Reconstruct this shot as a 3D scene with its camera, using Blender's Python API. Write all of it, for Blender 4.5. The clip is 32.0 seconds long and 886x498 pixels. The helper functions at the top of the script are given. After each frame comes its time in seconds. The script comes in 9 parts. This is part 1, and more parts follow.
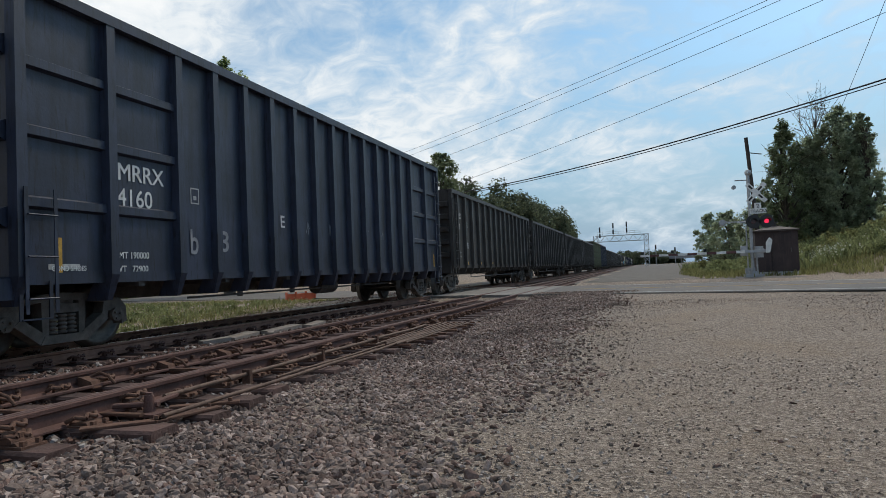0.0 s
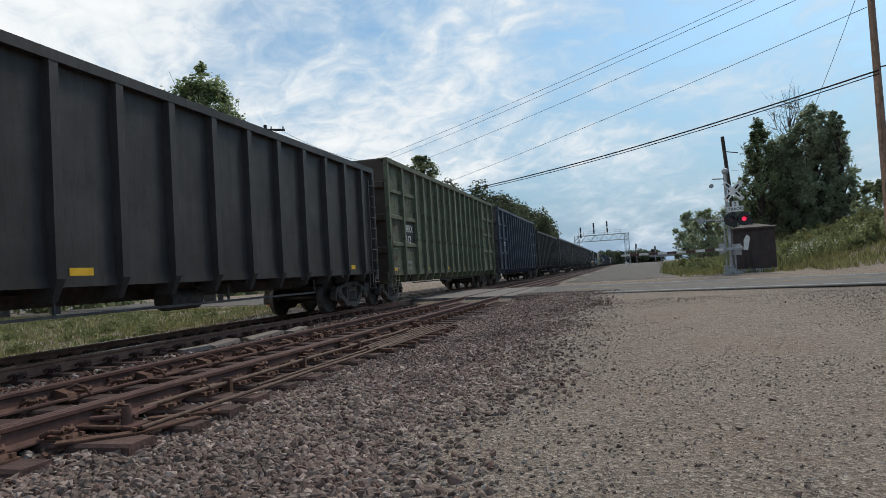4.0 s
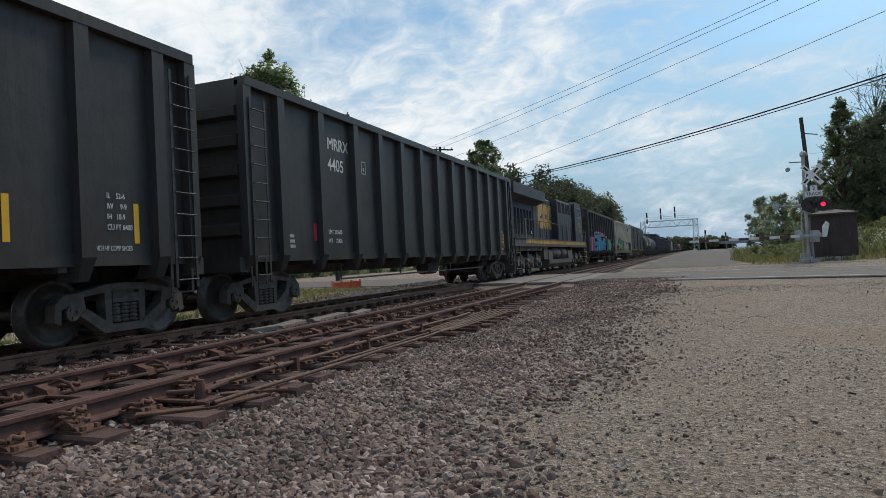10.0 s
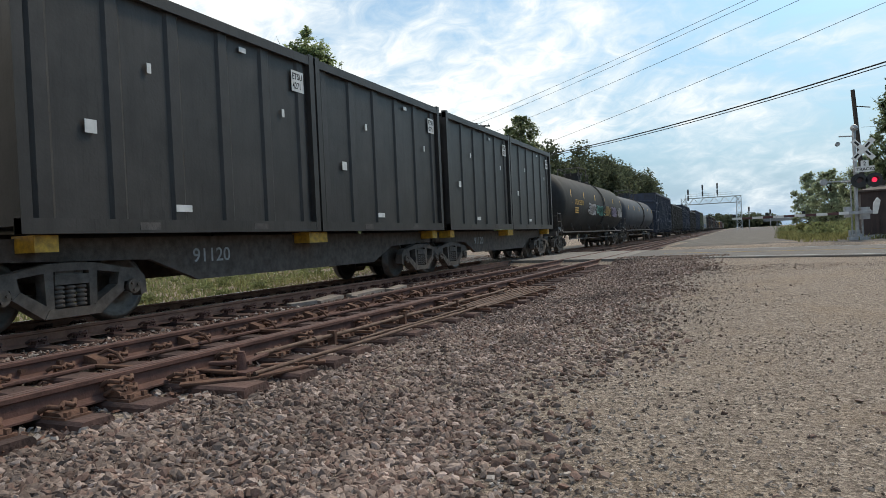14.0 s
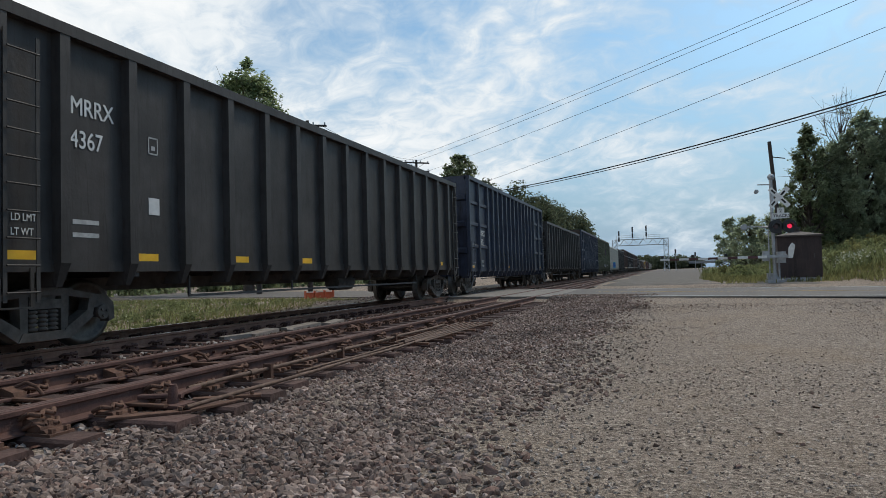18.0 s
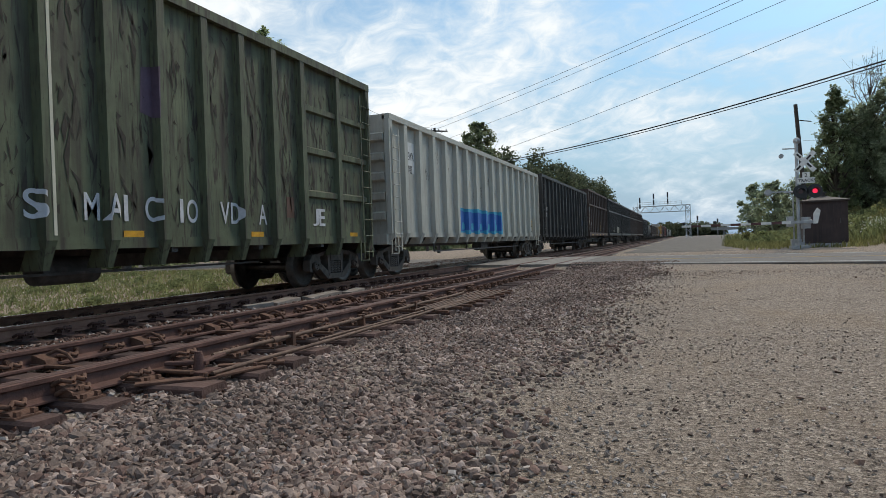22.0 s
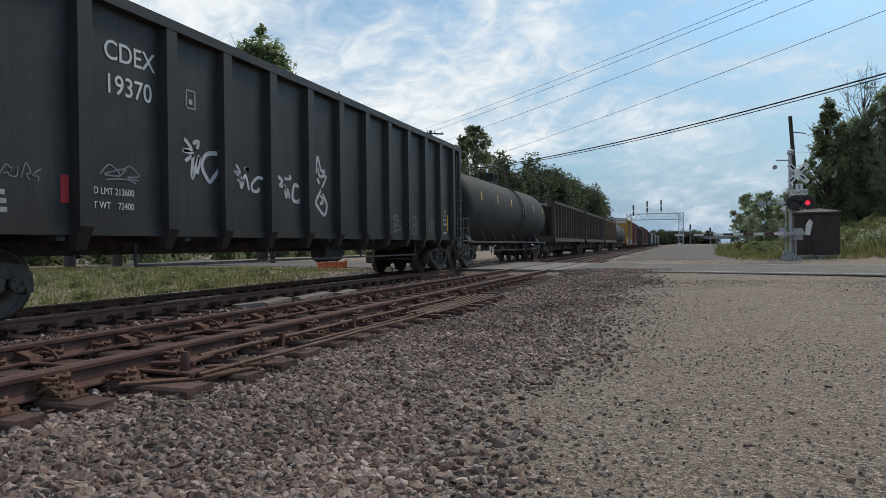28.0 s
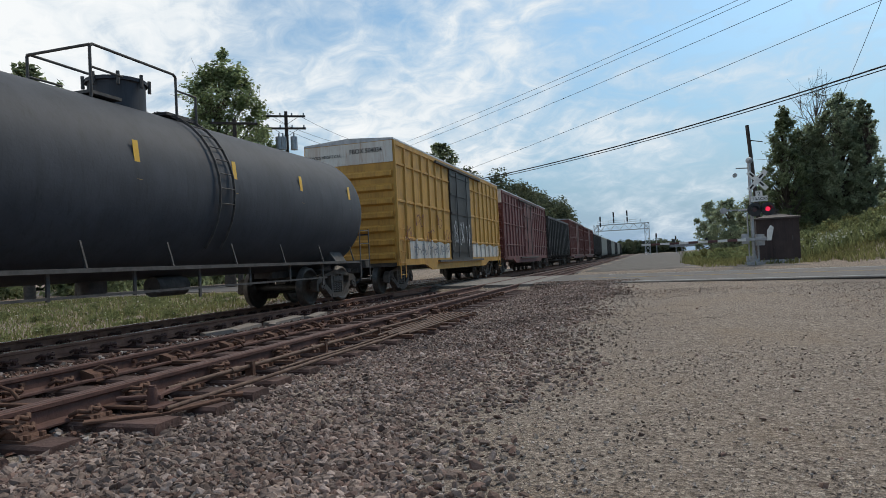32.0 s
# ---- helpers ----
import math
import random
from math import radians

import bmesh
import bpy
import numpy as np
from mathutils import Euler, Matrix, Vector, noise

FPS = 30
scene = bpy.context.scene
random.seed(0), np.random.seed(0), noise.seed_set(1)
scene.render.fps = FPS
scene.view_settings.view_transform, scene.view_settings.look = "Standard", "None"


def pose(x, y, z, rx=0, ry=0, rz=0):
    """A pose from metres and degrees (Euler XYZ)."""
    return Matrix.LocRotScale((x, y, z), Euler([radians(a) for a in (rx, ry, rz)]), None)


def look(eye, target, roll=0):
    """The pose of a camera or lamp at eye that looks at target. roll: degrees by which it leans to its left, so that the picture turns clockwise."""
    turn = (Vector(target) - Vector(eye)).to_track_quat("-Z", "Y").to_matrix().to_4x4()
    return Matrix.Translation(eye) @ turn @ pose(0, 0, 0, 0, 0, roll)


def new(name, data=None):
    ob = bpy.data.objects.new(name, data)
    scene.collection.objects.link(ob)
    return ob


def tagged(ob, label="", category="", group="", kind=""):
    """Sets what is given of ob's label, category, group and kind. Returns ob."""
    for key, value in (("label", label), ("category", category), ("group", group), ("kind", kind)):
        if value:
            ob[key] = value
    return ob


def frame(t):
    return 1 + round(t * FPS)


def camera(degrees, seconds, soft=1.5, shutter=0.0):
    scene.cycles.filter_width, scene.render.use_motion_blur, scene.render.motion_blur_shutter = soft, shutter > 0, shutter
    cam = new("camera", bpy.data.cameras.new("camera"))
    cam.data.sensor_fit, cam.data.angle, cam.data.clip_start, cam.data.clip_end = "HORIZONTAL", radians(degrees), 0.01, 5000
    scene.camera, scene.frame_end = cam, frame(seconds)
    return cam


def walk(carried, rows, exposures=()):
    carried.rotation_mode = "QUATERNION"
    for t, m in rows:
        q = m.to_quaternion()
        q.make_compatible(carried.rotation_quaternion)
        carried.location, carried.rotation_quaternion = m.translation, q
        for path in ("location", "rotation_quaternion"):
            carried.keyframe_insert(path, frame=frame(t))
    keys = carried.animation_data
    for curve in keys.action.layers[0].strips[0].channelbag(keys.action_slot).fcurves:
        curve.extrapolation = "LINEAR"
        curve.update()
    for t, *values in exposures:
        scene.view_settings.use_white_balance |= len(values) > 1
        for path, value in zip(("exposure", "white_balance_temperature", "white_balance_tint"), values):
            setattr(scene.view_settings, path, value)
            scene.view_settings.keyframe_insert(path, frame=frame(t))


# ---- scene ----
cam = camera(67.7, 32.0, soft=0.55)
# seconds, eye x, y, z (m, z from the rail's top), yaw, pitch, roll (degrees)
ROWS = [
    (0.0, 0.008, 0.001, 0.885, 16.79, 1.99, 2.36),
    (0.5, 0.004, -0.001, 0.884, 16.28, 2.14, 2.68),
    (1.0, 0.006, -0.000, 0.885, 15.79, 1.86, 2.87),
    (1.5, 0.005, 0.002, 0.882, 15.68, 1.60, 2.36),
    (2.0, 0.008, 0.006, 0.881, 15.47, 1.57, 2.85),
    (2.5, 0.009, 0.011, 0.887, 16.03, 2.21, 3.12),
    (4.5, 0.020, 0.030, 0.899, 15.13, 2.10, 3.43),
    (5.0, 0.019, 0.035, 0.899, 15.88, 2.17, 3.38),
    (5.5, 0.020, 0.036, 0.895, 16.34, 1.92, 3.53),
    (6.0, 0.019, 0.037, 0.896, 16.51, 2.17, 3.09),
    (6.5, 0.012, 0.037, 0.895, 16.72, 2.39, 2.74),
    (7.0, 0.010, 0.036, 0.894, 16.69, 1.95, 2.75),
    (7.5, 0.009, 0.035, 0.895, 17.54, 1.87, 2.80),
    (8.0, 0.014, 0.035, 0.894, 17.42, 1.82, 2.71),
    (8.5, 0.015, 0.037, 0.894, 17.66, 1.80, 3.20),
    (9.0, 0.015, 0.038, 0.889, 18.68, 1.37, 1.73),
    (9.5, 0.014, 0.033, 0.886, 18.37, 1.02, 2.44),
    (10.0, 0.009, 0.027, 0.889, 20.62, 1.10, 2.82),
    (10.5, -0.009, 0.019, 0.894, 23.44, 2.16, 2.90),
    (11.0, -0.008, 0.026, 0.887, 27.25, 2.87, 3.44),
    (11.5, -0.004, 0.021, 0.880, 29.53, 2.75, 3.08),
    (12.0, 0.005, 0.029, 0.878, 27.67, 1.39, 3.64),
    (12.5, 0.011, 0.027, 0.872, 27.01, -0.55, 3.71),
    (13.0, 0.006, 0.026, 0.869, 26.79, -2.30, 3.13),
    (13.5, 0.011, 0.023, 0.871, 25.37, -1.79, 2.80),
    (14.0, 0.014, 0.026, 0.872, 23.78, -0.73, 2.66),
    (14.5, 0.017, 0.023, 0.876, 23.22, 1.04, 2.09),
    (15.0, 0.019, 0.026, 0.877, 21.79, 2.03, 1.45),
    (15.5, 0.016, 0.025, 0.878, 19.22, 2.47, 2.23),
    (17.5, 0.000, -0.026, 0.857, 15.62, 1.84, 2.26),
    (18.0, -0.011, -0.038, 0.852, 18.30, 2.19, 1.55),
    (18.5, -0.018, -0.040, 0.857, 20.30, 2.94, 0.36),
    (19.0, -0.020, -0.048, 0.854, 20.15, 2.66, -0.58),
    (19.5, -0.019, -0.053, 0.845, 20.47, 2.09, -0.71),
    (20.0, -0.014, -0.060, 0.838, 22.57, 0.90, 0.09),
    (20.5, -0.012, -0.059, 0.838, 21.58, 0.50, 0.07),
    (21.0, -0.016, -0.060, 0.834, 20.30, -0.55, 0.44),
    (21.5, -0.012, -0.055, 0.842, 21.76, -0.99, 0.40),
    (22.0, -0.005, -0.045, 0.840, 19.98, -0.46, 2.00),
    (22.5, 0.001, -0.036, 0.849, 16.58, 1.10, 3.03),
    (23.0, 0.012, -0.036, 0.847, 15.58, 1.75, 5.21),
    (23.5, 0.019, -0.038, 0.853, 18.06, 2.09, 6.58),
    (24.0, 0.027, -0.035, 0.856, 16.54, 1.60, 6.09),
    (24.5, 0.021, -0.045, 0.856, 15.63, 0.59, 4.23),
    (25.0, 0.002, -0.066, 0.848, 18.80, 0.96, 3.32),
    (25.5, -0.005, -0.065, 0.842, 20.82, -0.26, 0.79),
    (27.5, -0.014, -0.009, 0.859, 19.53, -0.02, 1.25),
    (28.0, -0.017, 0.002, 0.860, 19.40, -0.26, 0.65),
    (28.5, -0.020, 0.020, 0.877, 17.06, 1.70, 0.47),
    (29.0, -0.014, 0.021, 0.882, 15.75, 0.97, 1.71),
    (29.5, -0.020, 0.019, 0.890, 15.75, 1.96, 2.21),
    (30.0, -0.023, 0.012, 0.889, 16.32, 2.58, 3.09),
    (30.5, -0.018, 0.010, 0.885, 16.96, 1.25, 2.65),
    (31.0, -0.016, 0.012, 0.885, 16.83, 1.03, 2.67),
    (31.5, -0.019, 0.016, 0.886, 17.04, 1.20, 3.00),
    (32.0, -0.017, 0.022, 0.887, 16.84, 1.15, 2.79),
]
walk(cam, [(t, pose(x, y, z, 90 + pitch, roll, yaw)) for t, x, y, z, yaw, pitch, roll in ROWS],
     exposures=[(0.0, 0.0, 6500, 10), (9.5, 0.0, 6500, 10), (11.0, 0.05, 6500, 10), (12.2, 0.26, 6600, 10), (13.0, 0.32, 6750, 10), (14.0, 0.34, 6850, 10), (15.2, 0.04, 6550, 10), (19.5, 0.0, 6500, 10), (21.0, 0.18, 6650, 10), (22.0, 0.18, 6650, 10), (23.0, 0.0, 6500, 10), (32.0, 0.0, 6500, 10)])

# ---- the train's way: seconds, metres gone (it runs towards -y) ----
GONE = [(0, 0.0), (2, 42.6), (4, 85.2), (6, 127.7), (8, 170.1), (10, 212.2), (12, 253.9), (14, 295.4), (16, 336.9),
        (18, 378.6), (20, 420.4), (22, 462.4), (24, 504.5), (26, 546.7), (28, 589.1), (30, 631.7), (32, 674.4)]
RAILS = ((-4.27, -5.71), (-7.88, -9.32))   # near track, train's track
LINE_X = -8.6

# ---- light ----
SUN_EL, SUN_AZ = radians(48), radians(25)   # azimuth from +y towards +x
world = bpy.data.worlds.new("sky")
scene.world = world
world.use_nodes = True
wn, wl = world.node_tree.nodes, world.node_tree.links
wn.clear()


def wnode(kind, **sets):
    n = wn.new(kind)
    for k, v in sets.items():
        if k == "op":
            n.operation = v
        elif k in n.inputs:
            n.inputs[k].default_value = v
    return n


sky = wn.new("ShaderNodeTexSky")
sky.sky_type, sky.sun_disc, sky.sun_elevation, sky.sun_rotation = "NISHITA", False, SUN_EL, SUN_AZ
sky.air_density, sky.dust_density, sky.ozone_density = 1.2, 1.5, 2.0
coord = wn.new("ShaderNodeTexCoord")
split = wn.new("ShaderNodeSeparateXYZ")
wl.new(coord.outputs["Generated"], split.inputs[0])
zz = wnode("ShaderNodeMath", op="MAXIMUM")
wl.new(split.outputs[2], zz.inputs[0])
zz.inputs[1].default_value = 0.0
za = wnode("ShaderNodeMath", op="ADD")
wl.new(zz.outputs[0], za.inputs[0])
za.inputs[1].default_value = 0.42
div = wnode("ShaderNodeVectorMath")
div.operation = "DIVIDE"
comb = wn.new("ShaderNodeCombineXYZ")
for i in range(2):
    wl.new(za.outputs[0], comb.inputs[i])
comb.inputs[2].default_value = 1.0
wl.new(coord.outputs["Generated"], div.inputs[0])
wl.new(comb.outputs[0], div.inputs[1])
turn = wn.new("ShaderNodeMapping")
turn.inputs["Rotation"].default_value = (0, 0, radians(35))
turn.inputs["Location"].default_value = (3.1, 1.7, 0)
turn.inputs["Scale"].default_value = (1.35, 1.5, 0.6)
wl.new(div.outputs[0], turn.inputs[0])
big = wnode("ShaderNodeTexNoise", Scale=1.6, Detail=10.0, Roughness=0.56, Distortion=0.7)
fine = wnode("ShaderNodeTexNoise", Scale=9.0, Detail=8.0, Roughness=0.6, Distortion=1.1)
for n in (big, fine):
    wl.new(turn.outputs[0], n.inputs["Vector"])
mixn = wnode("ShaderNodeMath", op="MULTIPLY_ADD")
wl.new(fine.outputs["Fac"], mixn.inputs[0])
mixn.inputs[1].default_value = 0.34
wl.new(big.outputs["Fac"], mixn.inputs[2])
ramp = wn.new("ShaderNodeValToRGB")
ramp.color_ramp.elements[0].position, ramp.color_ramp.elements[1].position = 0.56, 0.85
west = wnode("ShaderNodeMath", op="MULTIPLY_ADD")
wl.new(split.outputs[0], west.inputs[0])
west.inputs[1].default_value = -0.26
wl.new(mixn.outputs[0], west.inputs[2])
high = wnode("ShaderNodeMath", op="MULTIPLY_ADD")
wl.new(zz.outputs[0], high.inputs[0])
high.inputs[1].default_value = 0.05
wl.new(west.outputs[0], high.inputs[2])
wl.new(high.outputs[0], ramp.inputs[0])
shade = wn.new("ShaderNodeValToRGB")
shade.color_ramp.elements[0].color, shade.color_ramp.elements[1].color = (0.5, 0.67, 0.82, 1), (1.06, 1.09, 1.1, 1)
shade.color_ramp.elements[0].position, shade.color_ramp.elements[1].position = 0.6, 0.94
wl.new(high.outputs[0], shade.inputs[0])
skys = wn.new("ShaderNodeVectorMath")
skys.operation = "SCALE"
skys.inputs["Scale"].default_value = 0.11
wl.new(sky.outputs[0], skys.inputs[0])
haze = wn.new("ShaderNodeMix")
haze.data_type = "RGBA"
haze.inputs["A"].default_value = (0.33, 0.475, 0.66, 1)
hz = wn.new("ShaderNodeMapRange")
hz.inputs["From Min"].default_value, hz.inputs["From Max"].default_value = 0.0, 0.3
wl.new(split.outputs[2], hz.inputs[0])
wl.new(hz.outputs[0], haze.inputs["Factor"])
tint = wn.new("ShaderNodeVectorMath")
tint.operation = "MULTIPLY"
tint.inputs[1].default_value = (0.78, 1.08, 1.2)
wl.new(skys.outputs[0], tint.inputs[0])
wl.new(tint.outputs[0], haze.inputs["B"])
mixc = wn.new("ShaderNodeMix")
mixc.data_type = "RGBA"
wl.new(ramp.outputs[0], mixc.inputs["Factor"])
wl.new(haze.outputs["Result"], mixc.inputs["A"])
wl.new(shade.outputs[0], mixc.inputs["B"])
bg = wn.new("ShaderNodeBackground")
bg.inputs["Strength"].default_value = 0.88
wl.new(mixc.outputs["Result"], bg.inputs[0])
out = wn.new("ShaderNodeOutputWorld")
wl.new(bg.outputs[0], out.inputs[0])

sun_data = bpy.data.lights.new("sun", "SUN")
sun_data.energy, sun_data.angle, sun_data.color = 1.7, radians(11), (1.0, 0.88, 0.72)
sun = new("sun", sun_data)
sun.matrix_world = look((60 * math.sin(SUN_AZ), 60 * math.cos(SUN_AZ), 60 * math.tan(SUN_EL)), (0, 0, 0))

# ---- materials ----
MATS = {}


def surface(name, a, b, scale=3.0, rough=0.7, metal=0.0, bump=0.0, bump_scale=40.0, streak=0.0, streak_col=(0.1, 0.05, 0.03),
            spot=0.0, spot_col=(0.3, 0.3, 0.3), spot_scale=14.0, vary=0.0, island=False, spec=0.5, spot_lo=0.6):
    """A two-scale procedural surface; streak: rain-run stains that follow z; spot: worn flecks."""
    if name in MATS:
        return MATS[name]
    m = bpy.data.materials.new(name)
    m.use_nodes = True
    nt = m.node_tree
    N, L = nt.nodes, nt.links
    p = N["Principled BSDF"]
    tc = N.new("ShaderNodeTexCoord")
    n1 = N.new("ShaderNodeTexNoise")
    n1.inputs["Scale"].default_value, n1.inputs["Detail"].default_value, n1.inputs["Roughness"].default_value = scale, 7, 0.62
    L.new(tc.outputs["Object"], n1.inputs["Vector"])
    r = N.new("ShaderNodeValToRGB")
    r.color_ramp.elements[0].position, r.color_ramp.elements[1].position = 0.33, 0.68
    r.color_ramp.elements[0].color, r.color_ramp.elements[1].color = (*a, 1), (*b, 1)
    L.new(n1.outputs["Fac"], r.inputs[0])
    col = r.outputs[0]

    def over(fac, rgb, col):
        mx = N.new("ShaderNodeMix")
        mx.data_type = "RGBA"
        L.new(fac, mx.inputs["Factor"])
        L.new(col, mx.inputs["A"])
        mx.inputs["B"].default_value = (*rgb, 1)
        return mx.outputs["Result"]

    def thresh(sock, lo, hi, top):
        mr = N.new("ShaderNodeMapRange")
        mr.inputs["From Min"].default_value, mr.inputs["From Max"].default_value, mr.inputs["To Max"].default_value = lo, hi, top
        L.new(sock, mr.inputs[0])
        return mr.outputs[0]

    if streak:
        mp = N.new("ShaderNodeMapping")
        mp.inputs["Scale"].default_value = (7, 7, 0.55)
        L.new(tc.outputs["Object"], mp.inputs[0])
        ns = N.new("ShaderNodeTexNoise")
        ns.inputs["Scale"].default_value, ns.inputs["Detail"].default_value = 1.0, 5
        L.new(mp.outputs[0], ns.inputs["Vector"])
        col = over(thresh(ns.outputs["Fac"], 0.47, 0.72, streak), streak_col, col)
        mq = N.new("ShaderNodeMapping")
        mq.inputs["Scale"].default_value, mq.inputs["Location"].default_value = (17, 17, 1.6), (3.3, 1.1, 7.7)
        L.new(tc.outputs["Object"], mq.inputs[0])
        nq = N.new("ShaderNodeTexNoise")
        nq.inputs["Scale"].default_value, nq.inputs["Detail"].default_value, nq.inputs["Distortion"].default_value = 1.0, 6, 1.2
        L.new(mq.outputs[0], nq.inputs["Vector"])
        col = over(thresh(nq.outputs["Fac"], 0.57, 0.68, min(1.0, streak * 1.1)), streak_col, col)
        # broad soiling that differs from panel to panel
        nb0 = N.new("ShaderNodeTexNoise")
        nb0.inputs["Scale"].default_value, nb0.inputs["Detail"].default_value = 0.75, 5
        L.new(tc.outputs["Object"], nb0.inputs["Vector"])
        col = over(thresh(nb0.outputs["Fac"], 0.5, 0.75, streak * 0.6), tuple(v * 1.2 for v in streak_col), col)
    if spot:
        nf = N.new("ShaderNodeTexNoise")
        nf.inputs["Scale"].default_value, nf.inputs["Detail"].default_value, nf.inputs["Roughness"].default_value = spot_scale, 6, 0.75
        L.new(tc.outputs["Object"], nf.inputs["Vector"])
        col = over(thresh(nf.outputs["Fac"], spot_lo, spot_lo + 0.12, spot), spot_col, col)
    if vary:
        hs = N.new("ShaderNodeHueSaturation")
        src = N.new("ShaderNodeNewGeometry").outputs["Random Per Island"] if island else N.new("ShaderNodeObjectInfo").outputs["Random"]
        mr = N.new("ShaderNodeMapRange")
        mr.inputs["To Min"].default_value, mr.inputs["To Max"].default_value = 1 - vary, 1 + vary
        L.new(src, mr.inputs[0])
        L.new(mr.outputs[0], hs.inputs["Value"])
        L.new(col, hs.inputs["Color"])
        col = hs.outputs[0]
    L.new(col, p.inputs["Base Color"])
    p.inputs["Roughness"].default_value, p.inputs["Metallic"].default_value = rough, metal
    p.inputs["Specular IOR Level"].default_value = spec
    if bump:
        nb = N.new("ShaderNodeTexNoise")
        nb.inputs["Scale"].default_value, nb.inputs["Detail"].default_value = bump_scale, 5
        L.new(tc.outputs["Object"], nb.inputs["Vector"])
        bp = N.new("ShaderNodeBump")
        bp.inputs["Strength"].default_value, bp.inputs["Distance"].default_value = bump, 0.02
        L.new(nb.outputs["Fac"], bp.inputs["Height"])
        L.new(bp.outputs[0], p.inputs["Normal"])
    MATS[name] = m
    return m


def paint(name, c, dirt=0.25, rough=0.55, streak_col=(0.05, 0.03, 0.02), spot_col=(0.12, 0.1, 0.09), streak=0.5, spot=0.35):
    a = tuple(v * (1 - dirt) for v in c)
    b = tuple(min(1, v * (1 + dirt) + 0.004) for v in c)
    return surface(name, a, b, 1.1, rough, 0.0, 0.12, 22, streak, streak_col, spot, spot_col)


def glow(name, c, power):
    m = bpy.data.materials.new(name)
    m.use_nodes = True
    p = m.node_tree.nodes["Principled BSDF"]
    p.inputs["Base Color"].default_value = (*c, 1)
    p.inputs["Emission Color"].default_value = (*c, 1)
    p.inputs["Emission Strength"].default_value = power
    return m


STEEL_DARK = surface("grimy_steel", (0.055, 0.05, 0.047), (0.12, 0.108, 0.1), 6, 0.75, 0.1, 0.2, 40, spot=0.3, spot_col=(0.09, 0.06, 0.04))
CAST = surface("cast_steel", (0.075, 0.061, 0.051), (0.15, 0.124, 0.104), 8, 0.8, 0.0, 0.25, 60, spec=0.3, spot=0.35, spot_col=(0.12, 0.075, 0.05))
TREAD = surface("wheel_steel", (0.07, 0.058, 0.049), (0.135, 0.113, 0.096), 9, 0.5, 0.5, 0.1, 60)
BRIGHT = surface("worn_bright_steel", (0.3, 0.29, 0.28), (0.5, 0.48, 0.46), 20, 0.3, 0.9)
RUST = surface("rust", (0.085, 0.04, 0.025), (0.2, 0.1, 0.062), 9, 0.85, 0.1, 0.4, 70, spot=0.6, spot_col=(0.05, 0.03, 0.025), spot_scale=25)
RAIL_BROWN = surface("rail_rust", (0.085, 0.04, 0.031), (0.165, 0.082, 0.063), 5, 0.8, 0.15, 0.3, 60, spot=0.5, spot_col=(0.045, 0.033, 0.028), spot_scale=18)
MAIN_RUST = surface("main_rail_rust", (0.21, 0.1, 0.066), (0.33, 0.17, 0.115), 5, 0.85, 0.05, 0.3, 60, spot=0.4, spot_col=(0.07, 0.048, 0.04), spot_scale=18)
RAIL_TOP = surface("rail_head", (0.12, 0.068, 0.055), (0.21, 0.125, 0.105), 14, 0.6, 0.3, 0.1, 80)
RAIL_POLISH = surface("rail_polished", (0.35, 0.34, 0.33), (0.55, 0.54, 0.52), 14, 0.25, 0.9)
TIE = surface("tie_timber", (0.05, 0.028, 0.023), (0.12, 0.066, 0.052), 4, 0.9, 0, 0.7, 30, spot=0.6, spot_col=(0.15, 0.085, 0.055), vary=0.25)


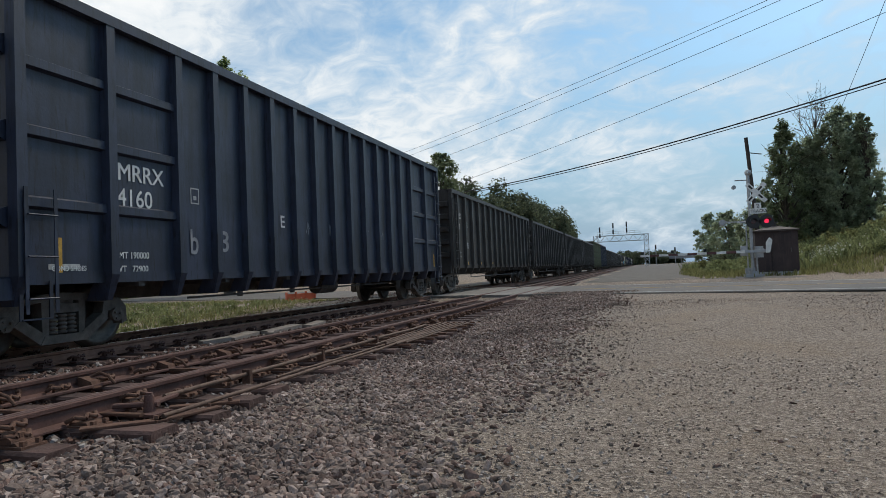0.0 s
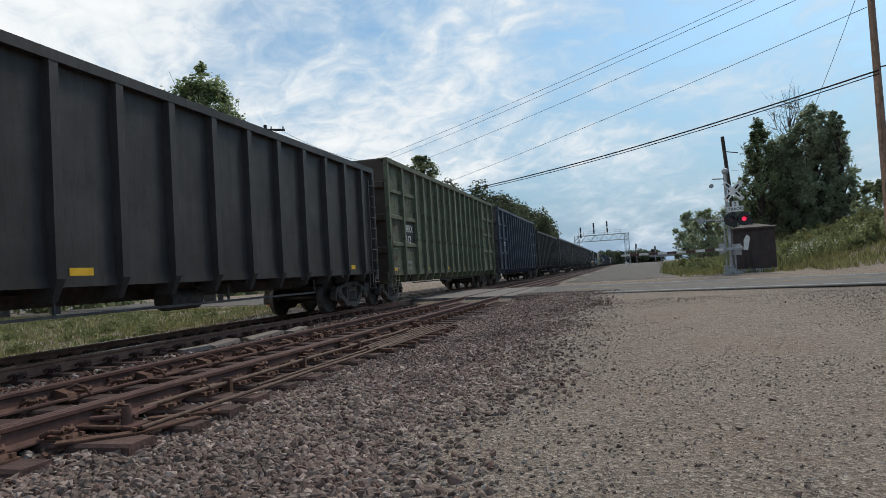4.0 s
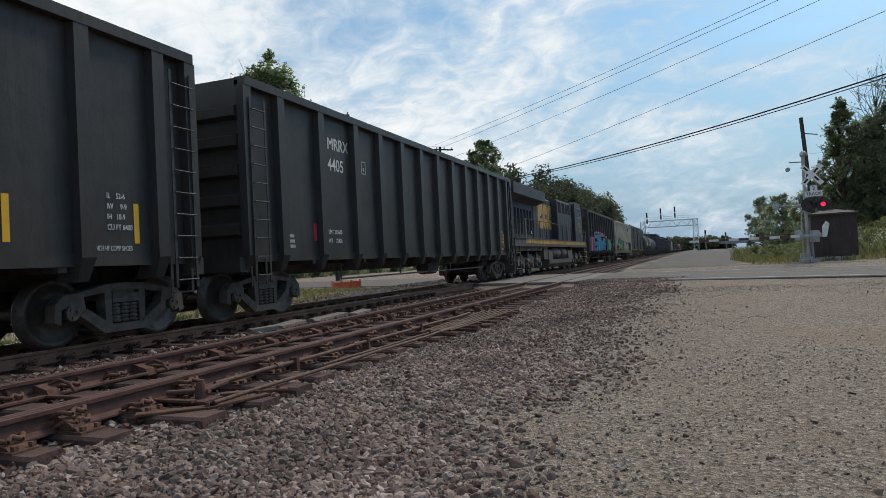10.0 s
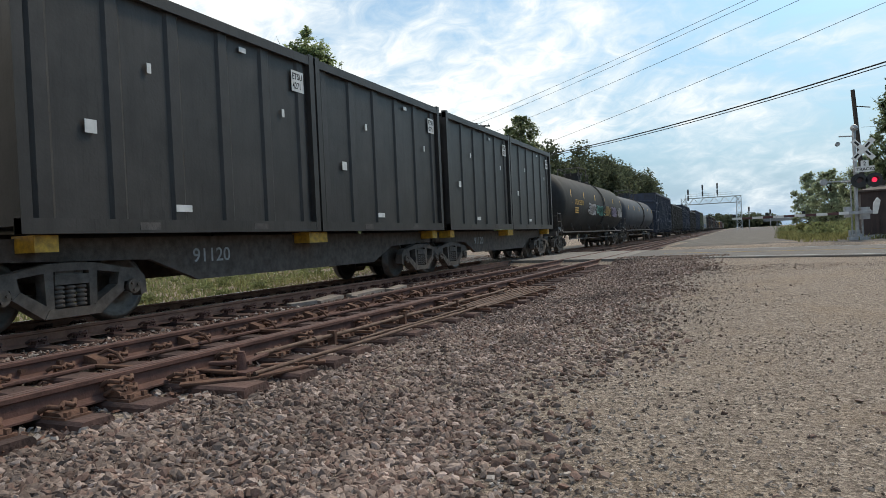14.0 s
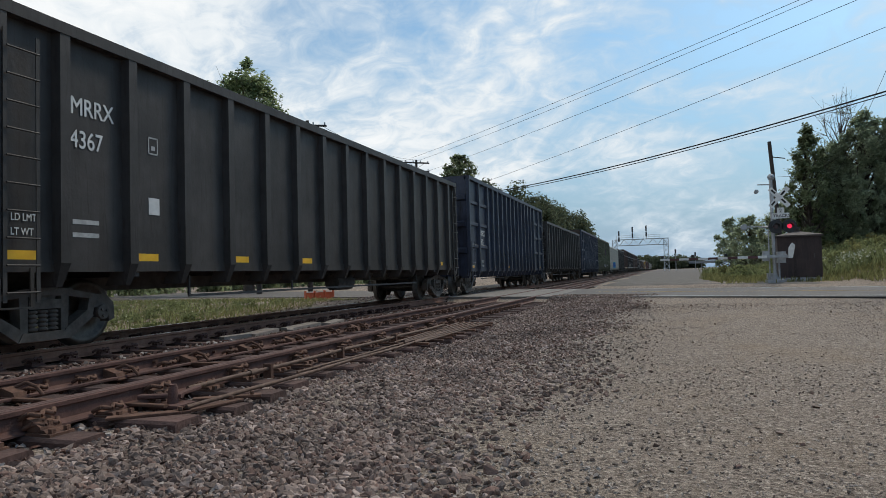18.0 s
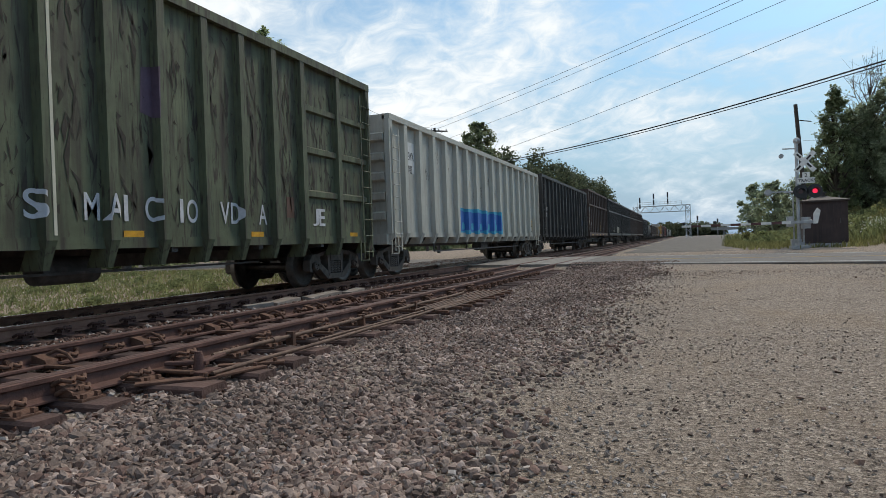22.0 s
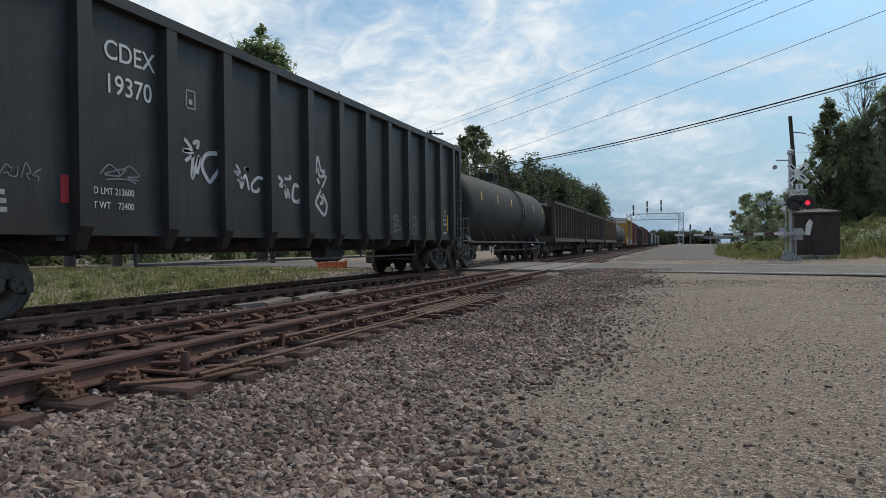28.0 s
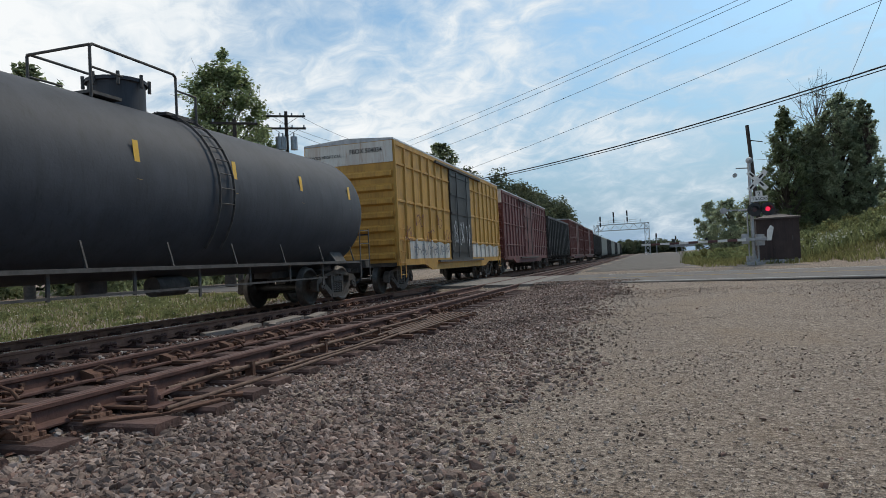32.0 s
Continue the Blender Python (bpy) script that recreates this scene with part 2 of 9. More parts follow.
def stone_mix(name, cols):
    """Crushed stone: each piece takes its own tone, with grain on top."""
    m = bpy.data.materials.new(name)
    m.use_nodes = True
    N, L = m.node_tree.nodes, m.node_tree.links
    p = N["Principled BSDF"]
    geo = N.new("ShaderNodeNewGeometry")
    ramp = N.new("ShaderNodeValToRGB")
    ramp.color_ramp.interpolation = "CONSTANT"
    while len(ramp.color_ramp.elements) < len(cols):
        ramp.color_ramp.elements.new(0.5)
    for i, (e, c) in enumerate(zip(ramp.color_ramp.elements, cols)):
        e.position, e.color = i / len(cols), (*c, 1)
    L.new(geo.outputs["Random Per Island"], ramp.inputs[0])
    tc = N.new("ShaderNodeTexCoord")
    n = N.new("ShaderNodeTexNoise")
    n.inputs["Scale"].default_value, n.inputs["Detail"].default_value, n.inputs["Roughness"].default_value = 45, 6, 0.7
    L.new(tc.outputs["Object"], n.inputs["Vector"])
    big = N.new("ShaderNodeTexNoise")
    big.inputs["Scale"].default_value, big.inputs["Detail"].default_value = 1.1, 4
    L.new(tc.outputs["Object"], big.inputs["Vector"])
    add = N.new("ShaderNodeMath")
    add.operation = "ADD"
    L.new(n.outputs["Fac"], add.inputs[0])
    L.new(big.outputs["Fac"], add.inputs[1])
    mr = N.new("ShaderNodeMapRange")
    mr.inputs["From Min"].default_value, mr.inputs["From Max"].default_value = 0.6, 1.4
    mr.inputs["To Min"].default_value, mr.inputs["To Max"].default_value = 0.42, 1.6
    L.new(add.outputs[0], mr.inputs[0])
    mul = N.new("ShaderNodeVectorMath")
    mul.operation = "SCALE"
    L.new(ramp.outputs[0], mul.inputs[0])
    L.new(mr.outputs[0], mul.inputs["Scale"])
    L.new(mul.outputs[0], p.inputs["Base Color"])
    p.inputs["Roughness"].default_value = 0.92
    p.inputs["Specular IOR Level"].default_value = 0.3
    bp = N.new("ShaderNodeBump")
    bp.inputs["Strength"].default_value, bp.inputs["Distance"].default_value = 0.5, 0.01
    L.new(n.outputs["Fac"], bp.inputs["Height"])
    L.new(bp.outputs[0], p.inputs["Normal"])
    return m


BALLAST = stone_mix("ballast_stone", [(0.231, 0.165, 0.131), (0.15, 0.106, 0.085), (0.284, 0.208, 0.166), (0.21, 0.132, 0.104), (0.359, 0.268, 0.22), (0.213, 0.154, 0.125), (0.129, 0.083, 0.065), (0.263, 0.194, 0.158), (0.456, 0.347, 0.291), (0.237, 0.157, 0.125), (0.18, 0.132, 0.109), (0.302, 0.223, 0.181)])
LOOSE = stone_mix("loose_stone", [(0.208, 0.166, 0.138), (0.311, 0.251, 0.208), (0.156, 0.118, 0.099), (0.373, 0.311, 0.262), (0.260, 0.206, 0.170), (0.477, 0.402, 0.346)])
RUSTY_BALLAST = stone_mix("rusty_stone", [(0.17, 0.088, 0.062), (0.12, 0.074, 0.058), (0.24, 0.16, 0.125), (0.14, 0.078, 0.056), (0.26, 0.21, 0.18), (0.1, 0.06, 0.047), (0.4, 0.34, 0.3)])
LETTER = surface("white_lettering", (0.55, 0.55, 0.53), (0.72, 0.72, 0.7), 6, 0.6)
LETTER_DIM = surface("faded_lettering", (0.3, 0.3, 0.29), (0.5, 0.5, 0.48), 12, 0.7)
YELLOW = surface("reflector_yellow", (0.75, 0.4, 0.015), (0.85, 0.5, 0.03), 6, 0.35)
AMBER_PLATE = surface("reflector_amber", (0.5, 0.24, 0.012), (0.75, 0.38, 0.02), 9, 0.4)
YELLOW_OLD = surface("reflector_soiled", (0.35, 0.19, 0.03), (0.7, 0.4, 0.04), 12, 0.5)
RED = surface("red_sign", (0.5, 0.03, 0.03), (0.62, 0.05, 0.05), 6, 0.5)
GALV = surface("galvanised", (0.3, 0.31, 0.32), (0.45, 0.46, 0.47), 5, 0.5, 0.4, 0.05, 40, streak=0.3, streak_col=(0.2, 0.18, 0.15))
POLE_WOOD = surface("pole_wood", (0.2, 0.125, 0.085), (0.36, 0.235, 0.165), 6, 0.9, 0, 0.4, 40, streak=0.6, streak_col=(0.06, 0.04, 0.03))
POLE_DARK = surface("creosote_pole", (0.03, 0.024, 0.02), (0.075, 0.06, 0.05), 6, 0.9, 0, 0.4, 40)
WIRE = surface("wire_black", (0.012, 0.012, 0.013), (0.02, 0.02, 0.022), 3, 0.7)

# ---- mesh building ----


class Geo:
    """Gathers corners and faces of one mesh."""

    def __init__(self):
        self.v, self.f, self.s = [], [], []

    def add(self, vs, fs, smooth=False):
        o = len(self.v)
        self.v += [tuple(q) for q in vs]
        self.f += [tuple(i + o for i in f) for f in fs]
        self.s += [smooth] * len(fs)
        return self

    def box(self, x0, x1, y0, y1, z0, z1):
        return self.add([(x, y, z) for z in (z0, z1) for y in (y0, y1) for x in (x0, x1)],
                        [(0, 2, 3, 1), (4, 5, 7, 6), (0, 1, 5, 4), (2, 6, 7, 3), (0, 4, 6, 2), (1, 3, 7, 5)])

    def prism(self, pts, axis, a0, a1):
        """pts: the outline in the two other axes (in order x, y, z), drawn out along axis."""
        n = len(pts)

        def put(p, a):
            q = list(p)
            q.insert(axis, a)
            return q
        vs = [put(p, a0) for p in pts] + [put(p, a1) for p in pts]
        return self.add(vs, [tuple(range(n))[::-1], tuple(range(n, 2 * n))] + [(i, (i + 1) % n, n + (i + 1) % n, n + i) for i in range(n)])

    def bar(self, p0, p1, w, h, b=0.0, up=(0, 0, 1)):
        """A bar of section w x h from p0 to p1, with edges taken off by b."""
        p0, p1 = Vector(p0), Vector(p1)
        d = (p1 - p0).normalized()
        up = Vector(up)
        if abs(d.dot(up)) > 0.95:
            up = Vector((1, 0, 0))
        s = d.cross(up).normalized()
        u = s.cross(d)
        w, h = w / 2, h / 2
        if b:
            o = [(w - b, -h), (w, -h + b), (w, h - b), (w - b, h), (-w + b, h), (-w, h - b), (-w, -h + b), (-w + b, -h)]
        else:
            o = [(w, -h), (w, h), (-w, h), (-w, -h)]
        n = len(o)
        vs = [p + s * a + u * c for p in (p0, p1) for a, c in o]
        return self.add(vs, [tuple(range(n)), tuple(range(2 * n - 1, n - 1, -1))] + [(i, n + i, n + (i + 1) % n, (i + 1) % n) for i in range(n)])

    def cyl(self, p0, p1, r, seg=10, r1=None, caps=True):
        p0, p1 = Vector(p0), Vector(p1)
        r1 = r if r1 is None else r1
        d = (p1 - p0).normalized()
        s = d.orthogonal().normalized()
        u = d.cross(s)
        ring = [s * math.cos(2 * math.pi * i / seg) + u * math.sin(2 * math.pi * i / seg) for i in range(seg)]
        vs = [p0 + q * r for q in ring] + [p1 + q * r1 for q in ring]
        self.add(vs, [(i, (i + 1) % seg, seg + (i + 1) % seg, seg + i) for i in range(seg)], True)
        if caps:
            self.add(vs, [tuple(range(seg))[::-1], tuple(range(seg, 2 * seg))])
        return self

    def tube(self, pts, r, seg=6):
        for a, b in zip(pts, pts[1:]):
            self.cyl(a, b, r, seg)
        return self

    def lathe(self, prof, axis_pt=(0, 0, 0), seg=24, axis=0):
        """prof: (along, radius) pairs turned about the axis."""
        vs, n = [], len(prof)
        for i in range(seg):
            c, s = math.cos(2 * math.pi * i / seg), math.sin(2 * math.pi * i / seg)
            for a, r in prof:
                q = [r * c, r * s]
                q.insert(axis, a)
                vs.append([q[k] + axis_pt[k] for k in range(3)])
        fs = [(i * n + j, i * n + j + 1, ((i + 1) % seg) * n + j + 1, ((i + 1) % seg) * n + j) for i in range(seg) for j in range(n - 1)]
        self.add(vs, fs, True)
        return self

    def mesh(self, name):
        me = bpy.data.meshes.new(name)
        me.from_pydata(self.v, [], self.f)
        me.polygons.foreach_set("use_smooth", self.s)
        me.update()
        return me


SHARED = {}


def part(name, geo, material, parent, label="", at=None, key=None):
    """One mesh object under a thing or part; key: alike pieces share one mesh."""
    if key is not None and key in SHARED:
        me = SHARED[key]
    else:
        me = geo() if callable(geo) else geo
        me = me.mesh(name)
        me.materials.append(material)
        if key is not None:
            SHARED[key] = me
    ob = new(name, me)
    if parent is not None:
        ob.parent = parent
    if at is not None:
        ob.matrix_basis = at if isinstance(at, Matrix) else Matrix.Translation(at)
    if label:
        ob["label"] = label
    return ob


def thing(name, label, category, at=None, group="", kind=""):
    ob = new(name)
    if at is not None:
        ob.matrix_basis = at if isinstance(at, Matrix) else Matrix.Translation(at)
    return tagged(ob, label, category, group, kind)


FONT_CACHE = {}


def words(name, text, height, material, parent, at, side=1, label="", squeeze=1.0):
    """Flat lettering on the side that faces +x (side=1), read along +y; at: left end of the base line."""
    key = (text, height, material.name, squeeze)
    if key not in FONT_CACHE:
        cu = bpy.data.curves.new("lettering", "FONT")
        cu.body, cu.size, cu.extrude, cu.offset = text, height * 1.38, 0.0015, 0.0 if "M" in text else 0.012 * height
        ob = bpy.data.objects.new("lettering", cu)
        me = bpy.data.meshes.new_from_object(ob)
        bpy.data.objects.remove(ob)
        if "M" in text:
            # this letter closes up when fattened: strike it twice instead
            bm = bmesh.new()
            bm.from_mesh(me)
            dup = bmesh.ops.duplicate(bm, geom=bm.verts[:] + bm.edges[:] + bm.faces[:])
            bmesh.ops.translate(bm, verts=[v for v in dup["geom"] if isinstance(v, bmesh.types.BMVert)], vec=(0.04 * height, 0.012 * height, 0.0008))
            bm.to_mesh(me)
            bm.free()
        me.transform(Matrix(((0, 0, 1, 0), (squeeze, 0, 0, 0), (0, 1, 0, 0), (0, 0, 0, 1))))
        me.materials.clear()
        me.materials.append(material)
        FONT_CACHE[key] = me
    ob = new(name, FONT_CACHE[key])
    ob.parent = parent
    ob.matrix_basis = Matrix.Translation(at)
    if label:
        ob["label"] = label
    return ob


def post_lines(P, posts):
    h, out = P["pw"] / 2, []
    for q in posts:
        out += [(q - h - 0.026, 0), (q - h - 0.002, 1), (q + h + 0.002, 1), (q + h + 0.026, 0)]
    return out


def drape(name, bm, P, posts, mat, car, lift, label=""):
    """Lays a flat shape (drawn in y, z) over the panels and posts of a car's side."""
    lines = post_lines(P, posts)
    lo, hi = min(v.co.y for v in bm.verts), max(v.co.y for v in bm.verts)
    for y, _ in lines:
        if lo < y < hi:
            bmesh.ops.bisect_plane(bm, geom=bm.verts[:] + bm.edges[:] + bm.faces[:], plane_co=(0, y, 0), plane_no=(0, 1, 0))
    ys, ks = [q[0] for q in lines], [q[1] for q in lines]
    for v in bm.verts:
        k = float(np.interp(v.co.y, ys, ks)) if ys else 0.0
        v.co.x = P["sh"] + (P["hw"] - P["sh"]) * k + lift
    me = bpy.data.meshes.new(name)
    bm.to_mesh(me)
    bm.free()
    me.materials.append(mat)
    ob = new(name, me)
    ob.parent = car
    if label:
        ob["label"] = label
    return ob


def letter_shape(text, y0, y1, z0, z1, fat=0.0, grow=0.0):
    cu = bpy.data.curves.new("letter", "FONT")
    cu.body, cu.size, cu.offset = text, 1.0, fat
    ob = bpy.data.objects.new("letter", cu)
    me = bpy.data.meshes.new_from_object(ob)
    bpy.data.objects.remove(ob)
    bm = bmesh.new()
    bm.from_mesh(me)
    bpy.data.meshes.remove(me)
    xs, ys = [v.co.x for v in bm.verts], [v.co.y for v in bm.verts]
    a, b, c, d = min(xs), max(xs), min(ys), max(ys)
    for v in bm.verts:
        v.co = (0, y0 - grow + (y1 - y0 + 2 * grow) * (v.co.x - a) / (b - a), z0 - grow + (z1 - z0 + 2 * grow) * (v.co.y - c) / (d - c))
    return bm


def outline_shape(pts):
    bm = bmesh.new()
    f = bm.faces.new([bm.verts.new((0, y, z)) for y, z in pts])
    bmesh.ops.triangulate(bm, faces=[f])
    return bm


def bubble(y0, y1, z0, z1, seed, n=26, grow=0.0, square=3.2):
    """Outline of a fat, slightly lopsided sprayed letter body."""
    rnd = random.Random(seed)
    ph = [rnd.uniform(0, 6.28) for _ in range(3)]
    cy, cz, hy, hz = (y0 + y1) / 2, (z0 + z1) / 2, (y1 - y0) / 2 + grow, (z1 - z0) / 2 + grow
    pts = []
    for i in range(n):
        t = 2 * math.pi * i / n
        c, q = math.cos(t), math.sin(t)
        r = (abs(c) ** square + abs(q) ** square) ** (-1 / square) * (1 + 0.05 * math.sin(3 * t + ph[0]) + 0.04 * math.sin(5 * t + ph[1]))
        pts.append((cy + hy * r * c, cz + hz * r * q))
    return pts


def cloud(y0, y1, z0, zt0, zt1, wave, amp, step=0.12):
    """A flat-bottomed field with a billowing top."""
    n = max(6, int((y1 - y0) / step))
    top = [(y0 + (y1 - y0) * i / n, zt0 + (zt1 - zt0) * i / n + amp * abs(math.sin(wave * (y0 + (y1 - y0) * i / n))) - (0.35 * amp if i in (0, n) else 0)) for i in range(n + 1)]
    return [(y0, z0)] + [(y1, z0)] + top[::-1]


def graded(name, stops):
    """Spray that fades from one colour to the next with height (metres over the rail), patchy."""
    m = bpy.data.materials.new(name)
    m.use_nodes = True
    N, L = m.node_tree.nodes, m.node_tree.links
    p = N["Principled BSDF"]
    tc = N.new("ShaderNodeTexCoord")
    sp = N.new("ShaderNodeSeparateXYZ")
    L.new(tc.outputs["Object"], sp.inputs[0])
    nz = N.new("ShaderNodeTexNoise")
    nz.inputs["Scale"].default_value, nz.inputs["Detail"].default_value = 4, 6
    L.new(tc.outputs["Object"], nz.inputs["Vector"])
    ma = N.new("ShaderNodeMath")
    ma.operation = "MULTIPLY_ADD"
    L.new(nz.outputs["Fac"], ma.inputs[0])
    ma.inputs[1].default_value = 0.25
    L.new(sp.outputs[2], ma.inputs[2])
    mr = N.new("ShaderNodeMapRange")
    mr.inputs["From Min"].default_value, mr.inputs["From Max"].default_value = 1.1, 3.1
    L.new(ma.outputs[0], mr.inputs[0])
    r = N.new("ShaderNodeValToRGB")
    while len(r.color_ramp.elements) < len(stops):
        r.color_ramp.elements.new(0.5)
    for e, (z, c) in zip(r.color_ramp.elements, stops):
        e.position, e.color = min(1, max(0, (z + 0.12 - 1.1) / 2.0)), (*c, 1)
    L.new(mr.outputs[0], r.inputs[0])
    L.new(r.outputs[0], p.inputs["Base Color"])
    p.inputs["Roughness"].default_value = 0.65
    return m

# ---- trucks and wheels ----
WHEEL_R = 0.457
SPINNERS = {}


def wheelset_geo(r=WHEEL_R):
    g = Geo()
    for s in (-1, 1):
        x = 0.7175 * s
        prof = [(x + s * 0.09, 0.1), (x + s * 0.085, 0.18), (x + s * 0.03, r * 0.78), (x + s * 0.075, r * 0.82), (x + s * 0.075, r * 0.985),
                (x - s * 0.035, r), (x - s * 0.045, r + 0.028), (x - s * 0.07, r + 0.026), (x - s * 0.07, r * 0.82), (x - s * 0.02, r * 0.76), (x + s * 0.01, 0.2), (x - s * 0.08, 0.12)]
        g.lathe(prof, seg=32)
        g.cyl((x + s * 0.05, 0, 0), (x + s * 0.38, 0, 0), 0.08, 12)
    g.cyl((-0.7, 0, 0), (0.7, 0, 0), 0.085, 12)
    return g


def cap_geo():
    g = Geo().cyl((0, 0, 0), (0.05, 0, 0), 0.1, 16)
    for i in range(3):
        a = 2.094 * i + 0.3
        g.cyl((0.05, 0.055 * math.cos(a), 0.055 * math.sin(a)), (0.075, 0.055 * math.cos(a), 0.055 * math.sin(a)), 0.022, 6)
    return g


def frame_geo(wb=0.89):
    """One truck side frame about the truck's middle, at the axle height 0."""
    g = Geo()
    x0, x1 = -0.08, 0.09
    for s in (-1, 1):
        # pedestal over the bearing
        g.prism([(s * (wb - 0.24), 0.0), (s * (wb - 0.2), 0.2), (s * (wb - 0.08), 0.25), (s * (wb + 0.1), 0.24), (s * (wb + 0.22), 0.12), (s * (wb + 0.24), -0.1), (s * (wb + 0.14), -0.14),
                 (s * (wb + 0.13), 0.06), (s * (wb - 0.12), 0.07), (s * (wb - 0.14), -0.03)], 0, x0, x1)
        # top member, sloping diagonal and column
        g.prism([(s * (wb - 0.2), 0.2), (s * (wb - 0.08), 0.25), (s * 0.3, 0.35), (0, 0.36), (0, 0.26), (s * 0.28, 0.25)], 0, x0, x1)
        g.prism([(s * (wb - 0.24), 0.04), (s * (wb - 0.13), -0.04), (s * 0.38, -0.31), (s * 0.3, -0.3), (s * 0.3, -0.18)], 0, x0 - 0.01, x1 + 0.01)
        g.prism([(s * 0.24, -0.2), (s * 0.34, -0.22), (s * 0.36, 0.3), (s * 0.24, 0.28)], 0, x0, x1)
    g.prism([(-0.38, -0.31), (0.38, -0.31), (0.32, -0.2), (-0.32, -0.2)], 0, x0 - 0.02, x1 + 0.02)
    return g


def spring_geo():
    prof = []
    for k in range(5):
        z = -0.19 + 0.055 * k
        prof += [(z, 0.044), (z + 0.012, 0.07), (z + 0.036, 0.07), (z + 0.048, 0.044)]
    return Geo().lathe(prof, (0.04, 0, 0), 10, 2)


def truck(car, y, mat=None, wheel=None):
    """A two-axle truck under a car: bolster, two frames, springs, two wheelsets."""
    mat = mat or CAST
    t = part("truck", lambda: Geo().prism([(-0.17, 0.12), (0.17, 0.12), (0.2, 0.3), (0.14, 0.36), (-0.14, 0.36), (-0.2, 0.3)], 0, -1.05, 1.05), mat, car,
             at=(0, y, WHEEL_R), key="bolster" + mat.name)
    for s in (-1, 1):
        m = pose(s * 1.0, 0, 0, 0, 0, 0 if s > 0 else 180)
        part("side_frame", frame_geo, mat, t, at=m, key="frame" + mat.name)
        for y in (-0.15, 0.0, 0.15):
            part("spring", spring_geo, CAST, t, at=m @ Matrix.Translation((0, y, 0)), key="springs")
        part("friction_wedge", lambda: Geo().box(-0.06, 0.1, -0.23, 0.23, 0.09, 0.21), mat, t, at=m, key="wedge" + mat.name)
        w = part("wheelset", wheelset_geo, wheel or TREAD, t, at=(0, s * 0.89, 0), key="wheels" + (wheel or TREAD).name)
        SPINNERS.setdefault((s * 0.89, 0.0, WHEEL_R), []).append(w)
        part("bearing_cap", cap_geo, CAST, t, at=(1.09, s * 0.89, 0), key="cap")
        part("brake_beam", lambda: Geo().bar((-0.75, 0, 0), (0.75, 0, 0), 0.1, 0.09, 0.02), STEEL_DARK, t, at=(0, s * 0.36, -0.12), key="beam")
    return t


def coupler(car, yend, s):
    """Draft gear, knuckle and hose at one end; s: -1 start, 1 end."""
    g = Geo()
    g.box(-0.16, 0.16, min(yend, yend - s * 0.9), max(yend, yend - s * 0.9), 0.72, 1.02)
    g.bar((0, yend, 0.88), (0, yend + s * 0.55, 0.88), 0.15, 0.14, 0.03)
    g.prism([(-0.13, yend + s * 0.5), (0.17, yend + s * 0.46), (0.2, yend + s * 0.72), (0.05, yend + s * 0.8), (-0.15, yend + s * 0.74)], 2, 0.74, 1.02)
    part("coupler", g, STEEL_DARK, car)
    h = Geo()
    pts = [(0.3, yend - s * 0.1, 0.75), (0.34, yend + s * 0.15, 0.5), (0.25, yend + s * 0.45, 0.33), (0.1, yend + s * 0.7, 0.36)]
    h.tube(pts, 0.03)
    part("air_hose", h, WIRE, car)


def ladder(car, x, y, z0, z1, w, mat, rungs=6, out=1):
    g = Geo()
    for s in (0, 1):
        g.bar((x, y + s * w, z0), (x, y + s * w, z1), 0.05, 0.012)
    for i in range(rungs):
        z = z0 + (i + 0.35) * (z1 - z0) / rungs
        g.cyl((x + 0.03 * out, y, z), (x + 0.03 * out, y + w, z), 0.013, 6)
    return part("ladder", g, mat, car)


def reflectors(car, ys, x, z, w, h, mat=None):
    for y in ys:
        part("reflector", lambda: Geo().box(0, 0.004, 0, w, 0, h), mat or YELLOW, car, at=(x, y, z), key=("refl", w, h, (mat or YELLOW).name))


def squiggle(car, x, y, z, w, h, mat, seed, width=0.035, turns=5):
    """A spray-can tag: a loose looping stroke, flat on the steel."""
    rnd = random.Random(seed)
    g = Geo()
    n, pts = turns * 16, []
    ph, ph2, ph3, ph4 = (rnd.uniform(0, 6) for _ in range(4))
    f1, f2, f3, f4 = rnd.uniform(3, 5.5) * turns, rnd.uniform(6, 9) * turns, rnd.uniform(3.5, 6) * turns, rnd.uniform(7, 10) * turns
    for i in range(n):
        u = i / (n - 1)
        pts.append((y + w * (0.12 + 0.72 * u + 0.2 * math.sin(u * f1 + ph) + 0.08 * math.sin(u * f2 + ph3)), z + h * (0.5 + 0.32 * math.sin(u * f3 + ph2) + 0.18 * math.sin(u * f4 + ph4))))
    vs = []
    for i, (a, b) in enumerate(pts):
        (p, q), (c, d) = pts[max(0, i - 1)], pts[min(n - 1, i + 1)]
        l = math.hypot(c - p, d - q) or 1
        k = width * (0.5 + 0.25 * math.sin(i * 1.7 + ph)) / l
        vs += [(x, a - (d - q) * k, b + (c - p) * k), (x, a + (d - q) * k, b - (c - p) * k)]
    g.add(vs, [(2 * i, 2 * i + 2, 2 * i + 3, 2 * i + 1) for i in range(n - 1)])
    part("spray_tag", g, mat, car)


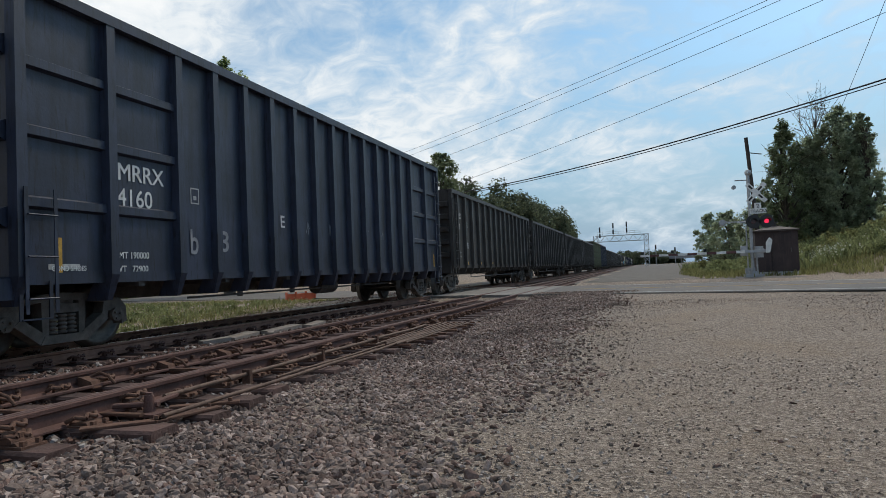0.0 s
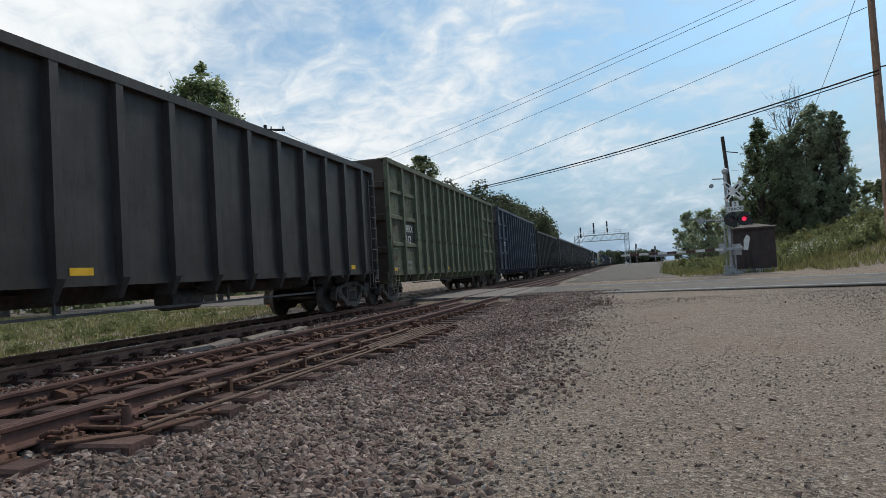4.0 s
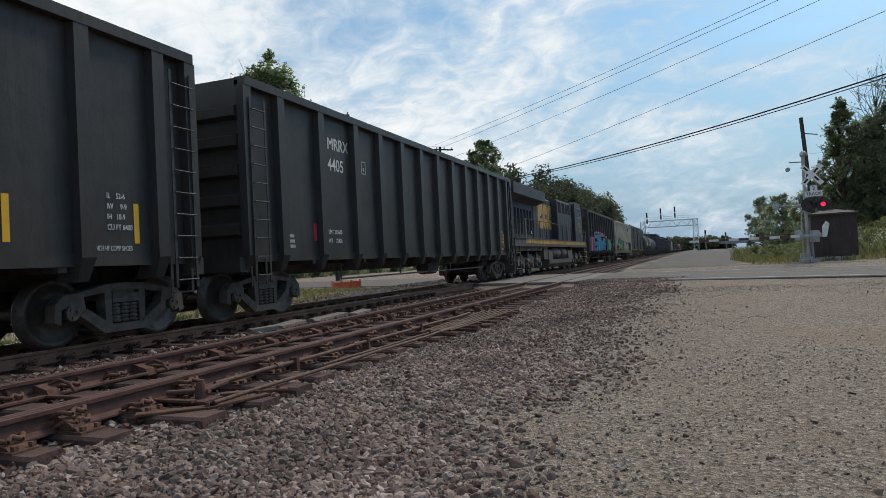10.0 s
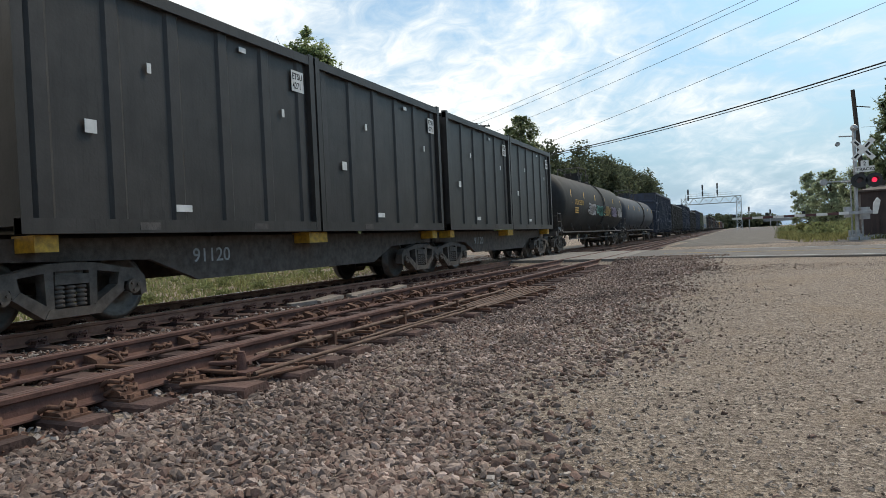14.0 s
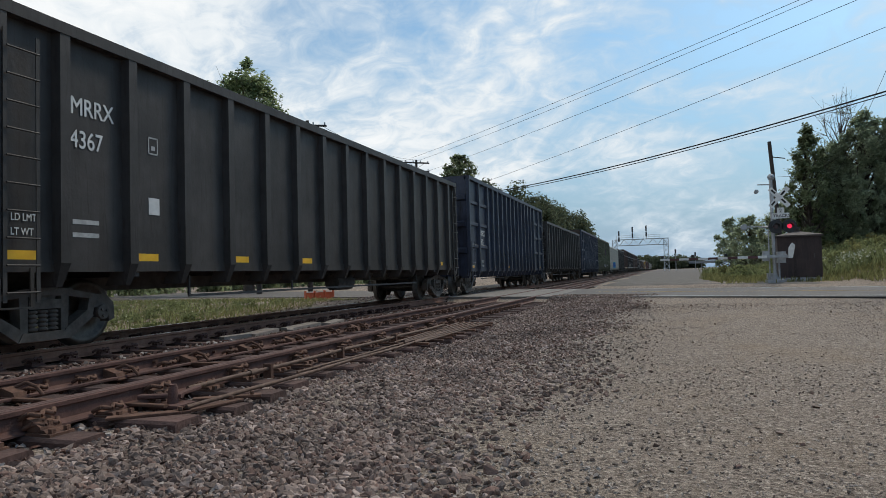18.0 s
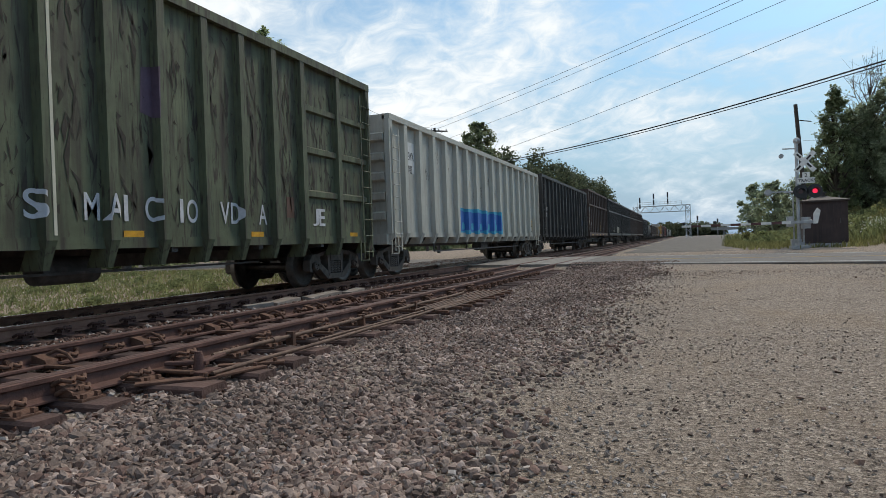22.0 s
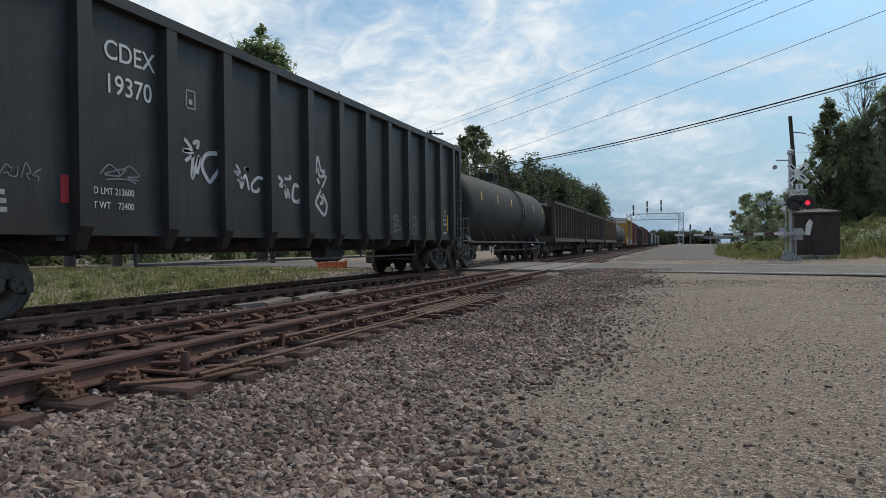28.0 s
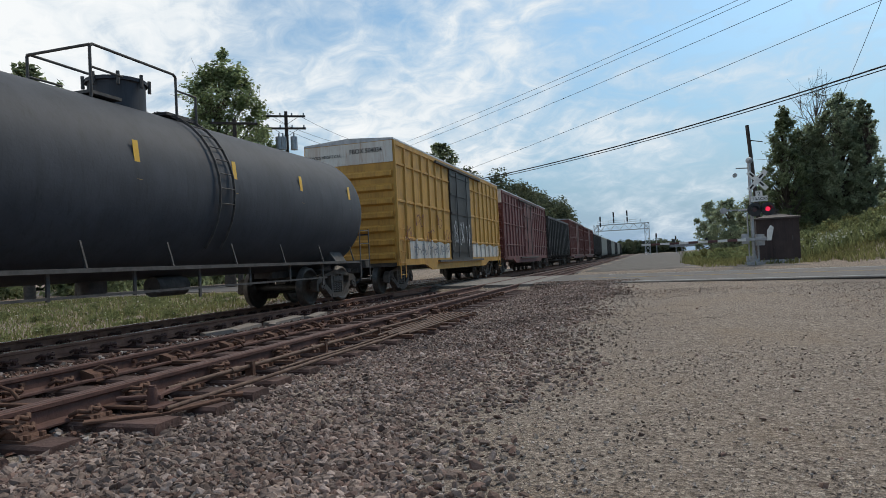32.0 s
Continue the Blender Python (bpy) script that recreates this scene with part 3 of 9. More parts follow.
def mural(car, P, posts, y0, y1, z0, z1, mat):
    """A sprayed picture that follows panels and posts, a few millimetres off the steel."""
    sh, hw, pw = P["sh"] + 0.005, P["hw"] + 0.004, P["pw"]
    line = [(sh, y0)]
    for q in posts:
        if y0 + pw < q < y1 - pw:
            line += [(sh, q - pw / 2 - 0.028), (hw, q - pw / 2 - 0.003), (hw, q + pw / 2 + 0.003), (sh, q + pw / 2 + 0.028)]
    line.append((sh, y1))
    n = len(line)
    part("mural", Geo().add([(x, y, z0) for x, y in line] + [(x, y, z1) for x, y in line], [(i, i + 1, n + i + 1, n + i) for i in range(n - 1)]), mat, car, "sprayed mural of fat coloured shapes")


# ---- gondolas ----
def ribbon(g, x, pts, width):
    """A round-cornered painted line through the given (y, z) points."""
    n = len(pts)
    line = []
    for i in range(n - 1):
        p0, p1, p2, p3 = pts[max(0, i - 1)], pts[i], pts[i + 1], pts[min(n - 1, i + 2)]
        for k in range(6):
            u = k / 6
            line.append(tuple(0.5 * (2 * b + (c - a) * u + (2 * a - 5 * b + 4 * c - d) * u * u + (3 * b - a - 3 * c + d) * u ** 3) for a, b, c, d in zip(p0, p1, p2, p3)))
    line.append(pts[-1])
    m, vs = len(line), []
    for i, (a, b) in enumerate(line):
        (p, q), (c, d) = line[max(0, i - 1)], line[min(m - 1, i + 1)]
        k = 0.5 * width * (0.75 if i in (0, m - 1) else 1.0) / (math.hypot(c - p, d - q) or 1)
        vs += [(x, a - (d - q) * k, b + (c - p) * k), (x, a + (d - q) * k, b - (c - p) * k)]
    g.add(vs, [(2 * i, 2 * i + 2, 2 * i + 3, 2 * i + 1) for i in range(m - 1)])


# sprayed signs as strokes in a unit square
SIGNS = {
    "ring": (((0.25, 0.02), (0.05, 0.3), (0.12, 0.75), (0.45, 0.98), (0.85, 0.8), (0.9, 0.45), (0.7, 0.22), (0.45, 0.3), (0.25, 0.22), (0.2, 0.45), (0.4, 0.62), (0.48, 0.4)),
             ((0.62, 0.4), (0.6, 0.72)), ((0.76, 0.42), (0.75, 0.68)), ((0.3, 1.05), (0.4, 0.85)), ((0.1, 0.92), (0.3, 0.8)), ((0.0, 0.76), (0.2, 0.74))),
    "crown": (((0.1, 0.75), (0.12, 1.0), (0.28, 0.8), (0.4, 0.98), (0.55, 0.8), (0.66, 0.97), (0.7, 0.76)), ((0.05, 0.7), (0.75, 0.72)), ((0.1, 0.28), (0.25, 0.68), (0.35, 0.66), (0.12, 0.46), (0.42, 0.42), (0.2, 0.22)),
              ((0.95, 0.6), (0.62, 0.66), (0.6, 0.5), (0.92, 0.42), (0.9, 0.22), (0.5, 0.3)), ((0.15, 0.14), (0.5, 0.17), (0.2, 0.05), (0.45, 0.0))),
    "script": (((0.0, 0.95), (0.2, 0.85), (0.0, 0.72), (0.25, 0.6), (0.02, 0.48)), ((0.22, 0.7), (0.3, 0.1), (0.42, 0.62), (0.45, 0.12)), ((0.4, 0.98), (0.55, 0.95), (0.42, 0.86), (0.4, 0.98)), ((0.98, 0.7), (0.75, 0.75), (0.58, 0.35), (0.7, 0.08), (0.95, 0.12), (1.0, 0.3))),
    "loops": (((0.0, 0.35), (0.2, 0.9), (0.35, 0.4), (0.15, 0.3), (0.5, 0.85), (0.55, 0.3)), ((0.5, 0.65), (0.75, 0.95), (0.85, 0.5), (0.6, 0.35), (0.98, 0.15)), ((0.05, 0.12), (0.6, 0.2), (0.95, 0.02))),
    "fan": (((0.0, 0.55), (0.12, 0.95), (0.18, 0.45), (0.3, 1.0), (0.34, 0.45), (0.52, 0.98), (0.5, 0.45), (0.75, 0.85), (0.66, 0.4)), ((0.66, 0.4), (0.85, 0.62), (1.0, 0.45), (0.9, 0.1)), ((0.0, 0.3), (0.3, 0.38), (0.5, 0.1), (0.6, 0.0))),
    "tower": (((0.1, 0.85), (0.15, 1.0), (0.4, 0.88), (0.6, 1.0), (0.55, 0.82)), ((0.3, 0.82), (0.35, 0.68), (0.8, 0.72), (0.5, 0.5)), ((0.1, 0.62), (0.4, 0.56)), ((0.5, 0.5), (0.05, 0.35), (0.15, 0.05), (0.7, 0.02), (0.95, 0.3), (0.55, 0.5)), ((0.3, 0.3), (0.65, 0.34), (0.4, 0.12), (0.68, 0.16))),
    "word": (((0.02, 0.1), (0.1, 0.9), (0.24, 0.5), (0.06, 0.2)), ((0.3, 0.75), (0.24, 0.2), (0.42, 0.1), (0.44, 0.8)), ((0.5, 0.1), (0.62, 0.95), (0.7, 0.5), (0.52, 0.42), (0.74, 0.05)), ((0.8, 0.7), (0.98, 0.85), (0.82, 0.4), (1.0, 0.3), (0.84, 0.0))),
}


def sign(car, kind, x, y, z, w, h, mat, width=0.03):
    g, rnd = Geo(), random.Random(int(100 * (car["s"] + y)))
    for line in SIGNS[kind]:
        ribbon(g, x, [(y + w * (a + rnd.gauss(0, 0.06)), z + h * (b + rnd.gauss(0, 0.06))) for a, b in line], width * rnd.uniform(0.75, 1.15))
    part("spray_tag", g, mat, car)


def scratches(g, x, y0, y1, z0, z1, n, seed, size=0.5, width=0.03, slant=0.25):
    """Scraped streaks of one panel: slim, pointed and mostly upright."""
    rnd = random.Random(seed)
    for _ in range(n):
        y, z, l, w = rnd.uniform(y0, y1), rnd.uniform(z0, z1), size * rnd.uniform(0.2, 1.0) ** 1.5, width * rnd.uniform(0.3, 1.0)
        dy = l * rnd.gauss(0, slant)
        bend = rnd.uniform(-0.06, 0.06)
        if not (y0 < y + dy < y1 and z + l < z1):
            continue
        g.add([(x, y, z), (x, y + dy * 0.4 + bend - w / 2, z + l * 0.45), (x, y + dy * 0.4 + bend + w / 2, z + l * 0.55), (x, y + dy, z + l)], [(0, 2, 1), (1, 2, 3)])


def scraped(car, g, mat, label):
    tagged(part("scraped_paint", g, mat, car), label, kind="stuff")


STYLES = {
    # L body, sill z, top z, half width, sheet x, panels, post width, post depth, truck inset
    "tall": dict(zb=0.98, zt=4.72, hw=1.55, sh=1.43, n=11, pw=0.15, inset=1.05, endp=1.44),
    "plain": dict(zb=1.06, zt=4.16, hw=1.55, sh=1.43, n=14, pw=0.15, inset=1.0, endp=0.0),
    "new": dict(zb=1.1, zt=4.27, hw=1.55, sh=1.42, n=12, pw=0.22, inset=1.0, endp=0.75),
    "stack": dict(zb=1.28, zt=4.87, hw=1.52, sh=1.42, n=16, pw=0.11, inset=0.25, endp=0.0),
    "scrap": dict(zb=1.25, zt=3.58, hw=1.54, sh=1.42, n=12, pw=0.14, inset=0.15, endp=0.0),
}


def gondola(s0, s1, style, mat, label, endmat=None, truck_mat=None, n=None, zt=None, rows_at=()):
    P = dict(STYLES[style])
    P["zt"] = zt or P["zt"]
    if n:
        P["n"] = n
    L = s1 - s0
    a, b = -L / 2, L / 2
    zb, zt, hw, sh, pw = P["zb"], P["zt"], P["hw"], P["sh"], P["pw"]
    car = thing("gondola_car", label, "railway wagon", (LINE_X, (s0 + s1) / 2, 0), "cars of the freight train")
    car["s"] = (s0 + s1) / 2
    endmat = endmat or mat
    slope = 1.0 if style == "scrap" else 0.0
    low = zb - (0.12 if style in ("tall", "plain", "new") else 0)
    # sheets of both sides, floor
    for s, nm in ((1, "side_sheet"), (-1, "side_sheet")):
        g = Geo()
        x0, x1 = sorted((s * sh, s * (sh - 0.06)))
        g.box(x0, x1, a, b, zb, zt - 0.05)
        part(nm, g, mat, car)
    g = Geo().box(-sh + 0.07, sh - 0.07, a + 0.07, b - 0.07, zb - 0.02, zb + 0.16)
    g.box(-0.22, 0.22, a + 0.3, b - 0.3, zb - 0.32, zb + 0.08)
    for k in range(-3, 4):
        g.box(-sh + 0.02, sh - 0.02, k * L / 8 - 0.06, k * L / 8 + 0.06, zb - 0.12, zb + 0.08)
    part("underframe", g, STEEL_DARK, car)
    # the load's dark bulk is below the rim, so the inside shows only its walls
    for s in (-1, 1):
        ye = a if s < 0 else b
        g = Geo()
        if slope:
            g.prism([(ye - s * 0.05, zt - 0.35), (ye - s * 0.11, zt - 0.3), (ye - s * 1.35, zb + 0.2), (ye - s * 1.3, zb + 0.1)], 0, -sh + 0.01, sh - 0.01)
            g.box(-sh, sh, min(ye, ye - s * 0.1), max(ye, ye - s * 0.1), zt - 0.36, zt - 0.02)
        else:
            g.box(-sh + 0.01, sh - 0.01, min(ye + s * 0.02, ye - s * 0.06), max(ye + s * 0.02, ye - s * 0.06), zb, zt - 0.05)
        part("end_sheet", g, endmat, car)
        if not slope:
            nr = 5 if style != "tall" else 3
            for k in range(nr):
                z = zb + 0.25 + (k + 0.5) * (zt - zb - 0.6) / nr
                part("end_rib", lambda: Geo().prism([(0, -0.13), (0.12, -0.08), (0.12, 0.08), (0, 0.13)], 0, -sh + 0.03, sh - 0.03), endmat, car,
                     at=pose(0, ye + s * 0.02, z, 0, 0, 0 if s > 0 else 180), key=("endrib", sh, endmat.name))
        else:
            for x in (-sh + 0.06, sh - 0.06):
                part("end_brace", Geo().bar((x, ye - s * 0.05, zb), (x, ye - s * 0.08, zt - 0.1), 0.1, 0.12, 0.02), endmat, car)
                part("end_brace", Geo().bar((x, ye - s * 0.08, zt - 0.4), (x, ye - s * 1.25, zb + 0.3), 0.08, 0.1, 0.02), endmat, car)
        # end sill and platform
        part("end_sill", Geo().box(-hw + 0.1, hw - 0.1, min(ye + s * 0.2, ye - s * 0.12), max(ye + s * 0.2, ye - s * 0.12), zb - 0.22, zb + 0.04), endmat, car)
        coupler(car, ye + s * 0.15, s)
        truck(car, ye - s * P["inset"], truck_mat)
        w = 0.42
        yl = ye - s * 0.08 if s > 0 else ye + 0.08
        y0 = yl - w if s > 0 else yl
        short = style in ("tall", "stack", "scrap") and s < 0
        ladder(car, hw + 0.02, y0, zb - 0.4, 2.12 if short else zt - 0.35, w, mat, 3 if short else 10 if style != "scrap" else 7)
        ladder(car, -hw - 0.01, y0, zb - 0.3, zt - 0.5, w, mat, 8, -1)
        # corner step
        st = Geo()
        for yy in (y0, y0 + w):
            st.bar((hw - 0.08, yy, zb), (hw - 0.08, yy, zb - 0.48), 0.05, 0.015)
        st.bar((hw - 0.08, y0, zb - 0.47), (hw - 0.08, y0 + w, zb - 0.47), 0.06, 0.02)
        part("step", st, mat, car)
    # top chord
    for s in (-1, 1):
        x0, x1 = sorted((s * (sh - 0.08), s * (hw + 0.01)))
        part("top_chord", Geo().prism([(x0, zt - 0.15), (x1, zt - 0.15), (x1, zt - 0.02), (x1 - s * 0.0, zt), (x0, zt)], 1, a - 0.02, b + 0.02), mat, car)
    for s in (-1, 1) if not slope else ():
        ye = a if s < 0 else b
        y0, y1 = sorted((ye, ye - s * 0.14))
        part("end_chord", Geo().box(-sh + 0.08, sh - 0.08, y0, y1, zt - 0.14, zt - 0.005), mat, car)
    # bottom sill
    if style in ("stack", "scrap"):
        for s in (-1, 1):
            x0, x1 = sorted((s * (sh - 0.02), s * (hw + 0.03)))
            part("side_sill", Geo().box(x0, x1, a, b, zb - 0.2, zb + 0.06), mat, car)
        # deep fish-belly centre sill
        yb = b - P["inset"] - 1.5
        part("centre_sill", Geo().prism([(-yb, zb - 0.2), (-yb + 1.0, 0.52), (yb - 1.0, 0.52), (yb, zb - 0.2)], 0, -0.75, 0.75), STEEL_DARK, car)
    else:
        for s in (-1, 1):
            x0, x1 = sorted((s * (sh - 0.1), s * (sh + 0.02)))
            part("side_sill", Geo().box(x0, x1, a, b, zb - 0.05, zb + 0.1), mat, car)
    # posts
    posts = []
    ep = P["endp"]
    ya, yb = a + 0.1 + ep * 2, b - 0.1 - ep * 2
    if style == "new":
        ya, yb = a + 1.05, b - 1.05
    if style == "tall":
        # end panels with flat bands
        for s in (-1, 1):
            ye = a if s < 0 else b
            for k in (0, 1, 2):
                yp = ye - s * (0.06 + k * ep)
                posts.append(yp)
            for k in (0, 1):
                y0, y1 = sorted((ye - s * (0.12 + k * ep), ye - s * (k * ep + ep - 0.02)))
                for z in (1.87, 2.76, 3.62):
                    for sx in (1, -1):
                        part("panel_band", lambda: Geo().prism([(0, 0), (0.07, 0.03), (0.07, 0.14), (0, 0.17)], 1, 0, ep - 0.14), mat, car,
                             at=pose(sx * sh, y0 if sx > 0 else y1, z, 0, 0, 0 if sx > 0 else 180), key=("band", ep, mat.name))
        mid = [ya + (i + 1) * (yb - ya) / (P["n"] + 1) for i in range(P["n"])]
    else:
        if style == "plain":
            ya, yb = a + 0.91, b - 0.9
        mid = [ya + i * (yb - ya) / P["n"] for i in range(P["n"] + 1)]
        if style == "new" and not n:
            # wider bays over the first truck
            mid = [a + L / 18.0 * q for q in (1.07, 2.51, 4.05, *(5.35 + 1.333 * i for i in range(9)), 17.3)]
        mid = list(rows_at) or mid
        if style in ("new", "plain"):
            posts += [a + 0.05, b - 0.05]
    posts = sorted(posts + mid)
    d = hw - sh

    def post_geo():
        g = Geo().prism([(0, -pw / 2 - 0.025), (d, -pw / 2), (d, pw / 2), (0, pw / 2 + 0.025)], 2, zb + 0.06, zt - 0.15)
        if style in ("stack", "scrap"):
            return g
        # foot that runs in under the floor
        z0, zf = zb + 0.06, zb - (0.3 if style == "tall" else 0.24)
        for x_in, wd in ((0, 0),):
            g.add([(-0.1, -pw / 2 - 0.06, z0), (d, -pw / 2, z0), (d, pw / 2, z0), (-0.1, pw / 2 + 0.06, z0),
                   (-0.32, -pw / 2 - 0.02, zf), (d - 0.12, -pw / 2 + 0.03, zf), (d - 0.12, pw / 2 - 0.03, zf), (-0.32, pw / 2 + 0.02, zf)],
                  [(0, 1, 5, 4), (1, 2, 6, 5), (2, 3, 7, 6), (3, 0, 4, 7), (4, 5, 6, 7)])
        return g
    for y in posts:
        for s in (1, -1):
            part("side_post", post_geo, mat, car, at=pose(s * sh, y, 0, 0, 0, 0 if s > 0 else 180), key=("post", style, mat.name, zt))
    if style == "stack":
        for s in (1, -1):
            x0, x1 = sorted((s * sh, s * (hw + 0.03)))
            part("waist_band", Geo().box(x0, x1, a, b, 3.55, 3.67), mat, car)
    if style == "plain" or style == "new":
        # low pipe run and brake rigging under the sill
        g = Geo()
        g.bar((1.25, -L * 0.3, 0.62), (1.25, L * 0.3, 0.62), 0.04, 0.04)
        for y in (-L * 0.3, -L * 0.12, L * 0.1, L * 0.3):
            g.bar((1.25, y, 0.62), (1.25, y, 0.95), 0.04, 0.03)
        g.cyl((0.75, 0.6, 0.72), (0.75, 1.5, 0.72), 0.2, 14)
        part("brake_rigging", g, STEEL_DARK, car)
    else:
        g = Geo()
        g.cyl((0.7, 0.4, 0.66), (0.7, 1.3, 0.66), 0.19, 14)
        g.bar((0.95, -L * 0.28, 0.62), (0.95, L * 0.28, 0.62), 0.035, 0.035)
        part("brake_rigging", g, STEEL_DARK, car)
    return car, posts, P

# ---- tank cars ----
INK_MARK = surface("black_stencil", (0.012, 0.012, 0.012), (0.02, 0.02, 0.02), 5, 0.7)


def tank_car(s0, s1, mat, label, zc=2.37, R=1.5, dome=True):
    L = s1 - s0
    a, b = -L / 2, L / 2
    car = thing("tank_car", label, "railway wagon", (LINE_X, (s0 + s1) / 2, 0), "cars of the freight train")
    car["s"] = (s0 + s1) / 2
    ta, tb = a + 0.45, b - 0.15
    prof = [(ta, 0.0)]
    for k in range(1, 7):
        an = k / 6 * math.pi / 2
        prof.append((ta + 0.75 - 0.75 * math.cos(an), R * math.sin(an) ** 0.8))
    mid = [(ta + 0.75 + u * (tb - ta - 1.5), R) for u in (0.25, 0.5, 0.75)]
    prof = prof + mid + [(ta + tb - q, r) for q, r in prof[::-1]]
    part("tank", Geo().lathe(prof, (0, 0, zc), 40, 1), mat, car)
    for s in (-1, 1):
        ye = a if s < 0 else b
        g = Geo()
        g.box(-1.3, 1.3, min(ye, ye - s * 0.25), max(ye, ye - s * 0.25), 0.85, 1.05)
        g.box(-0.25, 0.25, min(ye, ye - s * 3.3), max(ye, ye - s * 3.3), 0.7, 1.02)
        g.prism([(-1.25, 1.0), (1.25, 1.0), (1.0, 1.35), (-1.0, 1.35)], 1, *sorted((ye - s * 1.3, ye - s * 1.9)))
        part("stub_sill", g, STEEL_DARK, car)
        coupler(car, ye - s * 0.05, s)
        truck(car, ye - s * 1.6)
        h = Geo()
        for yy in (ye - s * 0.15, ye - s * 0.75):
            h.bar((1.38, yy, 0.5), (1.38, yy, 1.9), 0.04, 0.02)
        for z in (0.55, 1.05, 1.5, 1.85):
            h.cyl((1.38, ye - s * 0.15, z), (1.38, ye - s * 0.75, z), 0.015, 6)
        h.bar((-1.38, ye - s * 0.15, 1.75), (1.38, ye - s * 0.15, 1.75), 0.04, 0.04)
        part("end_ladder", h, STEEL_DARK, car)
    for sx in (1, -1):
        part("running_board", Geo().box(*sorted((sx * 1.12, sx * 1.42)), a + 0.9, b - 0.9, 0.98, 1.04), STEEL_DARK, car)
        for k in range(9):
            y = a + 1.2 + k * (L - 2.4) / 8
            part("board_bracket", lambda: Geo().bar((0.1, 0, 1.0), (-0.02, 0, 1.42), 0.03, 0.03), STEEL_DARK, car, at=pose(sx * 1.3, y, 0, 0, 0, 0 if sx > 0 else 180), key="bracket")
    g = Geo()
    g.bar((1.3, a + 2.6, 0.66), (1.3, b - 2.6, 0.66), 0.035, 0.035)
    for k in range(8):
        y = a + 2.8 + k * (L - 5.6) / 7
        g.bar((1.3, y, 0.5 if k % 3 == 1 else 0.62), (1.3, y, 0.98), 0.05, 0.03)
    g.cyl((0, -0.25, 0.62), (0, -0.25, 1.0), 0.22, 14)
    g.cyl((0.35, 0.7, 0.7), (0.35, 1.5, 0.7), 0.18, 12)
    part("outlet_and_rigging", g, STEEL_DARK, car)
    # crash box, manway and railing on top
    zt = zc + R
    mw = part("manway", Geo().cyl((0, 0.45, zt - 0.1), (0, 0.45, zt + 0.4), 0.46, 22).cyl((0, 0.45, zt + 0.4), (0, 0.45, zt + 0.46), 0.5, 22), mat, car)
    for k in range(8):
        an = k * math.pi / 4
        part("eye_bolt", lambda: Geo().cyl((0, 0, 0.3), (0, 0, 0.52), 0.03, 6), STEEL_DARK, mw, at=(0.52 * math.cos(an), 0.45 + 0.52 * math.sin(an), zt), key=("eyebolt", round(zt, 2)))
    part("walkway", Geo().box(-0.6, 0.6, 0.95, 1.75, zt - 0.06, zt - 0.01).box(-0.6, 0.6, -0.75, -0.1, zt - 0.06, zt - 0.01), STEEL_DARK, car)
    g = Geo()
    for x in (-0.62, 0.62):
        for y in (-0.75, 1.2, 1.75):
            g.cyl((x, y, zt - 0.3), (x, y, zt + (0.66 if y < 1.5 else 0.42)), 0.024, 8)
        g.tube([(x, -0.75, zt + 0.66), (x, -0.7, zt + 0.7), (x, 1.14, zt + 0.7), (x, 1.2, zt + 0.66)], 0.024, 8)
        g.tube([(x, -0.75, zt + 0.34), (x, -0.1, zt + 0.34)], 0.02, 8)
        g.tube([(x, 1.2, zt + 0.42), (x, 1.75, zt + 0.42)], 0.02, 8)
    g.cyl((-0.62, -0.75, zt + 0.68), (0.62, -0.75, zt + 0.68), 0.024, 8)
    part("railing", g, STEEL_DARK, car)
    g = Geo()
    for k in range(10):
        an = radians(-8 + k * 10)
        x, z = (R + 0.06) * math.cos(an), zc + (R + 0.06) * math.sin(an)
        g.cyl((x, 1.1, z), (x, 1.52, z), 0.014, 6)
    for yy in (1.1, 1.52):
        pts = [((R + 0.06) * math.cos(radians(q)), yy, zc + (R + 0.06) * math.sin(radians(q))) for q in range(-40, 90, 10)]
        for p, q in zip(pts, pts[1:]):
            g.bar(p, q, 0.045, 0.02, up=(0, 1, 0))
    part("side_ladder", g, STEEL_DARK, car)
    for k in range(6):
        y = a + 2.3 + k * (L - 3.8) / 5
        an = radians(8)
        part("reflector", lambda: Geo().box(0, 0.006, 0, 0.11, 0, 0.6), YELLOW, car, at=pose(R * math.cos(an) + 0.008, y, zc + R * math.sin(an) - 0.2, 0, -6, 0), key="tankrefl")
    return car


# ---- box cars ----


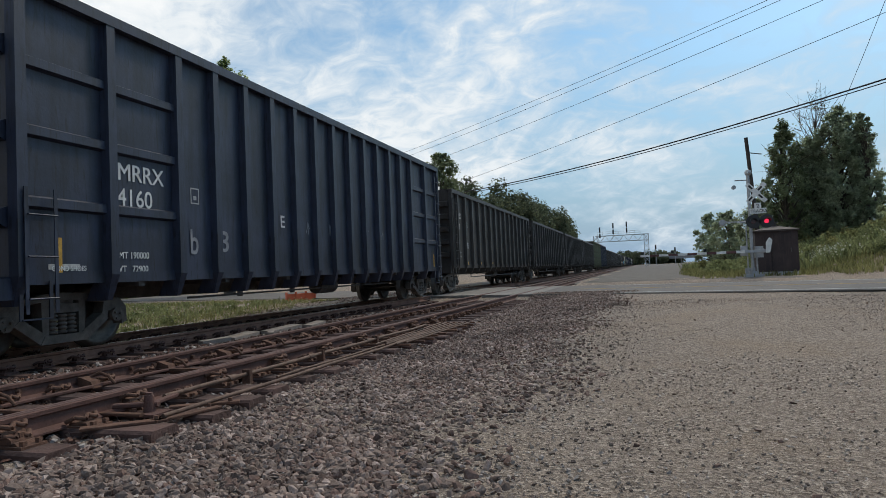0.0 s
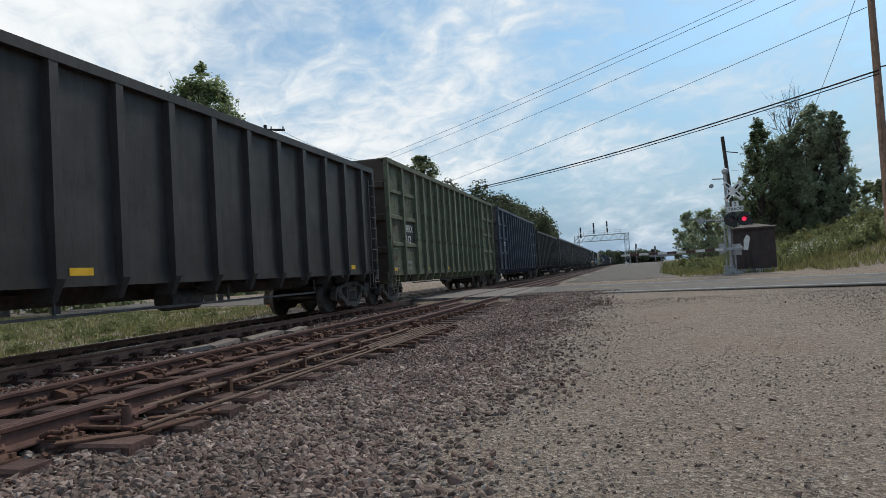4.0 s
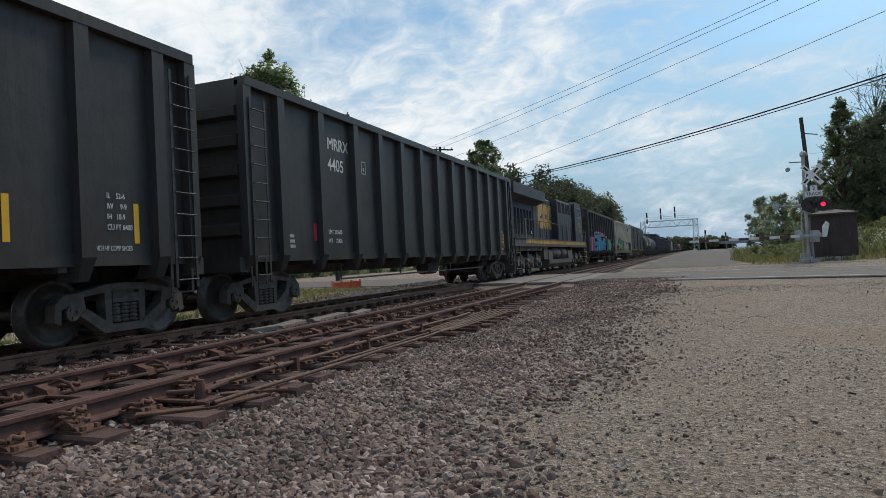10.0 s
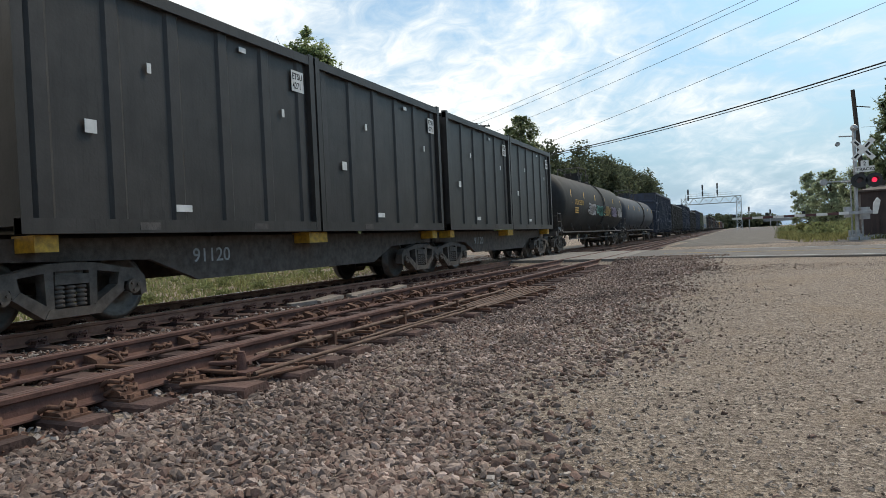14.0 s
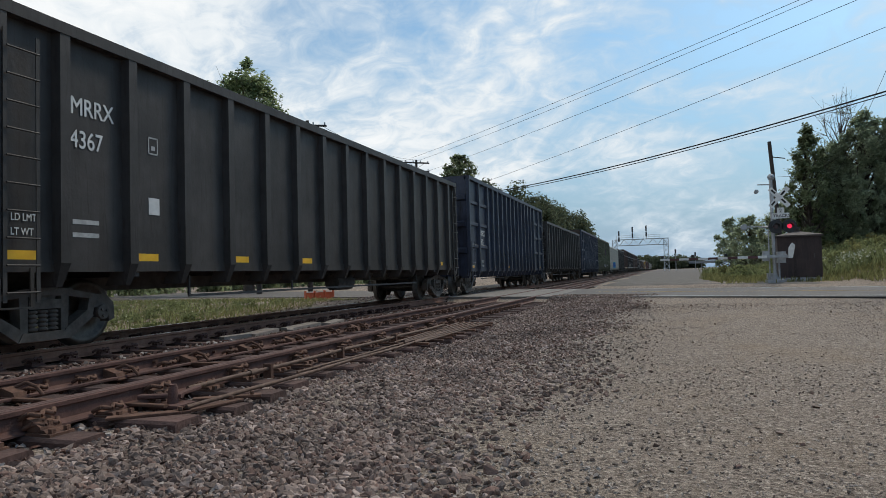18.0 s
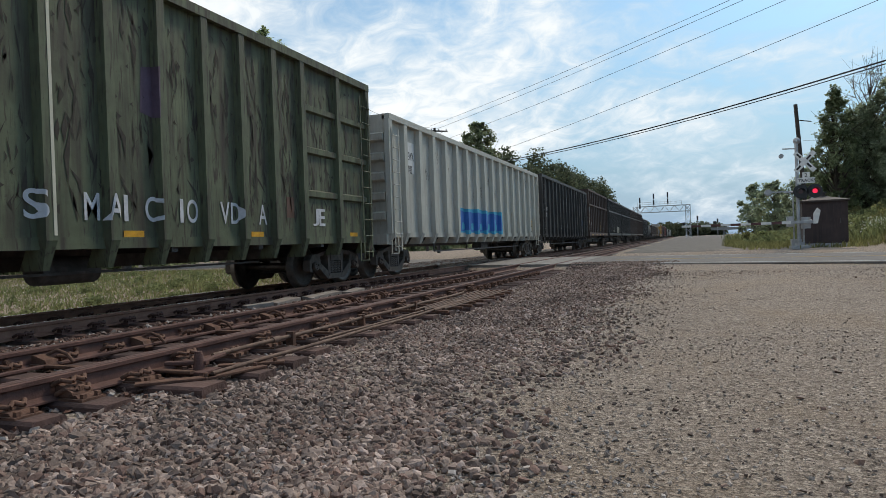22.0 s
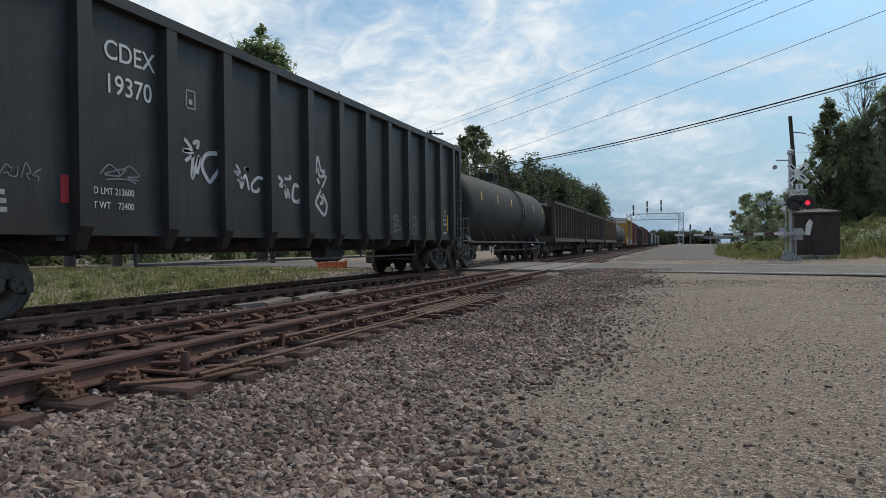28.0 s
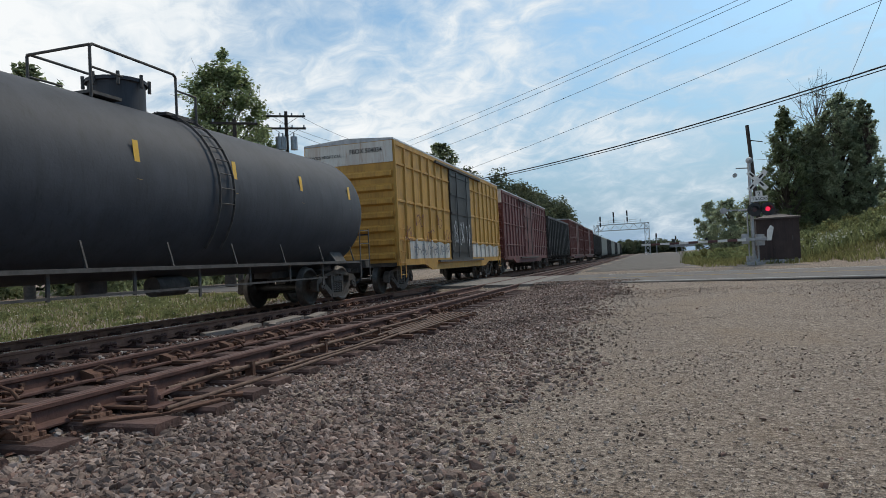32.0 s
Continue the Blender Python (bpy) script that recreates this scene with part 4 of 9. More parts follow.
def box_car(s0, s1, mat, label, zt=4.78, zb=0.95, door=None, capmat=None, roofmat=None, n=18):
    L = s1 - s0
    a, b = -L / 2, L / 2
    hw = 1.5
    car = thing("box_car", label, "railway wagon", (LINE_X, (s0 + s1) / 2, 0), "cars of the freight train")
    car["s"] = (s0 + s1) / 2
    for s in (1, -1):
        part("side_wall", Geo().box(*sorted((s * (hw - 0.07), s * (hw - 0.02))), a, b, zb, zt - 0.1), mat, car)
        part("side_sill", Geo().prism([(a, zb + 0.1), (a, zb - 0.1), (a + 2.6, zb - 0.1), (a + 3.4, zb - 0.3), (b - 3.4, zb - 0.3), (b - 2.6, zb - 0.1), (b, zb - 0.1), (b, zb + 0.1)], 0,
                                     *sorted((s * (hw - 0.06), s * hw))), mat, car)
        part("top_chord", Geo().box(*sorted((s * (hw - 0.05), s * (hw + 0.015))), a, b, zt - 0.22, zt - 0.06), mat, car)
        for k in range(n + 1):
            y = a + 0.06 + k * (L - 0.12) / n
            if abs(y) < 1.75:
                continue
            part("side_post", lambda: Geo().prism([(0, -0.06), (0.055, -0.04), (0.055, 0.04), (0, 0.06)], 2, zb + 0.1, zt - 0.22), mat, car,
                 at=pose(s * (hw - 0.02), y, 0, 0, 0, 0 if s > 0 else 180), key=("bpost", zb, zt, mat.name))
        for z in (1.68, 2.85, 4.0):
            for y0, y1 in ((a + 0.1, -1.62), (1.62, b - 0.1)):
                part("side_band", Geo().prism([(0, -0.05), (0.04, -0.03), (0.04, 0.03), (0, 0.05)], 1, y0, y1), mat, car, at=pose(s * (hw - 0.02), 0, z, 0, 0, 0) if s > 0 else pose(s * (hw + 0.018), 0, z))
        for z in (zb - 0.02, zt - 0.24):
            part("door_track", Geo().box(*sorted((s * hw, s * (hw + 0.1))), -3.4, 3.4, z - 0.03, z + 0.05), STEEL_DARK, car)
        d = part("door", Geo().box(*sorted((s * (hw - 0.02), s * (hw + 0.04))), -1.55, 1.55, zb + 0.02, zt - 0.25), door or mat, car, "sliding door in a colour of its own" if door else "")
        for k in range(5):
            part("door_rib", Geo().box(*sorted((s * (hw + 0.04), s * (hw + 0.07))), -1.5, 1.5, zb + 0.3 + k * 0.75, zb + 0.38 + k * 0.75), door or mat, d)
        for y in (-0.75, 0.75):
            part("lock_rod", Geo().cyl((s * (hw + 0.085), y, zb + 0.1), (s * (hw + 0.085), y, zt - 0.35), 0.02, 8), STEEL_DARK, d)
    part("roof", Geo().prism([(-hw - 0.02, zt - 0.08), (hw + 0.02, zt - 0.08), (hw, zt - 0.02), (0, zt + 0.08), (-hw, zt - 0.02)], 1, a - 0.02, b + 0.02), roofmat or GALV, car)
    part("floor_frame", Geo().box(-hw + 0.1, hw - 0.1, a + 0.05, b - 0.05, zb - 0.12, zb + 0.05).box(-0.25, 0.25, a, b, 0.68, zb), STEEL_DARK, car)
    for s in (-1, 1):
        ye = a if s < 0 else b
        part("end_wall", Geo().box(-hw + 0.02, hw - 0.02, *sorted((ye + s * 0.01, ye - s * 0.06)), zb, zt - 0.08), mat, car)
        if capmat:
            part("end_cap", Geo().box(-hw + 0.03, hw - 0.03, *sorted((ye + s * 0.01, ye + s * 0.03)), zt - 0.75, zt - 0.1), capmat, car, "white painted top band of the end wall")
        for k in range(7):
            z = zb + 0.2 + k * 0.42
            part("end_rib", lambda: Geo().prism([(0, -0.12), (0.09, -0.06), (0.09, 0.06), (0, 0.12)], 0, -hw + 0.08, hw - 0.08), mat, car,
                 at=pose(0, ye + s * 0.01, z, 0, 0, 0 if s > 0 else 180), key=("bendrib", mat.name))
        coupler(car, ye + s * 0.1, s)
        truck(car, ye - s * 1.25)
        ladder(car, hw + 0.03, ye - s * 0.55 if s > 0 else ye + 0.1, 0.45, 2.2, 0.45, mat, 5)
    return car


# ---- flat cars with containers ----


def container_pair(s0, s1, mat, label):
    L = s1 - s0
    a, b = -L / 2, L / 2
    car = thing("container_flat_car", label, "railway wagon", (LINE_X, (s0 + s1) / 2, 0), "cars of the freight train")
    car["s"] = (s0 + s1) / 2
    for s in (1, -1):
        part("side_sill", Geo().prism([(a, 1.12), (a, 0.85), (a + 2.2, 0.8), (a + 3.1, 0.45), (b - 3.1, 0.45), (b - 2.2, 0.8), (b, 0.85), (b, 1.12)], 0, *sorted((s * 0.85, s * 0.95))), CAST, car)
    part("deck", Geo().box(-0.9, 0.9, a, b, 1.0, 1.12), STEEL_DARK, car)
    for y in (a + 0.25, -0.25, 0.05, b - 0.55):
        part("corner_pedestal", lambda: Geo().box(0, 0.4, 0, 0.3, 0.95, 1.15), YELLOW_OLD, car, "yellow container corner support", at=(0.9, y, 0), key="pedestal")
        part("corner_pedestal", None, YELLOW_OLD, car, "yellow container corner support", at=(-1.3, y, 0), key="pedestal")
    for s in (-1, 1):
        ye = a if s < 0 else b
        coupler(car, ye, s)
        truck(car, ye - s * 0.85)
    words("car_number", "91120", 0.22, LETTER_DIM, car, (0.956, a + 3.0, 0.72), squeeze=1.1)
    cl = L / 2 - 0.06
    for k in (0, 1):
        y0 = a + 0.03 + k * (L / 2)
        y1 = y0 + cl
        zt, zb, hw = 4.45, 1.16, 1.42
        c = part("container", Geo().box(-hw + 0.1, hw - 0.1, y0 + 0.06, y1 - 0.06, zb + 0.1, zt - 0.08), mat, car, "black ribbed waste container")
        for s in (1, -1):
            for z0, z1 in ((zb, zb + 0.18), (zt - 0.16, zt)):
                part("rail", Geo().box(*sorted((s * (hw - 0.12), s * hw)), y0, y1, z0, z1), mat, c)
            nb = 6
            for i in range(nb):
                y = y0 + 0.35 + i * (cl - 0.7) / (nb - 1)
                part("panel_rib", lambda: Geo().prism([(0, -0.14), (0.035, -0.09), (0.035, 0.09), (0, 0.14)], 2, zb + 0.18, zt - 0.16), mat, c,
                     at=pose(s * (hw - 0.1), y, 0, 0, 0, 0 if s > 0 else 180), key=("crib", mat.name))
            for y in (y0, y1 - 0.14):
                part("corner_post", Geo().box(*sorted((s * (hw - 0.13), s * (hw + 0.005))), y, y + 0.14, zb, zt + 0.04), mat, c)
            for y in (y0 + 1.6, y1 - 1.9):
                part("fork_pocket", Geo().box(*sorted((s * hw, s * (hw + 0.004))), y, y + 0.34, zb + 0.04, zb + 0.14), STEEL_DARK, c)
        part("lid_rim", Geo().box(-hw + 0.08, hw - 0.08, y0 + 0.02, y1 - 0.02, zt - 0.06, zt - 0.01), mat, c)
        for y, z, w, h in ((y1 - 0.62, zt - 0.72, 0.36, 0.38), (y0 + 0.9, zb + 1.25, 0.17, 0.17), (y0 + 2.3, zb + 0.3, 0.3, 0.1), (y1 - 0.95, zt - 1.25, 0.07, 0.14), (y0 + 1.9, zt - 1.1, 0.07, 0.14), (y1 - 2.0, zt - 0.35, 0.16, 0.08)):
            pl = part("placard", Geo().box(hw - 0.066, hw - 0.058, y, y + w, z, z + h), LETTER, c, "small white placard")
            if w == 0.36:
                for i, row in enumerate(("ETSU", "4271")):
                    words("placard_words", row, 0.12, INK_MARK, pl, (hw - 0.055, y + 0.02, z + 0.22 - 0.17 * i), squeeze=0.78)
    return car


# ---- the locomotive ----


def locomotive(s0, s1):
    L = s1 - s0
    a, b = -L / 2, L / 2
    car = thing("diesel_locomotive", "dark blue and yellow six-axle diesel freight locomotive, grimy", "locomotive", (LINE_X, (s0 + s1) / 2, 0), "cars of the freight train")
    car["s"] = (s0 + s1) / 2
    blue = paint("loco_blue", (0.021, 0.031, 0.044), 0.35, 0.6, streak=0.6, spot=0.3)
    gold = paint("loco_gold", (0.52, 0.29, 0.045), 0.25, 0.6, (0.12, 0.075, 0.04), (0.2, 0.12, 0.05), 0.6, 0.5)
    grime = surface("underframe_grime", (0.06, 0.05, 0.045), (0.125, 0.105, 0.092), 3, 0.85, 0, 0.3, 30)
    glass = surface("cab_glass", (0.02, 0.024, 0.028), (0.035, 0.04, 0.045), 2, 0.08, 0, spec=0.8)
    dark = surface("grille_dark", (0.008, 0.009, 0.01), (0.02, 0.02, 0.022), 30, 0.85, 0, 0.6, 60, spec=0.15)
    part("frame_sill", Geo().box(-1.5, 1.5, a, b, 1.42, 1.8), grime, car)
    for s in (1, -1):
        part("sill_stripe", Geo().box(*sorted((s * 1.5, s * 1.506)), -8.4, b - 0.5, 1.56, 1.775), gold, car, "yellow sill stripe")
        part("walkway", Geo().box(*sorted((s * 0.95, s * 1.54)), a + 0.2, b - 0.6, 1.78, 1.82), STEEL_DARK, car)
    part("engine_hood", Geo().box(-0.92, 0.92, -4.2, 0.7, 1.8, 4.12).prism([(-0.92, 4.12), (0.92, 4.12), (0.75, 4.25), (-0.75, 4.25)], 1, -3.6, 0.7), blue, car)
    part("radiator_hood", Geo().box(-0.9, 0.9, -8.3, -4.2, 1.8, 3.75), blue, car)
    part("rear_hood", Geo().box(-0.9, 0.9, -10.0, -8.3, 1.8, 3.85), gold, car, "yellow rear end of the hood")
    part("radiator_wing", Geo().prism([(-0.95, 3.6), (0.95, 3.6), (1.5, 3.78), (1.5, 4.26), (1.3, 4.36), (-1.3, 4.36), (-1.5, 4.26), (-1.5, 3.78)], 1, -10.2, -3.5), blue, car)
    part("inverter_cabinet", Geo().box(-1.3, 1.3, 0.7, 5.8, 1.8, 4.2).prism([(-1.3, 4.2), (1.3, 4.2), (1.1, 4.32), (-1.1, 4.32)], 1, 0.9, 5.8), blue, car)
    cab = part("cab", Geo().prism([(5.8, 1.8), (5.8, 4.3), (5.95, 4.42), (8.1, 4.4), (8.45, 4.25), (8.75, 3.35), (8.9, 1.8)], 0, -1.5, 1.5), blue, car)
    part("nose", Geo().prism([(8.6, 1.8), (8.6, 3.45), (9.3, 3.2), (9.75, 3.02), (9.85, 1.8)], 0, -1.2, 1.2), blue, car)
    part("exhaust_box", Geo().box(-0.5, 0.5, -2.6, -1.4, 4.2, 4.4), blue, car)
    for x in (-0.55, -0.15):
        part("end_headlight", Geo().cyl((x, -10.0, 3.55), (x, -10.12, 3.55), 0.13, 16), BRIGHT, car)
    for s in (1, -1):
        for k in range(7):
            y = -4.1 + k * 0.68
            part("hood_door", lambda: Geo().box(0, 0.02, 0, 0.62, 1.9, 4.0), blue, car, at=pose(s * 0.92, y if s > 0 else y + 0.62, 0, 0, 0, 0 if s > 0 else 180), key="hooddoor")
        for k in range(7):
            y = 0.8 + k * 0.7
            part("cabinet_door", lambda: Geo().box(0, 0.02, 0, 0.64, 1.9, 3.35), blue, car, at=pose(s * 1.3, y if s > 0 else y + 0.64, 0, 0, 0, 0 if s > 0 else 180), key="cabdoor")
        for k in range(6):
            y = -8.1 + k * 0.64
            part("grille", lambda: Geo().box(0, 0.012, 0.1, 0.46, 2.05, 3.3), dark, car, "dark slatted grille", at=pose(s * 0.9, y if s > 0 else y + 0.5, 0, 0, 0, 0 if s > 0 else 180), key="grille")
        for y0, w in ((6.75, 0.42), (7.6, 0.36)):
            win = part("cab_window", Geo().box(*sorted((s * 1.5, s * 1.508)), y0, y0 + w, 3.42, 4.02), glass, cab)
            part("window_frame", Geo().bar((s * 1.51, y0, 3.4), (s * 1.51, y0 + w, 3.4), 0.04, 0.05).bar((s * 1.51, y0, 4.04), (s * 1.51, y0 + w, 4.04), 0.04, 0.05)
                 .bar((s * 1.51, y0, 3.4), (s * 1.51, y0, 4.04), 0.04, 0.05).bar((s * 1.51, y0 + w, 3.4), (s * 1.51, y0 + w, 4.04), 0.04, 0.05), GALV, cab)
        for y0, w in ((1.0, 0.9), (2.3, 0.9), (3.5, 0.55), (4.3, 0.75)):
            part("vent", Geo().box(*sorted((s * 1.3, s * 1.31)), y0, y0 + w, 3.5, 4.12), dark, car)
        for y0, w in ((6.6, 0.65), (7.7, 0.6), (3.2, 0.6), (5.0, 0.55)):
            for q in range(5):
                xx = s * (1.5 if y0 > 5.8 else 1.3)
                part("louvre", Geo().box(*sorted((xx, xx + s * 0.02)), y0, y0 + w, 2.0 + q * 0.09, 2.05 + q * 0.09), STEEL_DARK, car)
        for y0, y1 in ((-1.75, 0.75), (1.05, 2.75)):
            tank = part("air_tank", Geo().lathe([(y0, 0.0), (y0 + 0.02, 0.2), (y0 + 0.12, 0.31), (y0 + 0.2, 0.33), (y1 - 0.2, 0.33), (y1 - 0.12, 0.31), (y1 - 0.02, 0.2), (y1, 0.0)], (s * 1.1, 0, 1.07), 24, 1), grime, car)
            for yy in (y0 + 0.4, y1 - 0.4):
                part("tank_strap", Geo().box(*sorted((s * 1.0, s * 1.44)), yy - 0.04, yy + 0.04, 0.72, 0.8), grime, tank)
        rail = Geo()
        ys = [-8.3 + k * 1.55 for k in range(9)]
        for y in ys:
            rail.cyl((s * 1.5, y, 1.78), (s * 1.5, y, 2.7), 0.02, 6)
        rail.cyl((s * 1.5, ys[0], 2.7), (s * 1.5, ys[-1], 2.7), 0.02, 6)
        part("handrail", rail, blue, car)
        for k, (y0, w) in enumerate(((-2.95, 1.25), (-1.6, 1.1), (-0.4, 1.15))):
            part("emblem_block", Geo().prism([(y0 + 0.25, 2.46), (y0 + w - 0.15, 2.46), (y0 + w, 2.6), (y0 + w, 3.7), (y0 + w - 0.15, 3.85), (y0 + 0.25, 3.85), (y0, 3.6), (y0, 2.72)], 0,
                                             *sorted((s * 0.942, s * 0.947))), gold, car, "plain gold emblem block")
            part("emblem_slot", Geo().box(*sorted((s * 0.947, s * 0.951)), y0 + 0.4, y0 + w - 0.1 - 0.1 * (k % 2), 3.02, 3.28), blue, car)
        for y, z in ((-2.4, 3.15), (-1.0, 2.75), (0.2, 3.1), (-4.8, 2.1), (1.4, 2.3)):
            part("placard", Geo().box(*sorted((s * 0.952, s * 0.955)), y, y + 0.16, z, z + 0.14), LETTER, car)
    part("fuel_tank", Geo().prism([(-1.45, 0.72), (-1.45, 0.5), (-1.2, 0.28), (1.2, 0.28), (1.45, 0.5), (1.45, 0.72)], 1, -3.0, 4.2), STEEL_DARK, car, "black fuel tank hull")
    for y0, y1 in ((-3.0, -1.9), (2.95, 4.2)):
        part("tank_block", Geo().prism([(-1.42, 1.22), (-1.45, 0.722), (1.45, 0.722), (1.42, 1.22), (0.9, 1.32), (-0.9, 1.32)], 1, y0, y1), grime, car)
    part("tank_core", Geo().box(-0.72, 0.72, -1.9, 2.95, 0.722, 1.3), STEEL_DARK, car)
    for s in (-1, 1):
        ye = a if s < 0 else b
        coupler(car, ye - s * 0.05, s)
        part("pilot", Geo().box(-1.45, 1.45, *sorted((ye, ye - s * 0.12)), 0.25, 1.3), grime, car)
        st = Geo()
        for z in (0.4, 0.75, 1.1):
            st.box(1.0, 1.5, *sorted((ye - s * 0.15, ye - s * 0.85)), z, z + 0.04)
        for yy in (ye - s * 0.15, ye - s * 0.85):
            st.bar((1.48, yy, 0.35), (1.48, yy, 1.6), 0.04, 0.04)
            st.cyl((1.48, yy, 1.6), (1.48, yy, 2.65), 0.02, 6)
        part("step_well", st, surface("tan_step_paint", (0.3, 0.21, 0.12), (0.42, 0.3, 0.17), 5, 0.7, spot=0.5, spot_col=(0.15, 0.1, 0.07)) if s > 0 else grime, car)
        yt = s * 6.8
        t = part("truck", Geo().box(-0.9, 0.9, -2.0, 2.0, 0.15, 0.45), grime, car, at=(0, yt, 0.53))
        for sx in (1, -1):
            f = Geo().prism([(-2.45, -0.02), (-2.45, 0.38), (-1.7, 0.5), (-1.2, 0.36), (-0.7, 0.36), (-0.4, 0.52), (0.4, 0.52), (0.7, 0.36), (1.2, 0.36), (1.7, 0.5), (2.45, 0.38), (2.45, -0.02), (2.1, 0.0), (1.6, -0.12), (1.3, 0.06), (0.5, 0.04), (0.3, -0.16), (-0.3, -0.16), (-0.5, 0.04), (-1.3, 0.06), (-1.6, -0.12), (-2.1, 0.0)], 0, *sorted((sx * 0.98, sx * 1.28)))
            for yy in (-1.85, 0, 1.85):
                f.box(*sorted((sx * 0.95, sx * 1.33)), yy - 0.17, yy + 0.17, -0.19, 0.19)
                f.cyl((sx * 1.3, yy, 0), (sx * 1.42, yy, 0), 0.13, 14)
            for yy in (-0.95, 0.95):
                f.cyl((sx * 1.32, yy - 0.12, 0.0), (sx * 1.34, yy + 0.25, 0.6), 0.05, 8)
                f.cyl((sx * 1.32, yy - 0.1, 0.2), (sx * 1.32, yy + 0.45, 0.2), 0.1, 10)
            part("side_frame", f, grime, t)
        for yy in (-1.85, 0, 1.85):
            w = part("wheelset", lambda: wheelset_geo(0.53), TREAD, t, at=(0, yy, 0), key="locowheels")
            SPINNERS.setdefault((yy, 0.0, 0.53), []).append(w)
    for s in (1, -1):
        ch = Geo()
        for q in range(3):
            ch.tube([(s * 1.46, -8.6 + 1.35 * q + 0.17 * i, 1.4 - 0.16 * math.sin(math.pi * i / 8)) for i in range(9)], 0.018, 6)
        part("brake_chain", ch, grime, car)
        part("equipment_box", Geo().box(*sorted((s * 0.6, s * 1.42)), -4.15, -3.15, 0.75, 1.42), grime, car)
        part("equipment_box", Geo().box(*sorted((s * 0.6, s * 1.4)), 4.3, 4.75, 0.8, 1.42), grime, car)
        part("frame_skirt", Geo().box(*sorted((s * 0.7, s * 1.35)), -9.6, -4.2, 1.2, 1.42), grime, car)
        er = Geo()
        er.tube([(s * 1.5, -8.3, 1.8), (s * 1.5, -8.3, 2.65), (s * 1.5, -8.36, 2.7)], 0.022, 8)
        part("end_handrail", er, surface("cream_rail_paint", (0.4, 0.33, 0.22), (0.52, 0.44, 0.3), 5, 0.7), car)
    words("rear_number", "853", 0.24, INK_MARK, car, (0.905, -9.35, 3.4))
    words("road_number", "853", 0.36, gold, car, (1.507, 7.15, 2.75))
    part("number_stripe", Geo().prism([(7.05, 2.6), (7.7, 2.62), (7.6, 2.52), (8.2, 2.5), (7.55, 2.42), (7.6, 2.54)], 0, 1.502, 1.506), gold, car)
    return car

# ---- the place: ground, road, tracks ----


def road_near(x):
    return 21.8 - 0.32 * x


def ground_z(x, y):
    """Height of the ground from the rail's top."""
    d = y - road_near(x)
    lot = -0.38 + 0.32 * min(1, max(0, (y - 7) / 14)) ** 1.3
    if x < -10.2:
        base = -0.45 + 0.4 * min(1, max(0, (y - 12) / 10))
    elif x < -3.75:
        base = -0.24
    elif x < -1.7:
        u = (x + 3.75) / 2.05
        base = -0.24 * (1 - u) + lot * u
    else:
        base = lot
    if -1 < d < 9.5:
        k = min(1, (d + 1) / 1.0) if d < 0 else 1
        base = base * (1 - k) + (-0.03) * k
    elif d >= 9.5:
        rise = 0.1 * min(1, (d - 9.5) / 3)
        base = base if x < -3.3 else rise
    if y > 28 and x > 5.5:
        base += min(2.4, 0.25 * max(0, (x - 7.5))) * min(1, (y - 28) / 8) * max(0, min(1, (85 - y) / 25)) * max(0, min(1, (60 - x) / 25))
    return base


def grid_axis(lo, hi, near0, near1, fine, coarse):
    out, v = [], lo
    while v < hi:
        out.append(v)
        v += fine if near0 <= v < near1 else max(coarse, abs(v - (near0 if v < near0 else near1)) * 0.25)
    return out + [hi]


